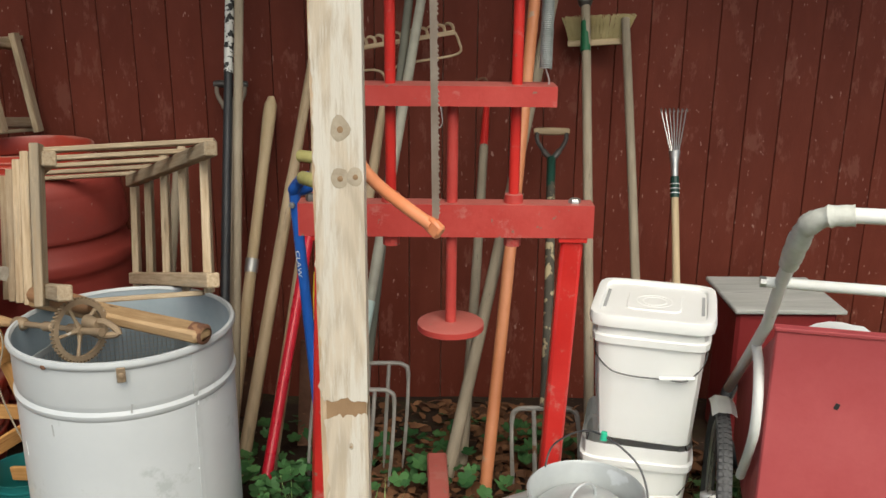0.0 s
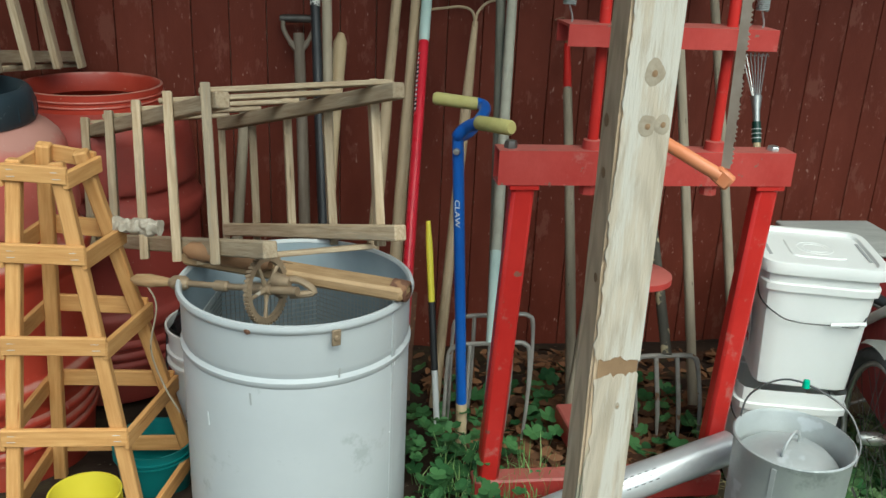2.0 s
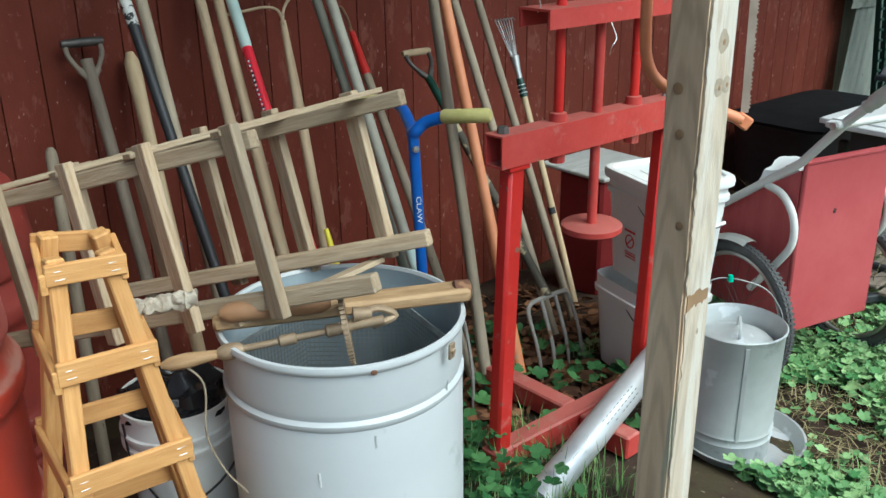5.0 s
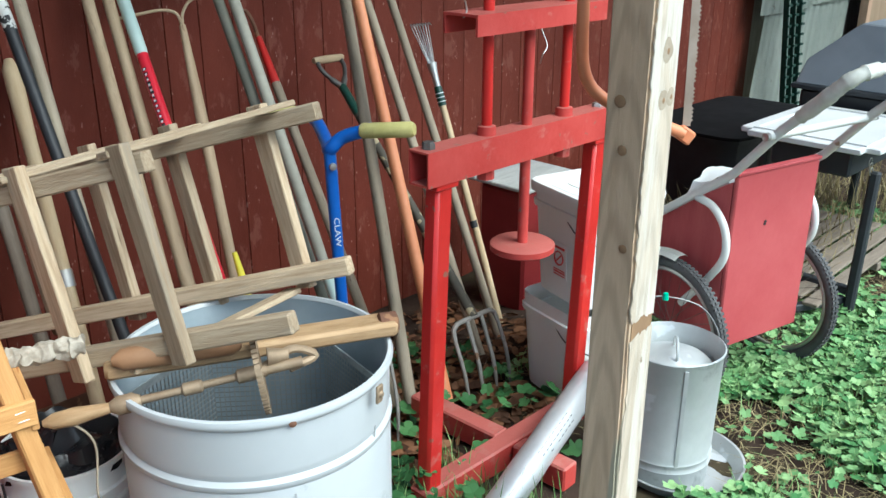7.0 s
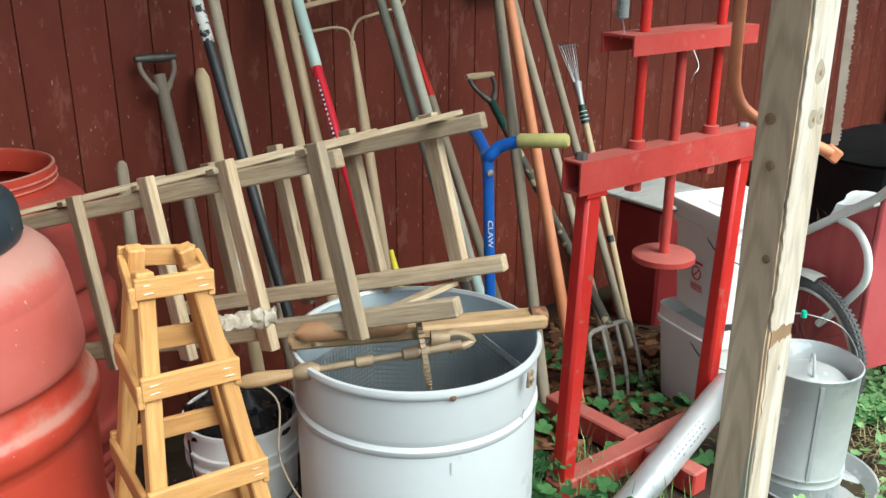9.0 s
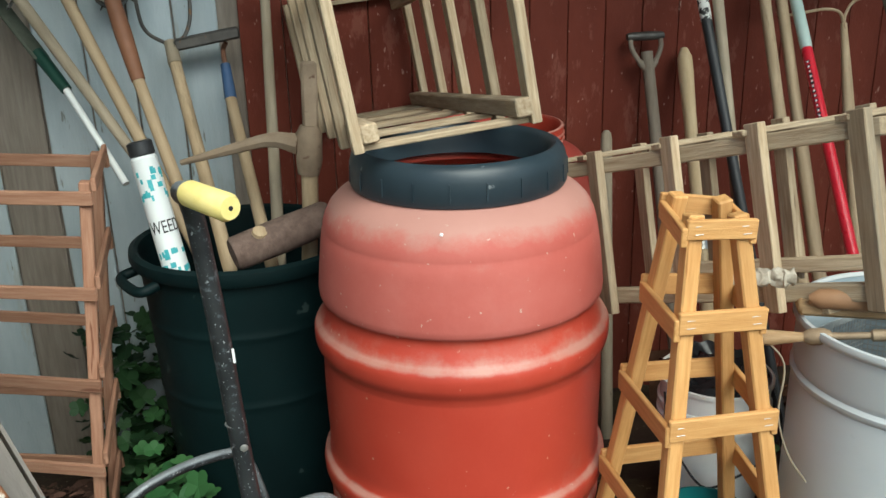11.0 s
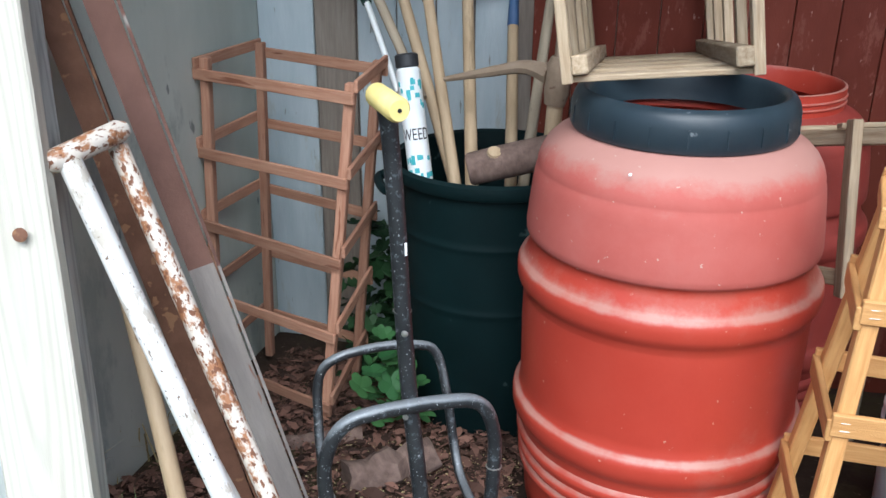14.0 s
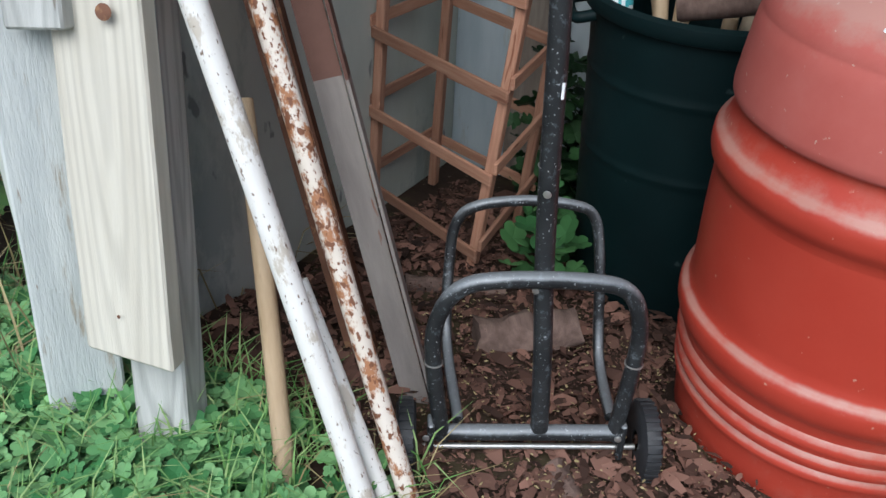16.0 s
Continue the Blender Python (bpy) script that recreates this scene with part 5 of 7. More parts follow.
# small spring rake
t = tool("spring_rake", (0.82, 2.85, -0.12), "spring-tine hand rake on a pale yellow handle")
a, b = V(0.822, 2.84, -0.12), V(0.832, 3.17, 0.69)
shaft(t, a, b, 0.0145, 0.0135, M_HANDLE_PALE)
part("grip_tape", tube(B(), [run(a, b, 0.24), run(a, b, 0.265)], 0.0152, 10), M_BLACK, t)
part("ferrule", tube(B(), [b, run(a, b, 0.76)], [0.0165, 0.0155], 12), M_DARKGREEN, t, "dark green ferrule with white rings")
for z in (0.705, 0.72, 0.735):
    part("white_ring", ring_bar(B(), run(a, b, z), 0.0162, 0.0018, b - a, 16, 5), M_LABEL, t)
part("neck", tube(B(), [run(a, b, 0.75), run(a, b, 0.80), run(a, b, 0.845)], [0.012, 0.014, 0.021], 12), M_STEEL, t)
for k in range(7):
    s = (k / 6 - 0.5)
    p = run(a, b, 0.84) + V(s * 0.028, 0, 0)
    q = run(a, b, 0.985) + V(s * 0.092, 0.01, 0)
    part("tine", tube(B(), curve([p, p.lerp(q, 0.6), q, q + V(0, -0.018, -0.004)], 4), 0.0022, 5), M_STEEL, t)

# twist cultivator with blue shaft
t = tool("twist_cultivator", (-0.33, 2.35, 0), "twist cultivator with blue shaft and foam grips")
a, b = V(-0.333, 2.352, 0.14), V(-0.382, 2.335, 0.895)
part("blue_shaft", tube(B(), [a, b], 0.0145, 14), M_BLUE, t)
part("ferrule", tube(B(), [(-0.327, 2.354, -0.02), a], 0.0155, 12), M_HANDLE_PALE, t, "speckled pale lower tube")
gl, gr = V(-0.565, 2.43, 1.0), V(-0.286, 2.15, 0.957)
part("handle_bar", tube(B(), curve([(-0.325, 2.575, 0.932), (-0.285, 2.56, 0.93), (-0.29, 2.50, 0.92), (-0.345, 2.39, 0.895), b + V(0, 0, 0.0), b + V(0.02, -0.025, 0.03), b + V(0.05, -0.09, 0.055)], 6), 0.0155, 12), M_BLUE, t)
for p, q in ((V(-0.295, 2.566, 0.93), V(-0.413, 2.60, 0.938)), (b + V(0.035, -0.07, 0.05), V(-0.288, 2.155, 0.957))):
    p, q = Vector(p), Vector(q)
    part("foam_grip", tube(B(), [p, p.lerp(q, 0.04), p.lerp(q, 0.95), q], [0.014, 0.0175, 0.0175, 0.013], 14), M_OLIVE_GRIP, t, "worn olive-yellow foam grip")
part("bolt", lathe(B(), b + V(-0.004, -0.0145, -0.035), [(0.0001, 0.006), (0.008, 0.005), (0.009, 0)], 12, V(-0.3, -1, 0)), M_STEEL, t)
cu = bpy.data.curves.new("lettering", "FONT")
cu.body = "CLAW"
cu.size, cu.extrude, cu.align_x, cu.align_y = 0.034, 0.0004, "CENTER", "CENTER"
tx = new("lettering_curve", cu)
me = bpy.data.meshes.new_from_object(tx.evaluated_get(bpy.context.evaluated_depsgraph_get()))
bpy.data.objects.remove(tx)
me.transform(Matrix.Diagonal((0.75, 0.55, 1, 1)))
d = (b - a).normalized()
o = V(-0.45, -0.89, 0)
o = (o - d * o.dot(d)).normalized()
xx = -d
yy = o.cross(xx)
rot = Matrix((xx, yy, o)).transposed().to_4x4()
me.transform(WORLD[t].inverted() @ Matrix.Translation(a.lerp(b, 0.74) + o * 0.0150) @ rot)
me.materials.append(M_LABEL)
lt = new("lettering", me)
lt.parent = t
lt["label"] = "white printed letters"
WORLD[lt] = WORLD[t]


# ---- pails behind the obelisk ----
def round_pail(cx, cy, z0, r, h, material, label, name="plastic_pail"):
    t = thing(name, (cx, cy, z0), label, "bucket")
    prof = [(0.0001, 0), (r * 0.84, 0), (r * 0.86, 0.006), (r * 0.955, h * 0.74), (r * 1.03, h * 0.745), (r * 1.03, h * 0.765), (r * 0.965, h * 0.77), (r * 0.975, h * 0.82), (r * 1.03, h * 0.825), (r * 1.03, h * 0.845), (r * 0.98, h * 0.85), (r * 0.985, h * 0.97), (r * 1.03, h * 0.975), (r * 1.035, h), (r * 0.985, h), (r * 0.95, h * 0.7), (r * 0.85, 0.01)]
    part("pail_body", lathe(B(), (cx, cy, z0), prof, 48), material, t)
    return t


t = round_pail(-1.000, 2.505, -0.085, 0.135, 0.415, M_WHITE_PAIL, "white plastic pail lined with black bags")
bm = B()
lathe(bm, (-1.000, 2.505, 0.270), [(0.126, 0.045), (0.122, 0.07), (0.11, 0.062), (0.10, 0.085), (0.06, 0.07), (0.03, 0.095), (0.0001, 0.08)], 40)
for v in bm.verts:
    v.co += V(noise.noise(v.co * 22), noise.noise(v.co * 22 + V(9, 0, 0)), noise.noise(v.co * 18 + V(0, 9, 0)) * 1.3) * 0.03
part("black_bag", bm, mat("black_bag_film", (0.012, 0.012, 0.014), (0.02, 0.02, 0.022), 0.25, 0, 8, 4, 0.2, 30), t, "crumpled black plastic bag")
part("bail", tube(B(), curve([(-0.875, 2.455, 0.295), (-0.895, 2.37, 0.245), (-0.95, 2.345, 0.175), (-1.02, 2.352, 0.125), (-1.09, 2.385, 0.095), (-1.135, 2.47, 0.195), (-1.136, 2.505, 0.295)], 6), 0.003, 6), M_BLACK, t, "black wire handle")
round_pail(-1.145, 2.262, -0.03, 0.098, 0.145, mat("teal_plastic", (0.01, 0.13, 0.13), (0.015, 0.17, 0.165), 0.4, 0, 5, 4, 0.05), "small teal plastic tub under the obelisk", "plastic_tub")
round_pail(-1.262, 2.045, -0.01, 0.080, 0.12, M_YELLOW_P, "small yellow plastic tub beside the obelisk", "yellow_tub")


# ---- green bin with tools ----
GX, GY = -2.103, 2.985


def green_bin():
    t = thing("refuse_bin", (GX, GY, -0.17), "dark green plastic bin full of garden tools", "bin")
    prof = [(0.0001, -0.17), (0.212, -0.17), (0.218, -0.155), (0.2422, 0.256), (0.243, 0.27), (0.2455, 0.275), (0.2455, 0.283), (0.2440, 0.288), (0.2448, 0.302), (0.2534, 0.448), (0.2542, 0.46), (0.2567, 0.465), (0.2567, 0.473), (0.2552, 0.478), (0.2560, 0.492), (0.2622, 0.590), (0.263, 0.605), (0.280, 0.612), (0.286, 0.625), (0.284, 0.645), (0.272, 0.652), (0.262, 0.645), (0.256, 0.60), (0.225, 0.0), (0.0001, -0.02)]
    prof = [(r * (1.03 + 0.08 * max(0.0, 0.5 - z)) if r > 0.01 else r, z) for r, z in prof]
    part("bin_body", lathe(B(), (GX, GY, 0), prof, 64), M_GREENBIN, t)
    for a in (math.radians(205), math.radians(25)):
        d = V(math.cos(a), math.sin(a), 0)
        s = V(-d.y, d.x, 0)
        c = V(GX, GY, 0.60) + d * 0.27
        pts = [c - s * 0.07, c - s * 0.06 + d * 0.045 - V(0, 0, 0.01), c + s * 0.06 + d * 0.045 - V(0, 0, 0.01), c + s * 0.07]
        part("bin_handle", tube(B(), curve(pts, 5), 0.013, 10), M_GREENBIN, t)


green_bin()


def bin_tool(name, label, pts, rs, material):
    t = thing(name, pts[0], label, "garden tool", "tools in the green bin")
    part("handle", tube(B(), pts, rs, 12), material, t)
    return t


def deep(p, q, z=0.46):
    """Carries the line from p through q down to height z."""
    p, q = Vector(p), Vector(q)
    k = (z - p.z) / (q.z - p.z)
    return p + (q - p) * min(k, 1.8)


p, q = V(-2.606, 3.28, 1.239), V(-2.381, 3.05, 0.914)
t = bin_tool("spring_cultivator", "cultivator with coiled spring tines and rough stick", [deep(p, q, 0.8), q, p, p + (p - q) * 0.25], [0.013, 0.014, 0.016, 0.018], M_HANDLE_GREY)
for k in range(6):
    c = V(-2.735 + 0.022 * k, 3.30, 1.335 - 0.017 * k)
    part("spring_tine", ring_bar(B(), c, 0.034, 0.0042, (0.75, 0.1, -0.5), 20, 6, 0.3, 5.4), M_DARKSTEEL, t)
p, m, q = V(-2.637, 3.32, 1.179), V(-2.521, 3.20, 1.026), V(-2.442, 3.10, 0.896)
t = bin_tool("lawn_shears", "long lawn tool with dark blade, green ferrule and white shaft", [deep(m, q, 0.8), q, m], [0.009, 0.009, 0.009], M_LABEL)
part("ferrule", tube(B(), [m + (q - m) * 0.05, m.lerp(p, 0.55)], [0.015, 0.018], 12), M_DARKGREEN, t, "dark green ferrule")
part("blade", beam(B(), m.lerp(p, 0.45), p + (p - m) * 0.55, 0.045, 0.012), mat("dark_fabric", (0.045, 0.055, 0.04), (0.08, 0.09, 0.07), 0.8, 0, 20, 6, 0.4), t, "dark flat head", True, 0.004)
p, q = V(-2.554, 3.38, 1.363), V(-2.22, 2.95, 0.614)
bin_tool("long_handle", "long smooth beige wooden handle", [deep(p, q), p.lerp(q, 0.5), p + (p - q) * 0.15], [0.017, 0.0165, 0.016], M_HANDLE)
p, m, q = V(-2.391, 3.30, 1.267), V(-2.337, 3.20, 1.032), V(-2.209, 2.93, 0.621)
t = bin_tool("weed_twister", "wooden tool with brown-painted neck and spiked drum", [deep(m, q), q, m], [0.017, 0.017, 0.016], M_HANDLE)
part("neck", tube(B(), [m, m.lerp(p, 0.5), p], [0.0185, 0.023, 0.020], 12), M_BROWNPAINT, t, "brown-painted neck")
part("drum_face", lathe(B(), p + V(0, 0.03, 0.0), [(0.0001, 0.0), (0.038, 0.004), (0.044, 0.0), (0.044, -0.004)], 28, V(0.1, -1, 0.15)), mat("white_punched_disc", (0.58, 0.56, 0.48), (0.7, 0.68, 0.6), 0.6, 0, 40, 4, 0.2, 80, (0.08, 0.07, 0.05), 55, 0.62), t, "white punched disc")
part("drum", lathe(B(), p + V(0, 0.032, 0), [(0.0445, 0.0), (0.050, -0.004), (0.052, -0.09), (0.03, -0.10)], 28, V(0.1, -1, 0.15)), M_DARKSTEEL, t, "dark rusty drum")
for k in range(9):
    a = 2 * math.pi * k / 9
    c = p + V(math.cos(a) * 0.052, 0.085, math.sin(a) * 0.052)
    part("spike", tube(B(), [c, c + V(math.cos(a) * 0.022, -0.01, math.sin(a) * 0.022)], [0.004, 0.0015], 6), M_DARKSTEEL, t)
p, q = V(-2.257, 3.38, 1.10), V(-2.156, 2.92, 0.624)
t = bin_tool("stirrup_hoe", "stirrup hoe with an iron loop head", [deep(p, q, 0.56), q, p.lerp(q, 0.12), p], [0.018, 0.018, 0.017, 0.016], M_HANDLE)
part("socket", tube(B(), [p.lerp(q, 0.10), p + V(0, 0.002, 0.008)], [0.0195, 0.017], 12), M_HANDLE_GREY, t)
part("loop_blade", tube(B(), curve([p, (-2.315, 3.40, 1.135), (-2.333, 3.40, 1.19), (-2.33, 3.41, 1.29), (-2.26, 3.41, 1.315), (-2.20, 3.41, 1.31), (-2.194, 3.40, 1.19), (-2.215, 3.39, 1.125), p], 6), 0.0055, 7), M_DARKSTEEL, t, "thin iron loop")
part("loop_edge", beam(B(), (-2.335, 3.405, 1.298), (-2.205, 3.405, 1.322), 0.022, 0.016), M_DARKSTEEL, t, "", True, 0.003)
p, m, q = V(-2.115, 3.40, 1.078), V(-2.107, 3.33, 0.949), V(-2.06, 3.00, 0.672)
t = bin_tool("garden_hoe", "garden hoe with dark iron blade and blue neck", [deep(m, q, 0.58), q, m], [0.017, 0.017, 0.016], M_HANDLE)
part("neck", tube(B(), [m, p.lerp(m, 0.3)], [0.0175, 0.014], 12), mat("faded_blue", (0.03, 0.075, 0.17), (0.06, 0.11, 0.22), 0.6, 0, 14, 6, 0.3, 60, (0.2, 0.12, 0.08), 24, 0.64), t, "faded blue neck")
part("gooseneck", tube(B(), curve([p.lerp(m, 0.3), p, p + V(0.01, -0.01, 0.02)], 5), 0.007, 8), M_RUST, t)
part("blade", beam(B(), (-2.245, 3.38, 1.100), (-2.065, 3.38, 1.128), 0.05, 0.032), M_DARKSTEEL, t, "dark flat hoe blade", True, 0.006)
p, q = V(-1.984, 3.40, 1.213), V(-2.016, 3.05, 0.664)
t = bin_tool("fork_cultivator", "three-tined cultivator on a grey wooden handle", [deep(p, q), q, p], [0.0165, 0.0165, 0.014], M_HANDLE_GREY)
for dx in (-0.066, -0.03, 0.045):
    part("tine", tube(B(), curve([p, p + V(dx * 0.4, 0, 0.012), p + V(dx, -0.005, 0.02), p + V(dx * 1.15, -0.03, 0.085)], 5), [0.005] * 11 + [0.003] * 5, 7), M_DARKSTEEL, t)
# pickaxe
t = bin_tool("pickaxe", "rusty pickaxe head on a wooden handle", [(-1.96, 2.88, 0.50), (-1.94, 2.85, 0.741), (-1.932, 2.85, 0.90)], [0.02, 0.02, 0.021], M_HANDLE)
part("pick_blade", tube(B(), curve([(-2.24, 2.96, 0.858), (-2.12, 2.92, 0.890), (-2.02, 2.88, 0.915), (-1.955, 2.855, 0.905)], 6), [0.007, 0.008, 0.009, 0.010, 0.011, 0.012, 0.013, 0.014, 0.014, 0.015, 0.016, 0.017, 0.018, 0.019, 0.021, 0.022, 0.024, 0.026, 0.028], 8), M_PICK, t, "long rusted point")
part("eye", tube(B(), [(-1.938, 2.85, 0.83), (-1.934, 2.85, 0.86), (-1.930, 2.85, 0.93), (-1.928, 2.85, 0.95)], [0.026, 0.032, 0.032, 0.022], 12), M_PICK, t)
part("adze_blade", beam(B(), (-1.925, 2.85, 0.93), (-1.918, 2.86, 1.10), 0.038, 0.026), M_PICK, t, "", True, 0.006)
# maul
t = thing("wooden_maul", (-2.02, 2.76, 0.65), "thick round wooden maul head resting on the bin rim", "mallet")
a, b = V(-2.135, 2.735, 0.682), V(-1.90, 2.80, 0.735)
part("maul_head", tube(B(), [a, a.lerp(b, 0.03), a.lerp(b, 0.5), a.lerp(b, 0.97), b], [0.036, 0.041, 0.043, 0.041, 0.036], 20), M_BARK, t, "cracked brown wood")
part("handle_stub", lathe(B(), (-2.07, 2.735, 0.727), [(0.0001, 0.012), (0.017, 0.010), (0.019, 0.0)], 14, V(0.2, -0.5, 0.85)), M_HANDLE, t)
# spray bottle
t = thing("spray_can", (-2.26, 2.81, 0.60), "weed killer container with white and teal label", "container")
a, b = V(-2.268, 2.80, 0.62), V(-2.316, 2.855, 0.905)
ax = (b - a).normalized()
part("can_body", tube(B(), [a, a.lerp(b, 0.02), a.lerp(b, 0.98), b], [0.026, 0.031, 0.031, 0.026], 24), M_LABEL, t)
part("cap", tube(B(), [b, b + ax * 0.004, b + ax * 0.032, b + ax * 0.036], [0.026, 0.030, 0.030, 0.024], 20), M_BLACK, t, "black cap")
o = V(0.26, -0.95, 0.0)
o = (o - ax * o.dot(ax)).normalized()
sd = ax.cross(o)
rng = random.Random(9)
for k in range(34):
    h = rng.choice((0.06, 0.12, 0.18, 0.66, 0.72, 0.78, 0.84)) + rng.random() * 0.05
    an = rng.uniform(-1.2, 1.2)
    n = o * math.cos(an) + sd * math.sin(an)
    c = a.lerp(b, h) + n * 0.0312
    part("teal_print", beam(B(), c - ax * rng.uniform(0.004, 0.009), c + ax * 0.007, rng.uniform(0.005, 0.014), 0.001, n), M_TEAL, t, "teal printed patch", False)
cu = bpy.data.curves.new("word", "FONT")
cu.body = "WEED"
cu.size, cu.extrude, cu.align_x, cu.align_y = 0.036, 0.0003, "CENTER", "CENTER"
tx = new("word_curve", cu)
me = bpy.data.meshes.new_from_object(tx.evaluated_get(bpy.context.evaluated_depsgraph_get()))
bpy.data.objects.remove(tx)
for v in me.vertices:
    an = v.co.x * 0.75 / 0.031
    v.co = a.lerp(b, 0.42) + (o * math.cos(an) - sd * math.sin(an) * (1 if sd.x < 0 else -1)) * (0.0318 + v.co.z) + ax * v.co.y * 1.2
me.transform(WORLD[t].inverted())
me.materials.append(M_INK)
lt = new("lettering", me)
lt.parent = t
lt["label"] = "black printed letters"
WORLD[lt] = WORLD[t]


# ---- old redwood crate standing on end ----
def tower():
    t = thing("lath_tower", (-2.66, 3.0, -0.12), "tall reddish lath crate standing on end in the corner", "crate")
    top = {"fl": V(-2.905, 2.925, 0.895), "fr": V(-2.430, 2.735, 0.885), "br": V(-2.445, 3.035, 0.885), "bl": V(-2.865, 3.22, 0.89)}
    sh = V(-0.105, -0.045, -1.06)
    off = {"fl": V(0.0, -0.02, 0), "fr": V(0, 0, 0), "br": V(0.0, 0.07, 0), "bl": V(0.0, 0.0, 0)}
    at = lambda k, z: top[k] + sh * ((top[k].z - z) / 1.06) + (off[k] + V(0.08, 0, 0) * (k in ("fl", "bl"))) * ((top[k].z - z) / 1.06)
    for k in top:
        part("rail", beam(B(), at(k, top[k].z), at(k, -0.17), 0.026, 0.030, (0, 1, 0)), M_REDWOOD, t, "", False, 0.003)
    for j, z in enumerate((0.852, 0.634, 0.416, 0.197, -0.022)):
        jit = lambda s: noise.noise(V(j * 2.3, s, 1.0)) * 0.012
        for a, b, o, dz in (("fl", "fr", V(-0.01, -0.020, 0), 0.0), ("bl", "br", V(0.0, 0.020, 0), 0.005), ("fr", "br", V(0.019, 0, 0), 0.03), ("fl", "bl", V(-0.017, 0, 0), 0.03)):
            p, q = at(a, z + dz + jit(1)) + o, at(b, z + dz + jit(2)) + o
            e = (q - p).normalized() * 0.03
            part("lath", beam(B(), p - e, q + e, 0.011, 0.031, (0, 0, 1)), M_REDWOOD, t, "", False, 0.002)


tower()


# ---- black folding hand truck ----
def dolly():
    t = thing("hand_truck", (-2.1, 2.07, 0), "folding black luggage truck with yellow grip", "hand truck")
    L, R = V(-2.272, 1.977, 0.075), V(-1.968, 2.146, 0.074)
    ax = (R - L).normalized()
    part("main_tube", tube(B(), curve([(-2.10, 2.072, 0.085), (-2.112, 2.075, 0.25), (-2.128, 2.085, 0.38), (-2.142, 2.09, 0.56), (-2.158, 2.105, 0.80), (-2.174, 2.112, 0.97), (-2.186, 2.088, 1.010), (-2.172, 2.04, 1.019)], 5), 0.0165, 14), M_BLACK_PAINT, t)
    part("yellow_grip", tube(B(), [(-2.175, 2.045, 1.021), (-2.171, 2.039, 1.020), (-2.118, 1.968, 1.014), (-2.113, 1.961, 1.014)], [0.017, 0.0205, 0.0215, 0.017], 16), M_YELLOW, t, "yellow foam grip")
    part("grip_end", lathe(B(), (-2.1125, 1.9605, 1.014), [(0.0001, 0.001), (0.0032, 0.001), (0.0042, -0.002)], 12, V(0.59, -0.80, -0.06)), M_BLACK, t, "dark hole in the grip end")
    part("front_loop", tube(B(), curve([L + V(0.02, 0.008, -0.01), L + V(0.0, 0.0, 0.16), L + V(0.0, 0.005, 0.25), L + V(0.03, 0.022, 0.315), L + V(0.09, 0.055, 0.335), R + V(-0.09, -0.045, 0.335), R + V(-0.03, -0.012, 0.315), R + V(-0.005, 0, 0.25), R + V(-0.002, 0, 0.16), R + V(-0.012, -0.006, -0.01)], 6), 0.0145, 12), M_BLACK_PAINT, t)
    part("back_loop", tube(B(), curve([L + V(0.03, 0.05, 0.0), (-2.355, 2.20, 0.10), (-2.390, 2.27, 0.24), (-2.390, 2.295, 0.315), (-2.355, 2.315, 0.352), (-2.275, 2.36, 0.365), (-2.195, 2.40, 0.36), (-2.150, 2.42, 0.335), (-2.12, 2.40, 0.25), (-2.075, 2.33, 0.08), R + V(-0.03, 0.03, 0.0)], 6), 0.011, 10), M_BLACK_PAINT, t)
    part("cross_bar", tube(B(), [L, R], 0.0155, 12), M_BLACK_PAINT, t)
    part("axle", tube(B(), [L + V(0.0, 0.0, -0.035) - ax * 0.03, R + V(0, 0, -0.035) + ax * 0.03], 0.0055, 10), M_STEEL, t, "bare steel axle")
    for c in (L, R):
        part("axle_bracket", beam(B(), c + V(0, 0, 0.03), c + V(0, 0, -0.055), 0.012, 0.035, (-ax.y, ax.x, 0)), M_BLACK_PAINT, t, "", False, 0.003)
        part("bolt", lathe(B(), c + V(0.0, -0.018, 0.0), [(0.0001, 0.004), (0.006, 0.003), (0.007, 0)], 10, V(0.4, -0.9, 0)), M_STEEL, t)
    for c, s in ((L - ax * 0.045, -1), (R + ax * 0.045, 1)):
        hub = c + V(0, 0, -0.018)
        w = part("wheel", lathe(B(), hub, [(0.02, -0.016), (0.064, -0.018), (0.073, -0.012), (0.075, 0.0), (0.073, 0.012), (0.064, 0.018), (0.02, 0.016)], 36, ax), M_BLACK, t, "black plastic wheel")
        bm = B()
        for k in range(30):
            a = 2 * math.pi * k / 30
            x, y, d = basis(ax)
            n = x * math.cos(a) + y * math.sin(a)
            beam(bm, hub + n * 0.0745 - ax * 0.013, hub + n * 0.0745 + ax * 0.013, 0.006, 0.004, n)
        part("tread", bm, M_BLACK, w)
        part("hub_cap", lathe(B(), hub, [(0.0001, 0.022), (0.014, 0.02), (0.022, 0.014)], 14, ax * s), M_BLACK_PAINT, w)
    for z in (0.382, 0.564):
        part("bolt", lathe(B(), (-2.136, 2.070, z), [(0.0001, 0.003), (0.006, 0.002), (0.007, 0)], 10, V(0.1, -1, 0)), M_STEEL, t)
    for z, dx in ((0.715, 0.016),):
        part("white_mark", beam(B(), (-2.152 + dx, 2.088, z), (-2.153 + dx, 2.090, z + 0.024), 0.004, 0.004), M_LABEL, t, "white paint mark", False)
    for p in (L + V(0, 0, 0.165), R + V(-0.002, 0, 0.165), V(-2.146, 2.095, 0.60)):
        part("joint_ring", ring_bar(B(), p, 0.0155 if p.z < 0.5 else 0.017, 0.0016, (0, 0.05, 1), 18, 5), M_STEEL, t)


dolly()


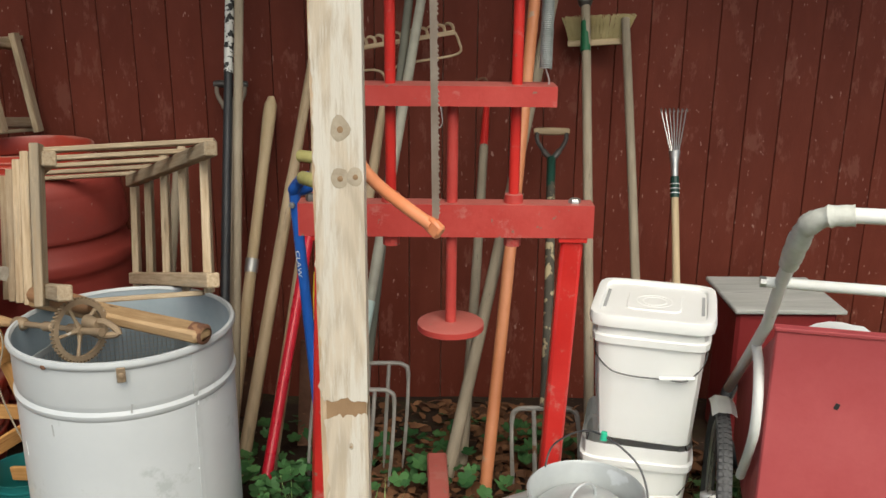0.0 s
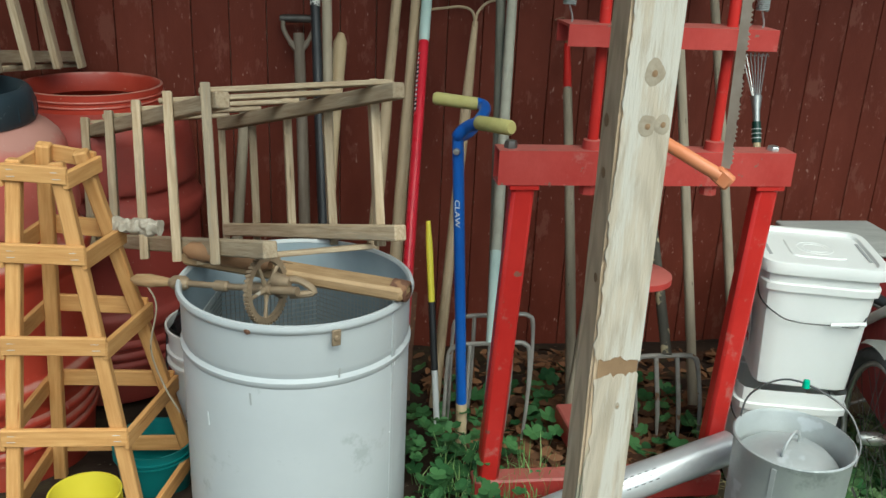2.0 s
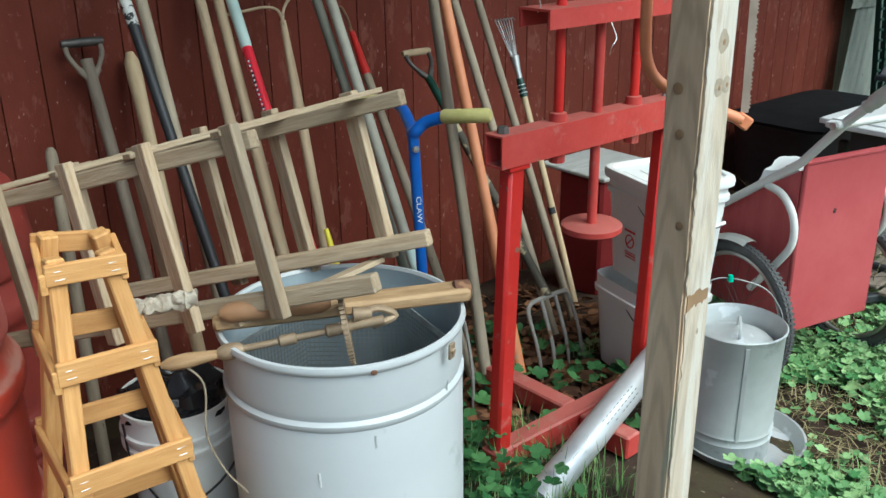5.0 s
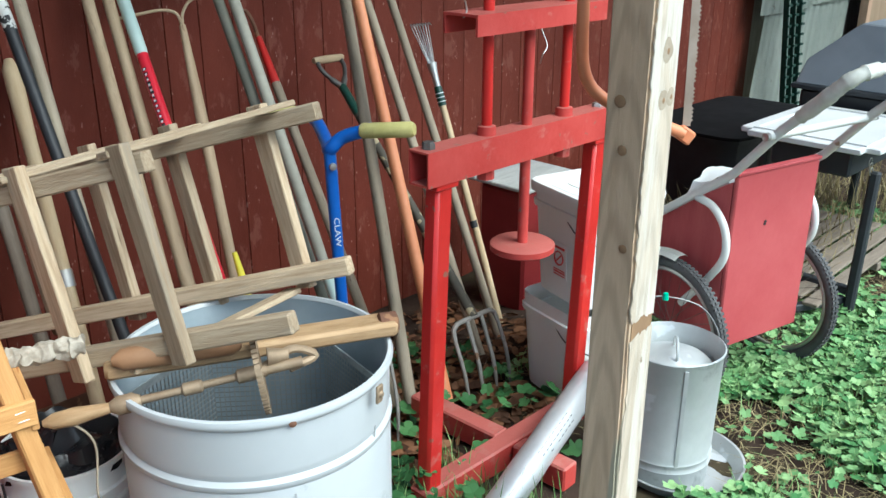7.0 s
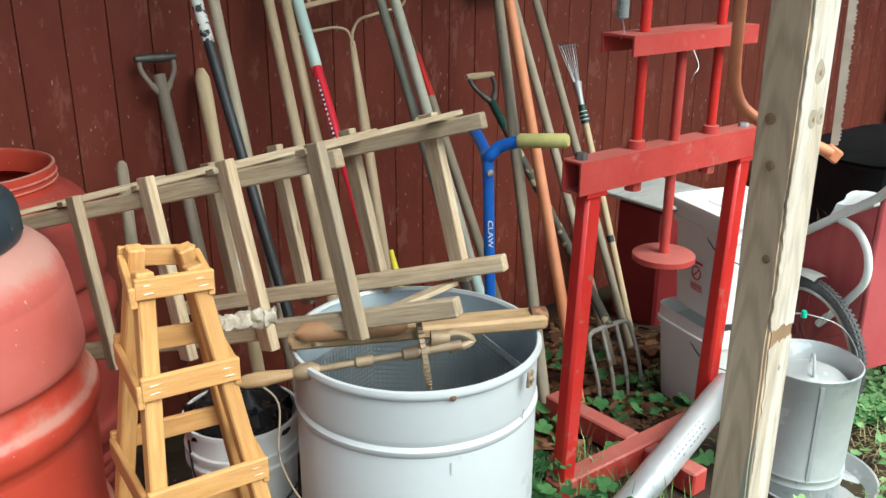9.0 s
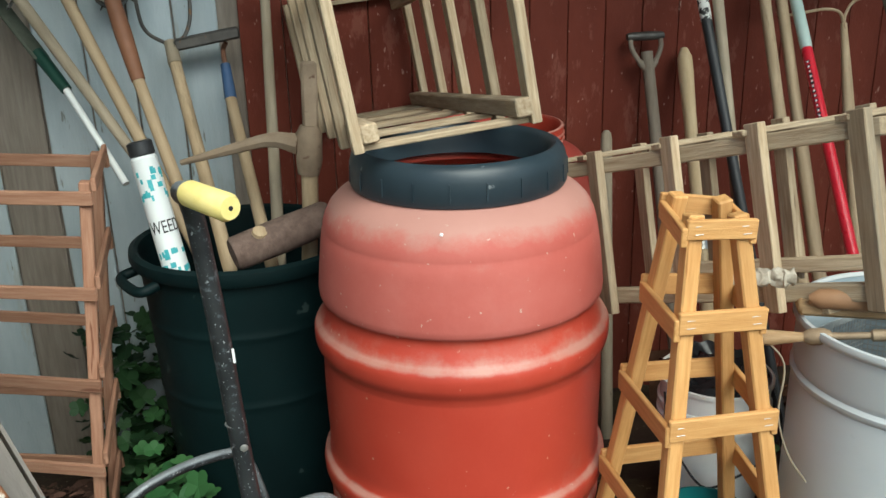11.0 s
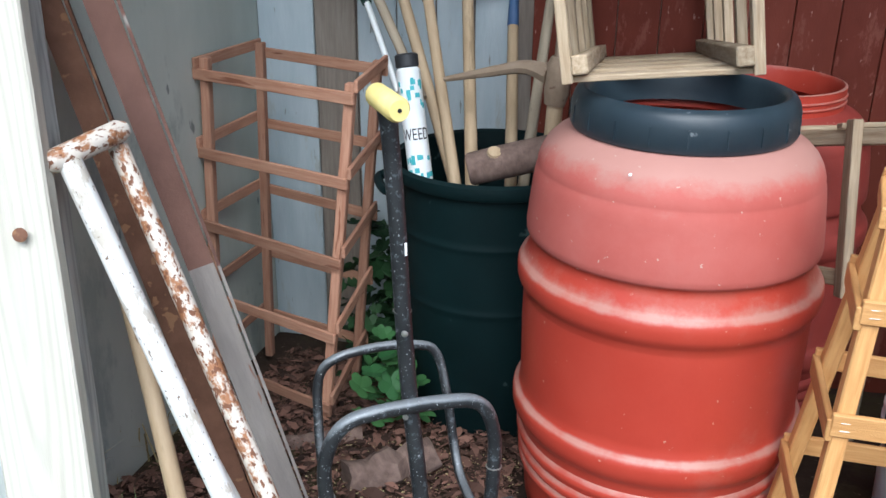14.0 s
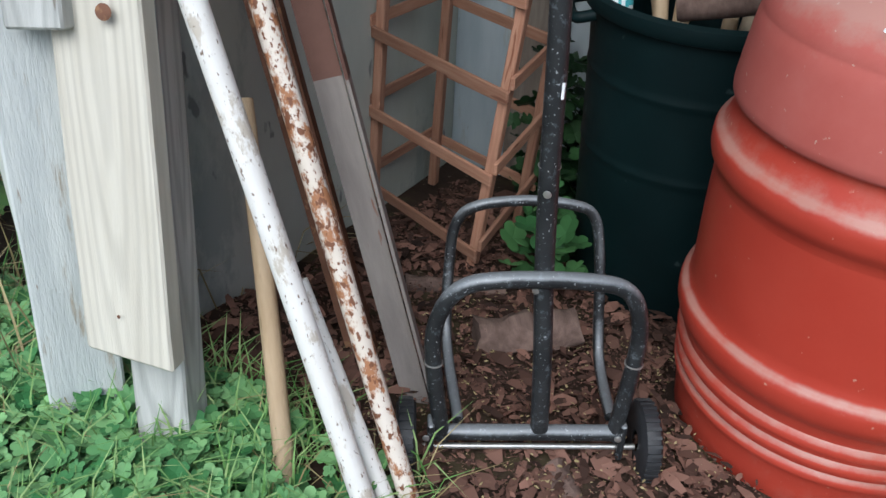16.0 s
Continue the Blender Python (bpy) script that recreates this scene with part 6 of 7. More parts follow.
# ---- lumber and iron leaning at the wall end ----
def plank_thing(name, label, bot, top, w, th, side, material, cat="plank", cut=0.0):
    """A board from bot to top, w wide along side."""
    t = thing(name, bot, label, cat, "leaning lumber")
    bot, top, side = Vector(bot), Vector(top), Vector(side).normalized()
    d = (top - bot).normalized()
    nrm = d.cross(side).normalized()
    bm = beam(B(), bot, top, w, th, nrm)
    bmesh.ops.subdivide_edges(bm, edges=[e for e in bm.edges if e.calc_length() > 0.3], cuts=14)
    for v in bm.verts:
        if (v.co - bot).dot(d) < 0.01:
            v.co += d * cut * (0.5 - (v.co - bot).dot(side) / w)
        v.co += nrm * noise.noise(v.co * 5) * 0.003 + side * noise.noise(v.co * 7 + V(3, 0, 0)) * 0.0025
    part("timber", bm, material, t, "", True, 0.004 if th > 0.02 else 0.002)
    return t, nrm


SD = (0.6, 0.8, 0.0)
plank_thing("chipped_board", "wide board with chipped white paint, leaning at the wall end", (-2.771, 1.668, 0.10), (-2.82, 1.80, 1.40), 0.122, 0.028, SD, M_CHIPPED)
SP = (0.943, 0.333, 0.0)
t, nrm = plank_thing("pale_plank", "thick pale pine plank with a dark knot", (-2.618, 1.660, 0.325), (-2.774, 1.908, 1.40), 0.132, 0.047, SP, M_LUMBER, "plank", 0.034)
o = V(0.32, -0.909, 0.261)
part("knot", lathe(B(), V(-2.668, 1.772, 0.835) + o * 0.0245, [(0.0001, 0.0016), (0.008, 0.0014), (0.0115, 0.0)], 14, o), M_RUST, t, "dark knot")
part("nail", lathe(B(), V(-2.634, 1.672, 0.415) + o * 0.0265, [(0.0001, 0.002), (0.003, 0.0)], 8, o), M_RUST, t)
plank_thing("short_grey_board", "short weathered grey board in front of the pale plank", (-2.744, 1.716, 0.812), (-2.838, 1.864, 1.45), 0.085, 0.038, SP, M_GREYBOARD)
plank_thing("square_timber", "grey square timber standing in the grass", (-2.608, 1.690, 0.08), (-2.79, 1.99, 1.35), 0.088, 0.086, SP, M_GREYBOARD, "timber")


def pipe(name, label, a, b, r, material):
    t = thing(name, a, label, "pipe", "leaning pipes")
    a, b = Vector(a), Vector(b)
    part("pipe_body", tube(B(), [a.lerp(b, k / 12) for k in range(13)], r, 18), material, t)
    return t


pipe("white_pipe", "steel pipe with flaking white paint", (-2.232, 1.745, 0.0), (-2.629, 1.856, 0.928), 0.0195, M_PIPEWHITE)
pipe("flaked_pipe", "short steel pipe with rough flaking cream paint", (-2.216, 1.786, -0.005), (-2.462, 1.866, 0.41), 0.0155, M_PIPEWHITE)
t = pipe("rusty_pipe", "steel pipe with rust breaking through cream paint", (-2.205, 1.822, -0.01), (-2.619, 1.981, 0.920), 0.0175, M_PIPERUST)
part("end_cap", tube(B(), [(-2.652, 1.826, 0.932), (-2.647, 1.838, 0.933), (-2.612, 1.978, 0.948), (-2.608, 1.992, 0.949)], [0.014, 0.020, 0.020, 0.014], 14), M_PIPERUST, t, "rusted cross pipe")
for a, b, m, lo in (((-2.345, 2.085, -0.03), (-2.822, 2.10, 1.60), M_RUSTBAR, 0.42), ((-2.50, 2.14, -0.05), (-2.945, 2.13, 1.62), M_RUST, 0.0)):
    t = thing("angle_iron", a, "long rusty angle iron leaning on the side wall", "iron bar", "leaning iron")
    a, b = Vector(a), Vector(b)
    c = a.lerp(b, lo)
    if lo:
        part("worn_flange", beam(B(), a, c, 0.050, 0.006, (0.5, -0.85, 0.1)), M_WORNIRON, t, "grey worn lower end", False)
        part("worn_flange", beam(B(), a + V(0.024, 0.024, 0), c + V(0.024, 0.024, 0), 0.006, 0.052, (0.5, -0.85, 0.1)), M_WORNIRON, t, "", False)
    part("flange", beam(B(), c, b, 0.050, 0.006, (0.5, -0.85, 0.1)), m, t, "", False)
    part("flange", beam(B(), c + V(0.024, 0.024, 0), b + V(0.024, 0.024, 0), 0.006, 0.052, (0.5, -0.85, 0.1)), m, t, "", False)
t = thing("broken_handle", (-2.4, 1.72, 0.07), "weathered round stick leaning among the pipes", "stick")
shaft(t, (-2.405, 1.725, 0.03), (-2.66, 2.01, 0.62), 0.0175, 0.0165, M_HANDLE)
for a, b, r in (((-2.36, 2.36, -0.02), (-2.17, 2.50, -0.01), 0.055), ((-2.06, 2.06, 0.0), (-1.96, 1.97, 0.0), 0.035), ((-2.62, 2.50, -0.05), (-2.40, 2.62, -0.06), 0.03)):
    t = thing("rotten_log", a, "flat piece of rotting brown log", "log", "rotten wood")
    bm = tube(B(), [Vector(a).lerp(Vector(b), k / 8) for k in range(9)], [r * (0.8 + 0.25 * noise.noise(V(k * 1.1, r * 40, 0))) for k in range(9)], 14)
    for v in bm.verts:
        v.co += V(noise.noise(v.co * 30), noise.noise(v.co * 30 + V(4, 0, 0)), noise.noise(v.co * 30 + V(0, 4, 0))) * r * 0.35
    part("bark", bm, M_BARK, t)


# ---- garden cart ----
def cart():
    t = thing("garden_cart", (0.742, 1.895, 0), "red plywood garden cart with white tube frame", "cart")
    x0, x1, yf = 0.742, 1.112, 1.895
    part("front_panel", box(B(), (x0, yf, 0.135), (x1, yf + 0.016, 0.690)), M_CARTBOX, t, "", False, 0.004)
    part("panel_cap", box(B(), (x0 - 0.004, yf - 0.004, 0.6902), (x1 + 0.004, yf + 0.022, 0.700)), M_CARTBOX, t, "", False, 0.002)
    for x in (x0, x1 - 0.014):
        bm = B()
        pts = [(yf + 0.017, 0.135), (2.42, 0.155), (2.46, 0.33), (yf + 0.017, 0.67)]
        a = [bm.verts.new((x, y, z)) for y, z in pts]
        b = [bm.verts.new((x + 0.014, y, z)) for y, z in pts]
        bm.faces.new(a[::-1])
        bm.faces.new(b)
        for i in range(4):
            bm.faces.new((a[i], a[(i + 1) % 4], b[(i + 1) % 4], b[i]))
        part("side_panel", bm, M_CARTBOX, t, "", False)
    part("floor_panel", beam(B(), (0.927, yf + 0.02, 0.148), (0.927, 2.42, 0.165), x1 - x0 - 0.03, 0.012), M_CARTBOX, t, "", False)
    part("back_panel", beam(B(), (0.927, 2.43, 0.14), (0.927, 2.46, 0.33), x1 - x0 - 0.03, 0.012, (0, 1, 0)), M_CARTBOX, t, "", False)
    part("panel_mark", beam(B(), (0.885, yf - 0.0005, 0.518), (0.89, yf - 0.0005, 0.532), 0.010, 0.002, (0, -1, 0)), M_INK, t, "dark scuff", False)
    r = 0.0135
    xl, xr = x0 - 0.02, x1 + 0.02
    for x, s in ((xl, 1), (xr, -1)):
        part("frame_tube", tube(B(), [(x, 2.5, 0.27), (x, 2.1, 0.555), (x, 1.90, 0.70), (x, 1.76, 0.855)], r, 12), M_CARTFRAME, t)
        part("stay_tube", tube(B(), curve([(x, 2.02, 0.60), (x, 1.955, 0.585), (x, 1.905, 0.53), (x, 1.895, 0.45), (x, 1.94, 0.37), (x, 2.04, 0.245)], 6), 0.012, 12), M_CARTFRAME, t)
        hub = V(x - 0.055 * s, 2.04, 0.172)
        w = part("wheel", ring_bar(B(), hub, 0.220, 0.018, (1, 0, 0), 56, 12), M_RUBBER, t, "grey pneumatic tyre")
        part("rim", ring_bar(B(), hub, 0.196, 0.008, (1, 0, 0), 48, 8), M_STEEL, w, "dull steel rim")
        part("hub", lathe(B(), hub, [(0.0001, -0.035), (0.012, -0.035), (0.018, -0.02), (0.018, 0.02), (0.012, 0.035), (0.0001, 0.035)], 14, V(1, 0, 0)), M_STEEL, w)
        bm = B()
        for k in range(28):
            a = 2 * math.pi * k / 28
            b2 = a + (0.35 if k % 2 else -0.35)
            tube(bm, [hub + V(0.02 * (1 if k % 4 < 2 else -1), math.cos(b2) * 0.017, math.sin(b2) * 0.017), hub + V(0, math.cos(a) * 0.193, math.sin(a) * 0.193)], 0.0009, 4, False)
        part("spokes", bm, M_DARKSTEEL, w, "thin wire spokes", False)
        bm = B()
        for k in range(90):
            a = 2 * math.pi * k / 90
            n = V(0, math.cos(a), math.sin(a))
            for dx in (-0.011, 0.0, 0.011):
                c = hub + n * (0.2380 - abs(dx) * 0.25) + V(dx, 0, 0)
                beam(bm, c - V(0.004, 0, 0), c + V(0.004, 0, 0), 0.009, 0.004, n)
        part("tread", bm, M_RUBBER, w, "", False)
    pts = [(xl, 1.76, 0.855), (xl, 1.71, 0.900), (xl, 1.645, 0.960), (xl + 0.006, 1.60, 1.006), (xl + 0.030, 1.575, 1.030), (xl + 0.075, 1.565, 1.038), (xr - 0.075, 1.565, 1.038), (xr - 0.030, 1.575, 1.030), (xr - 0.006, 1.60, 1.006), (xr, 1.645, 0.960), (xr, 1.71, 0.900), (xr, 1.76, 0.855)]
    part("handle_tube", tube(B(), curve(pts, 6), 0.014, 12), M_CARTFRAME, t)
    for q in (pts[:6], pts[::-1][:6]):
        c = curve(q[1:], 7)
        bm = tube(B(), c, [0.0195 + 0.0045 * noise.noise(V(k * 1.7, q[0][0] * 5, 0)) for k in range(len(c))], 14)
        part("taped_grip", bm, M_TAPE, t, "grip wrapped in dirty silver tape")
    part("cross_tube", tube(B(), [(xl - 0.03, 1.778, 0.838), (xr + 0.03, 1.778, 0.838)], 0.0115, 12), M_CARTFRAME, t)
    for x in (xl - 0.035, xr + 0.035):
        part("wing_nut", lathe(B(), (x, 1.778, 0.838), [(0.0001, -0.008), (0.012, -0.006), (0.012, 0.006), (0.0001, 0.008)], 8, V(1, 0, 0)), M_STEEL, t)
    bm = B()
    n = 14
    for k in range(n + 1):
        a = math.radians(60 + 38 * k / n)
        for dx in (-0.03, -0.015, 0.015, 0.03):
            rr = 0.258 - 0.012 * (abs(dx) > 0.02)
            bm.verts.new((0.667 + dx, 2.04 + math.cos(a) * rr, 0.172 + math.sin(a) * rr))
    bm.verts.ensure_lookup_table()
    for k in range(n):
        for j in range(3):
            i = k * 4 + j
            bm.faces.new([bm.verts[q] for q in (i, i + 1, i + 5, i + 4)])
    bmesh.ops.solidify(bm, geom=bm.faces[:], thickness=0.002)
    part("mudguard", bm, M_CARTFRAME, t, "pale grey mudguard")
    t.rotation_euler = (0, 0, radians(-13))
    d = thing("paper_sack", (0.95, 2.06, 0.45), "white paper sack lying in the cart", "sack")
    bm = box(B(), (0.84, 1.98, 0.42), (1.04, 2.10, 0.63))
    bmesh.ops.subdivide_edges(bm, edges=bm.edges[:], cuts=6, use_grid_fill=True)
    for v in bm.verts:
        v.co += V(noise.noise(v.co * 11), noise.noise(v.co * 11 + V(3, 0, 0)), noise.noise(v.co * 9 + V(0, 5, 0)) * 1.4) * 0.025
    part("paper", bm, M_LABEL, d)


cart()


# ---- grill with side table, pallet and sheets beyond the cart ----
def grill():
    t = thing("barbecue_grill", (2.4, 2.1, 0), "grey and black barbecue grill with folded lid", "grill")
    x0, x1, y0, y1 = 2.22, 3.1, 1.82, 2.40
    bm = B()
    prof = [(0.0, 0.70), (0.02, 0.80), (0.06, 0.835), (0.22, 0.955), (0.38, 0.96), (0.52, 0.835), (0.56, 0.80), (0.58, 0.70)]
    a = [bm.verts.new((x0 + max(0.0, (z - 0.70)) * 0.45, y0 + y, z)) for y, z in prof]
    b = [bm.verts.new((x1 - max(0.0, (z - 0.70)) * 0.45, y0 + y, z)) for y, z in prof]
    bm.faces.new(a[::-1])
    bm.faces.new(b)
    for i in range(len(prof)):
        j = (i + 1) % len(prof)
        bm.faces.new((a[i], a[j], b[j], b[i]))
    part("lid", bm, M_GRILL, t, "faded grey lid", False, 0.006)
    part("lid_rim", box(B(), (x0 - 0.012, y0 - 0.012, 0.680), (x1 + 0.012, y1 + 0.012, 0.702)), M_GRILLBODY, t, "", False, 0.004)
    part("firebox", box(B(), (x0 + 0.02, y0 + 0.02, 0.47), (x1 - 0.02, y1 - 0.02, 0.678)), M_GRILLBODY, t, "black firebox", False, 0.01)
    part("lid_handle", tube(B(), [(2.45, 1.79, 0.78), (2.9, 1.79, 0.78)], 0.014, 12), M_GRILLBODY, t)
    # moulded white table
    bm = box(B(), (1.55, 1.80, 0.606), (2.205, 2.32, 0.628))
    bmesh.ops.bevel(bm, geom=[e for e in bm.edges if abs(e.verts[0].co.z - e.verts[1].co.z) > 0.01], offset=0.05, segments=4, affect="EDGES")
    part("side_table", bm, M_TABLEWHITE, t, "white moulded side table", True, 0.004)
    bm = B()
    for lo, hi in (((1.60, 1.85, 0.6282), (2.15, 1.862, 0.634)), ((1.60, 2.258, 0.6282), (2.15, 2.27, 0.634)), ((1.60, 1.862, 0.6282), (1.612, 2.258, 0.634)), ((2.138, 1.862, 0.6282), (2.15, 2.258, 0.634))):
        box(bm, lo, hi)
    part("table_lip", bm, M_TABLEWHITE, t, "", False)
    part("table_bracket", box(B(), (1.62, 1.90, 0.50), (2.22, 2.20, 0.604)), M_GRILLBODY, t, "black underframe", False, 0.008)
    for x, y in ((1.68, 1.84), (1.72, 2.28), (2.98, 1.86), (2.98, 2.34)):
        part("leg", beam(B(), (x, y, -0.04), (x + (0.03 if x < 2 else 0.0), y, 0.52), 0.036, 0.036, (0, 1, 0)), M_GRILLBODY, t, "black moulded leg", False, 0.008)
    part("leg_rail", beam(B(), (1.70, 1.84, 0.05), (1.72, 2.28, 0.05), 0.035, 0.03), M_GRILLBODY, t, "", False, 0.004)
    part("leg_rail", beam(B(), (1.36, 2.02, 0.015), (1.69, 1.87, 0.015), 0.03, 0.03), M_GRILLBODY, t, "", False, 0.004)
    for k in range(3):
        c = V(1.62 + 0.012 * k, 1.835, 0.575 - 0.02 * k)
        part("tool_hook", ring_bar(B(), c, 0.014, 0.002, (0, 1, 0), 14, 5, 0.0, 4.2), M_STEEL, t)
    # slatted shelf board
    s = thing("slatted_pallet", (1.9, 2.1, -0.02), "weathered slatted board lying under the grill", "pallet")
    for k in range(6):
        y = 1.92 + 0.075 * k
        part("slat", beam(B(), (1.50 + 0.03 * k, y, 0.035 + 0.004 * (k % 2)), (2.6, y + 0.02, 0.04), 0.058, 0.014), M_OLDWOOD, s, "", False, 0.003)
    for x in (1.68, 2.15, 2.5):
        part("bearer", beam(B(), (x, 1.90, 0.008), (x, 2.32, 0.008), 0.04, 0.036), M_OLDWOOD, s, "", False, 0.003)


grill()


def sheets():
    # corrugated panels leaning against the wall end
    for n, (xa, xb, lean, z0, z1, y) in enumerate(((3.72, 4.35, 0.22, -0.3, 1.1, 3.36), (3.80, 4.55, 0.16, 0.78, 2.2, 3.33), (4.35, 5.10, 0.16, -0.3, 1.1, 3.36), (4.45, 5.25, 0.10, 0.80, 2.2, 3.33))):
        t = thing("corrugated_panel", (xa, y, z0), "grey-green corrugated panel leaning on the wall", "panel", "corrugated panels")
        bm = B()
        N = 72
        for k in range(N + 1):
            u = k / N
            dy = 0.010 * max(-0.6, min(0.6, 1.6 * math.sin(u * 2 * math.pi * 7)))
            for z in (z0, z1):
                bm.verts.new((xa + (xb - xa) * u + lean * (z - z0) * 0.9, y + dy + 0.02 * z, z))
        bm.verts.ensure_lookup_table()
        for k in range(N):
            i = k * 2
            bm.faces.new([bm.verts[q] for q in (i, i + 2, i + 3, i + 1)])
        bmesh.ops.solidify(bm, geom=bm.faces[:], thickness=0.002)
        part("corrugated_sheet", bm, M_CORR, t)
    for k in range(3):
        x = 4.02 + 0.085 * k
        t = thing("fence_post", (x, 3.18, -0.2), "dark green studded steel fence post", "fence post", "steel fence posts")
        a, b = V(x, 3.17, -0.25), V(x - 0.24 + 0.02 * k, 3.27, 2.0)
        part("web", beam(B(), a, b, 0.036, 0.006, (0.3, -1, 0)), M_TPOST, t, "", False)
        part("rib", beam(B(), a + V(0, 0.016, 0), b + V(0, 0.016, 0), 0.006, 0.03, (0.3, -1, 0)), M_TPOST, t, "", False)
        for j in range(34):
            c = a.lerp(b, 0.04 + j * 0.028) + V(0.0, -0.008, 0)
            part("stud", beam(B(), c - V(0.021, 0, 0), c + V(0.021, 0, 0), 0.014, 0.014), M_TPOST, t, "", False)
    t = thing("plywood_sheet", (5.6, 3.3, -0.3), "stained brown plywood sheet on edge", "plywood")
    part("sheet", box(B(), (5.35, 3.25, -0.3), (7.4, 3.27, 2.1)), M_PLY, t, "", False, 0.003)
    part("edge_strip", box(B(), (5.28, 3.24, -0.3), (5.347, 3.30, 2.1)), mat("pinkish_lumber", (0.40, 0.25, 0.16), (0.5, 0.34, 0.23), 0.8, 0, 4, 8, 0.3, 40, stretch=(9, 9, 0.9)), t, "pinkish lumber edge", False, 0.003)
    t = thing("black_tote", (3.0, 3.0, -0.2), "large black plastic tote behind the cart", "tote")
    bm = B()
    lathe(bm, (0, 0, 0), [(0.0001, -0.2), (0.30, -0.2), (0.34, 0.30), (0.37, 0.305), (0.375, 0.34), (0.35, 0.345), (0.33, 0.30), (0.29, -0.1)], 48, None, 6.0)
    for v in bm.verts:
        v.co = V(2.95 + v.co.x * 1.35, 3.02 + v.co.y * 0.8, v.co.z)
    part("tote_body", bm, M_BLACK, t)
    # added black sheet over the open tote, painting the shade inside it
    bm = lathe(B(), (0, 0, 0), [(0.378, 0.33), (0.382, 0.347), (0.37, 0.350), (0.32, 0.352), (0.30, 0.353), (0.0001, 0.354)], 48, None, 6.0)
    for v in bm.verts:
        v.co = V(2.95 + v.co.x * 1.35, 3.02 + v.co.y * 0.8, v.co.z)
    part("lid", bm, mat("tote_inside_shade", (0.008, 0.008, 0.009), (0.014, 0.014, 0.015), 0.95, 0, 5, 4, 0.1, 40, spec=0.1), t)
    t = thing("red_toolbox", (1.2, 2.95, -0.15), "dark red box with a grey board on top", "box")
    part("box_body", box(B(), (1.0, 2.88, -0.16), (1.34, 3.12, 0.36)), mat("dark_red_box", (0.17, 0.016, 0.018), (0.22, 0.025, 0.026), 0.4, 0, 5, 6, 0.15), t, "", False, 0.012)
    part("grey_board", box(B(), (0.985, 2.86, 0.364), (1.36, 3.22, 0.380)), M_GREYBOARD, t, "grey board", False, 0.004)
    t = thing("spare_wheel", (1.02, 2.78, 0.1), "dark bicycle wheel leaning on the box", "wheel")
    part("tyre", ring_bar(B(), (1.10, 2.74, 0.06), 0.20, 0.02, (0.35, -1, 0.2), 44, 10), M_BLACK, t)
    part("rim", ring_bar(B(), (1.10, 2.74, 0.06), 0.178, 0.008, (0.35, -1, 0.2), 44, 8), M_DARKSTEEL, t)


sheets()


# ---- plants and litter ----
def scatter(name, label, material, spots, make, category="plants"):
    bm_v, bm_f = [], []
    for s in spots:
        vs, fs = make(*s)
        o = len(bm_v)
        bm_v += vs
        bm_f += [tuple(i + o for i in f) for f in fs]
    me = bpy.data.meshes.new(name)
    me.from_pydata([tuple(v) for v in bm_v], [], bm_f)
    me.materials.append(material)
    return tagged(new(name, me), label, category, kind="stuff")


R0 = random.Random(21)


def lobed(c, size, tilt, turn, lobes=5):
    """A lobed leaf with a dished blade."""
    m = Matrix.Rotation(turn, 3, "Z") @ Matrix.Rotation(tilt, 3, "X")
    vs = [Vector(c)]
    n = lobes * 4
    for k in range(n):
        a = 2 * math.pi * k / n
        r = size * (0.74 + 0.26 * abs(math.cos(a * lobes / 2)) ** 0.7)
        if k == n // 4 * 3:
            r *= 0.45
        vs.append(Vector(c) + m @ V(r * math.cos(a), r * math.sin(a), size * 0.22 * (r / size) ** 2))
    return vs, [(0, 1 + k, 1 + (k + 1) % n) for k in range(n)]


def blade(c, h, lean, turn, w=0.003):
    d = V(math.cos(turn), math.sin(turn), 0)
    s = V(-d.y, d.x, 0) * w
    c = Vector(c)
    p1, p2 = c + d * lean * 0.3 + V(0, 0, h * 0.55), c + d * lean + V(0, 0, h * (1 - 0.35 * min(1, lean / max(h, 0.01))))
    return [c - s, c + s, p1 + s * 0.8, p1 - s * 0.8, p2], [(0, 1, 2, 3), (3, 2, 4)]


def chip(c, size, tilt, turn):
    m = Matrix.Rotation(turn, 3, "Z") @ Matrix.Rotation(tilt, 3, "X")
    l, w = size, size * R0.uniform(0.25, 0.6)
    return [Vector(c) + m @ V(*q) for q in ((-l, -w * 0.6, 0), (0, -w, size * 0.12), (l, -w * 0.3, 0), (l * 0.9, w * 0.5, 0), (0, w, size * 0.15), (-l * 0.9, w * 0.5, 0.0))], [(0, 1, 4, 5), (1, 2, 3, 4)]


def put(x, y, dz=0.0):
    return V(x, y, G(x, y) + dz + noise.fractal(V(x * 1.7, y * 1.7, 0), 1.0, 2.0, 4) * 0.018)


def inside(x, y):
    """Places taken by things that stand on the ground."""
    if math.hypot(x - BX, y - BY) < 0.30 or math.hypot(x + 1.648, y - 2.505) < 0.30 or math.hypot(x + 1.43, y - 3.08) < 0.28 or math.hypot(x - GX, y - GY) < 0.24:
        return True
    if abs(x - 0.545) < 0.15 and abs(y - 2.265) < 0.15:
        return True
    return math.hypot(x - 0.372, y - 1.798) < 0.18 or math.hypot(x + 1.0, y - 2.505) < 0.14 or math.hypot(x + 0.182, y - 1.667) < 0.06


def region(n, x0, x1, y0, y1, keep):
    out = []
    while len(out) < n:
        x, y = R0.uniform(x0, x1), R0.uniform(y0, y1)
        if not inside(x, y) and R0.random() < keep(x, y):
            out.append((x, y))
    return out


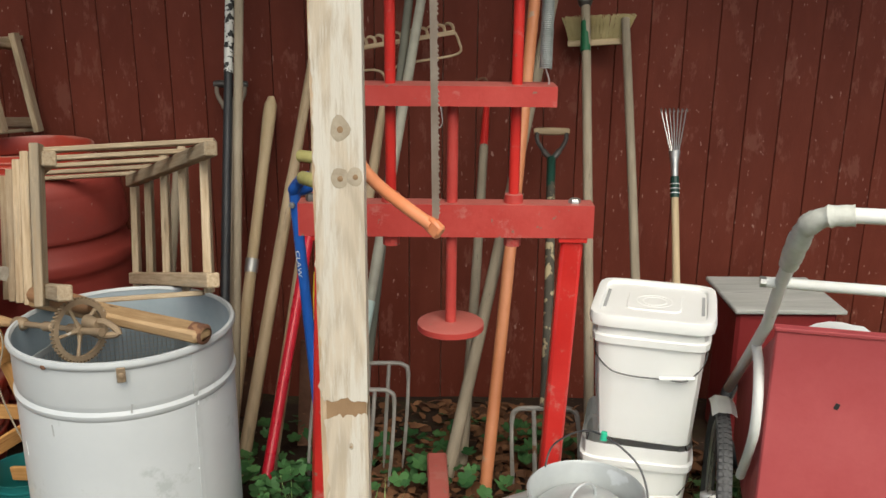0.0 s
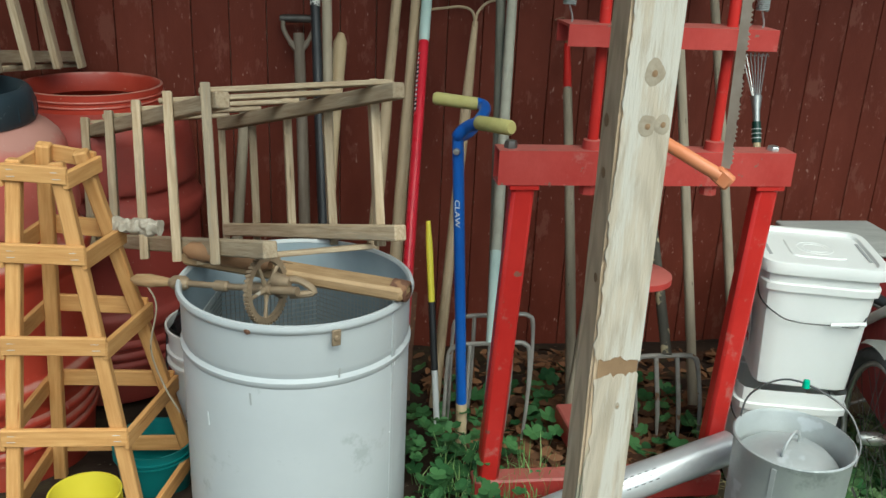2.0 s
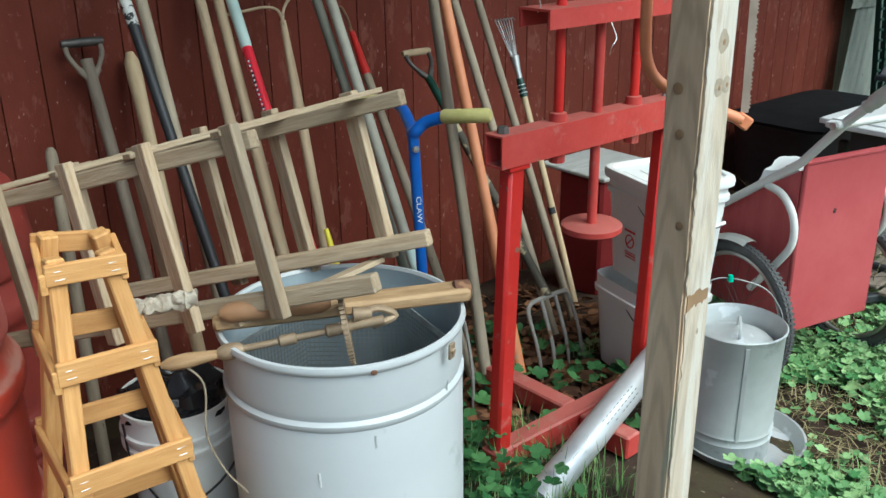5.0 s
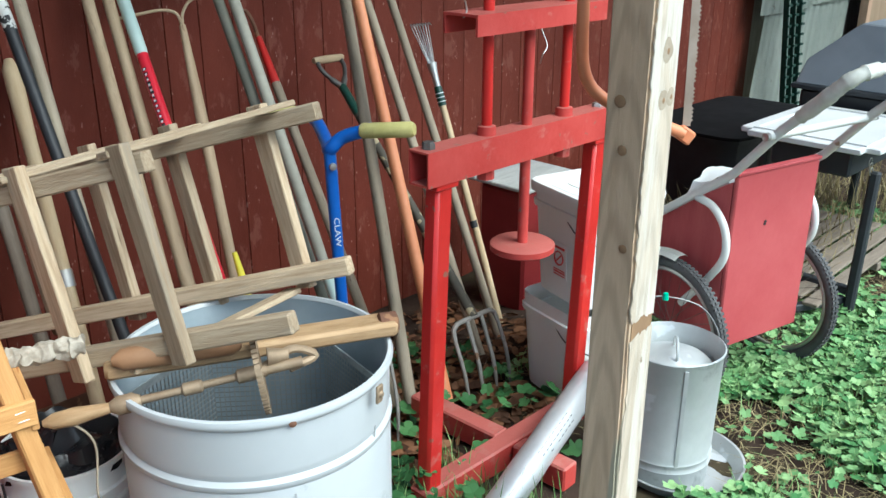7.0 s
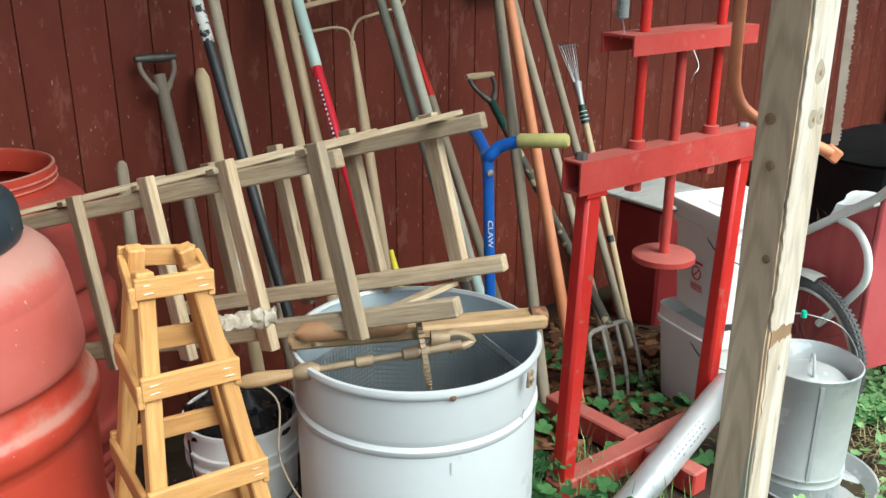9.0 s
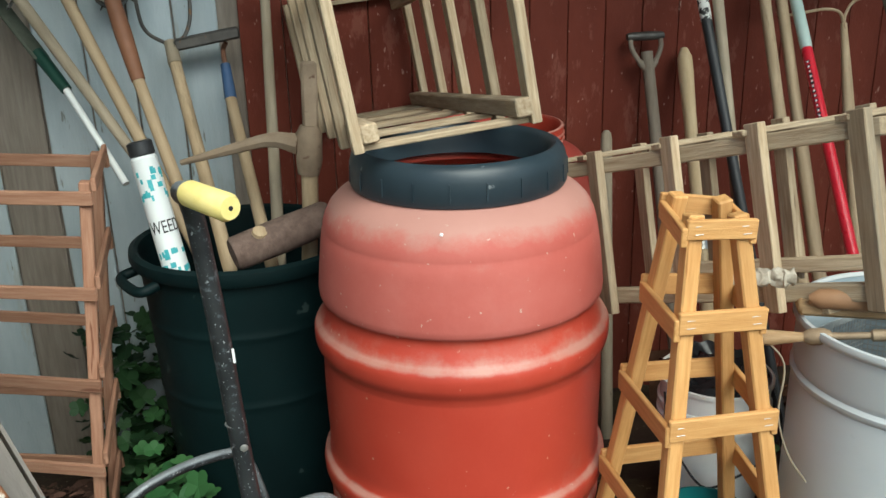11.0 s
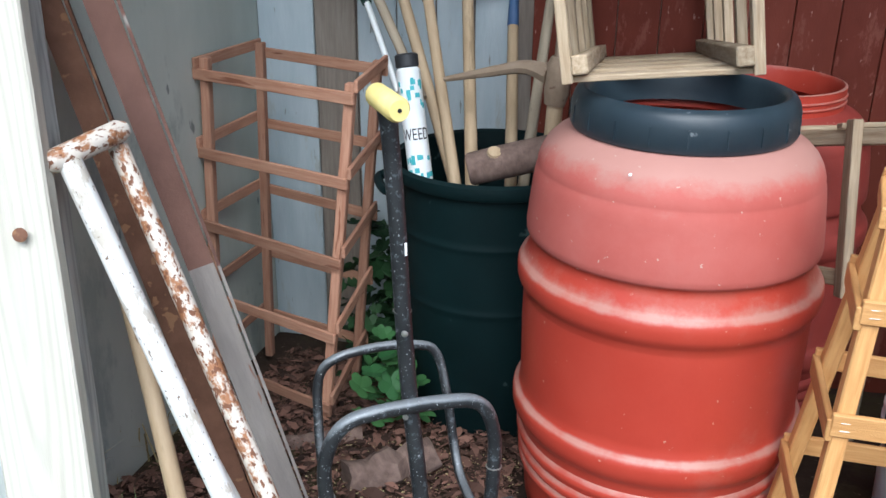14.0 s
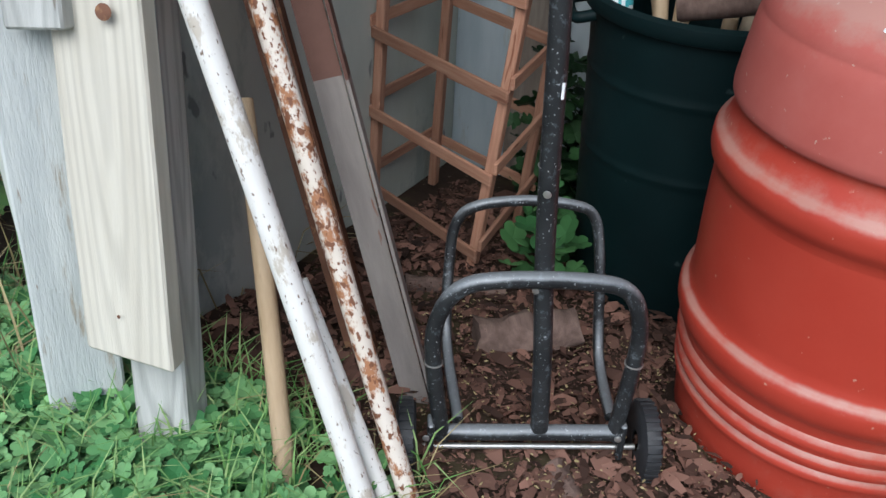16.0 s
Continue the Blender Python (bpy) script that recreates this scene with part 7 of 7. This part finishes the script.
thin = lambda x, y: max(0.04, min(1.0, 0.62 + 1.9 * noise.noise(V(x * 2.6, y * 2.6, 5.0))))
patch = lambda x, y, s=2.2, o=0.0: max(0.0, min(1.0, 0.75 + 1.1 * noise.noise(V(x * s, y * s, o))))
edge = lambda d, x, y: max(0.0, min(1.0, d / 0.45 + 0.9 * noise.noise(V(x * 3, y * 3, 2.0))))
right_side = lambda x, y: thin(x, y) * edge(y - 0.75, x, y) * edge(3.15 - x, x, y) * (1.0 if x > 0.42 or y < 1.95 else 0.0)
spots = []
for x, y in region(15000, 0.2, 3.0, 1.0, 2.5, right_side):
    spots.append((put(x, y, R0.uniform(0.006, 0.055)), R0.uniform(0.007, 0.024), R0.uniform(-0.6, 0.6), R0.uniform(0, 6.28)))
scatter("ground_ivy", "low green ground ivy around the cart", M_IVY, spots, lobed)
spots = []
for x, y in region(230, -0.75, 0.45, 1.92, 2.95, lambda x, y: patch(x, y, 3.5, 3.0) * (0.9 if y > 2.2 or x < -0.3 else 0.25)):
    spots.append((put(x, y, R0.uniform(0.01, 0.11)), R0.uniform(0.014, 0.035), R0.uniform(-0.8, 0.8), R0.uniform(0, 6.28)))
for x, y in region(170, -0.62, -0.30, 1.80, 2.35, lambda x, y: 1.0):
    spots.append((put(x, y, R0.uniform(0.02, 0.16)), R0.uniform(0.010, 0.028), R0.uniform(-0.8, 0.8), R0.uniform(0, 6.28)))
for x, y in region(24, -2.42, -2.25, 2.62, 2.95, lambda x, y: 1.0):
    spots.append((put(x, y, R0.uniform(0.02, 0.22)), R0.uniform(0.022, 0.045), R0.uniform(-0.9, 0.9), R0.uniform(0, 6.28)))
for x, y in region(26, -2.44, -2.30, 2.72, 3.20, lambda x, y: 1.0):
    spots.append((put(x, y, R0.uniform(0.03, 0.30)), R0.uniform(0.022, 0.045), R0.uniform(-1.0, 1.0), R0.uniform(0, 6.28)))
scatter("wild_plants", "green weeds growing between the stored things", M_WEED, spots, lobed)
# weeds coloured for deep shade, which also darken the boards behind them
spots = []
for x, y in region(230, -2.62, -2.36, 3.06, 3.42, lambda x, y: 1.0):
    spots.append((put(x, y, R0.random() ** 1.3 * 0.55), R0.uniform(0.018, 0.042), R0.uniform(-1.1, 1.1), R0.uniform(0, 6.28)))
scatter("corner_weeds", "leafy weeds behind the bin, corner shade put into their dark colour", M_SHADE_LEAF, spots, lobed)
spots = []
for x, y in region(8000, -3.4, -2.28, 0.95, 1.86, lambda x, y: patch(x, y, 3.0, 7.0) * edge(y - 0.75, x, y) * edge(x + 3.55, x, y) * (1.0 if x < -2.45 or y < 1.72 else 0.15)):
    spots.append((put(x, y, R0.uniform(0.004, 0.075)), R0.uniform(0.009, 0.024), R0.uniform(-0.7, 0.7), R0.uniform(0, 6.28)))
scatter("clover_patch", "low green leafy weeds at the board ends", M_CLOVER, spots, lobed)
spots = []
for x, y in region(2800, -3.5, -2.2, 0.9, 1.92, lambda x, y: edge(y - 0.7, x, y) * edge(x + 3.65, x, y) * (1.0 if x < -2.4 else 0.5)):
    spots.append((put(x, y), R0.uniform(0.05, 0.17), R0.uniform(0.03, 0.16), R0.uniform(0, 6.28), 0.0022))
for x, y in region(9000, 0.2, 3.0, 0.9, 2.5, right_side):
    spots.append((put(x, y), R0.uniform(0.03, 0.10), R0.uniform(0.01, 0.07), R0.uniform(0, 6.28), 0.0020))
for x, y in region(420, -0.65, -0.1, 1.78, 2.2, lambda x, y: 1.0):
    spots.append((put(x, y), R0.uniform(0.05, 0.17), R0.uniform(0.01, 0.07), R0.uniform(0, 6.28), 0.0018))
scatter("grass", "green grass blades in tufts", M_GRASS, spots, blade)
spots = []
for x, y in region(1500, 1.4, 3.6, 2.0, 3.0, lambda x, y: 1.0):
    spots.append((put(x, y), R0.uniform(0.06, 0.32), R0.uniform(0.05, 0.22), R0.uniform(0, 6.28), 0.0025))
for x, y in region(700, -3.3, -2.2, 0.95, 1.9, lambda x, y: 1.0):
    spots.append((put(x, y), R0.uniform(0.04, 0.13), R0.uniform(0.05, 0.18), R0.uniform(0, 6.28), 0.0016))
for x, y in region(3200, 0.3, 3.0, 1.0, 2.5, lambda x, y: 1.05 - thin(x, y)):
    spots.append((put(x, y, 0.004), R0.uniform(0.006, 0.05), R0.uniform(0.04, 0.14), R0.uniform(0, 6.28), 0.0016))
for x, y in region(800, -3.9, -2.85, 1.2, 2.6, lambda x, y: 1.0):
    spots.append((put(x, y), R0.uniform(0.06, 0.3), R0.uniform(0.05, 0.2), R0.uniform(0, 6.28), 0.0025))
scatter("dry_grass", "dry straw-coloured grass", M_DRYGRASS, spots, blade)
spots = []
for x, y in region(1500, -0.35, 0.9, 2.2, 3.3, lambda x, y: patch(x, y, 2.5, 11.0)):
    spots.append((put(x, y, R0.uniform(0.0, 0.035)), R0.uniform(0.018, 0.04), R0.uniform(-0.8, 0.8), R0.uniform(0, 6.28)))
scatter("dead_leaves", "brown dead leaves piled behind the press", M_DEADLEAF, spots, chip, "leaves")
spots = []
for x, y in region(17000, -2.85, -1.7, 1.9, 3.3, lambda x, y: 1.0):
    spots.append((put(x, y, R0.uniform(0.0, 0.03)), R0.random() ** 8 * 0.028 + 0.0035, R0.uniform(-0.6, 0.6), R0.uniform(0, 6.28)))
scatter("bark_mulch", "reddish brown bark chips and leaf litter", M_MULCH, spots, chip, "mulch")
spots = []
for x, y in region(1100, -2.5, -1.75, 1.85, 2.6, lambda x, y: 1.0):
    spots.append((put(x, y, R0.uniform(0.012, 0.034)), R0.uniform(0.002, 0.005), R0.uniform(-0.5, 0.5), R0.uniform(0, 6.28)))
scatter("seed_husks", "pale scattered seed husks and crumbs", M_DRYGRASS, spots, chip, "litter")
spots = []
for k in range(2600):
    x, y = R0.uniform(-4.6, -3.1), R0.uniform(1.3, 3.4)
    h = R0.random() ** 0.7 * (0.35 + 0.25 * noise.noise(V(x * 2, y * 2, 0)))
    spots.append((put(x, y, h), R0.uniform(0.014, 0.036), R0.uniform(-0.9, 0.9), R0.uniform(0, 6.28)))
scatter("undergrowth", "green leafy undergrowth beside the shed", M_BUSH, spots, lobed)
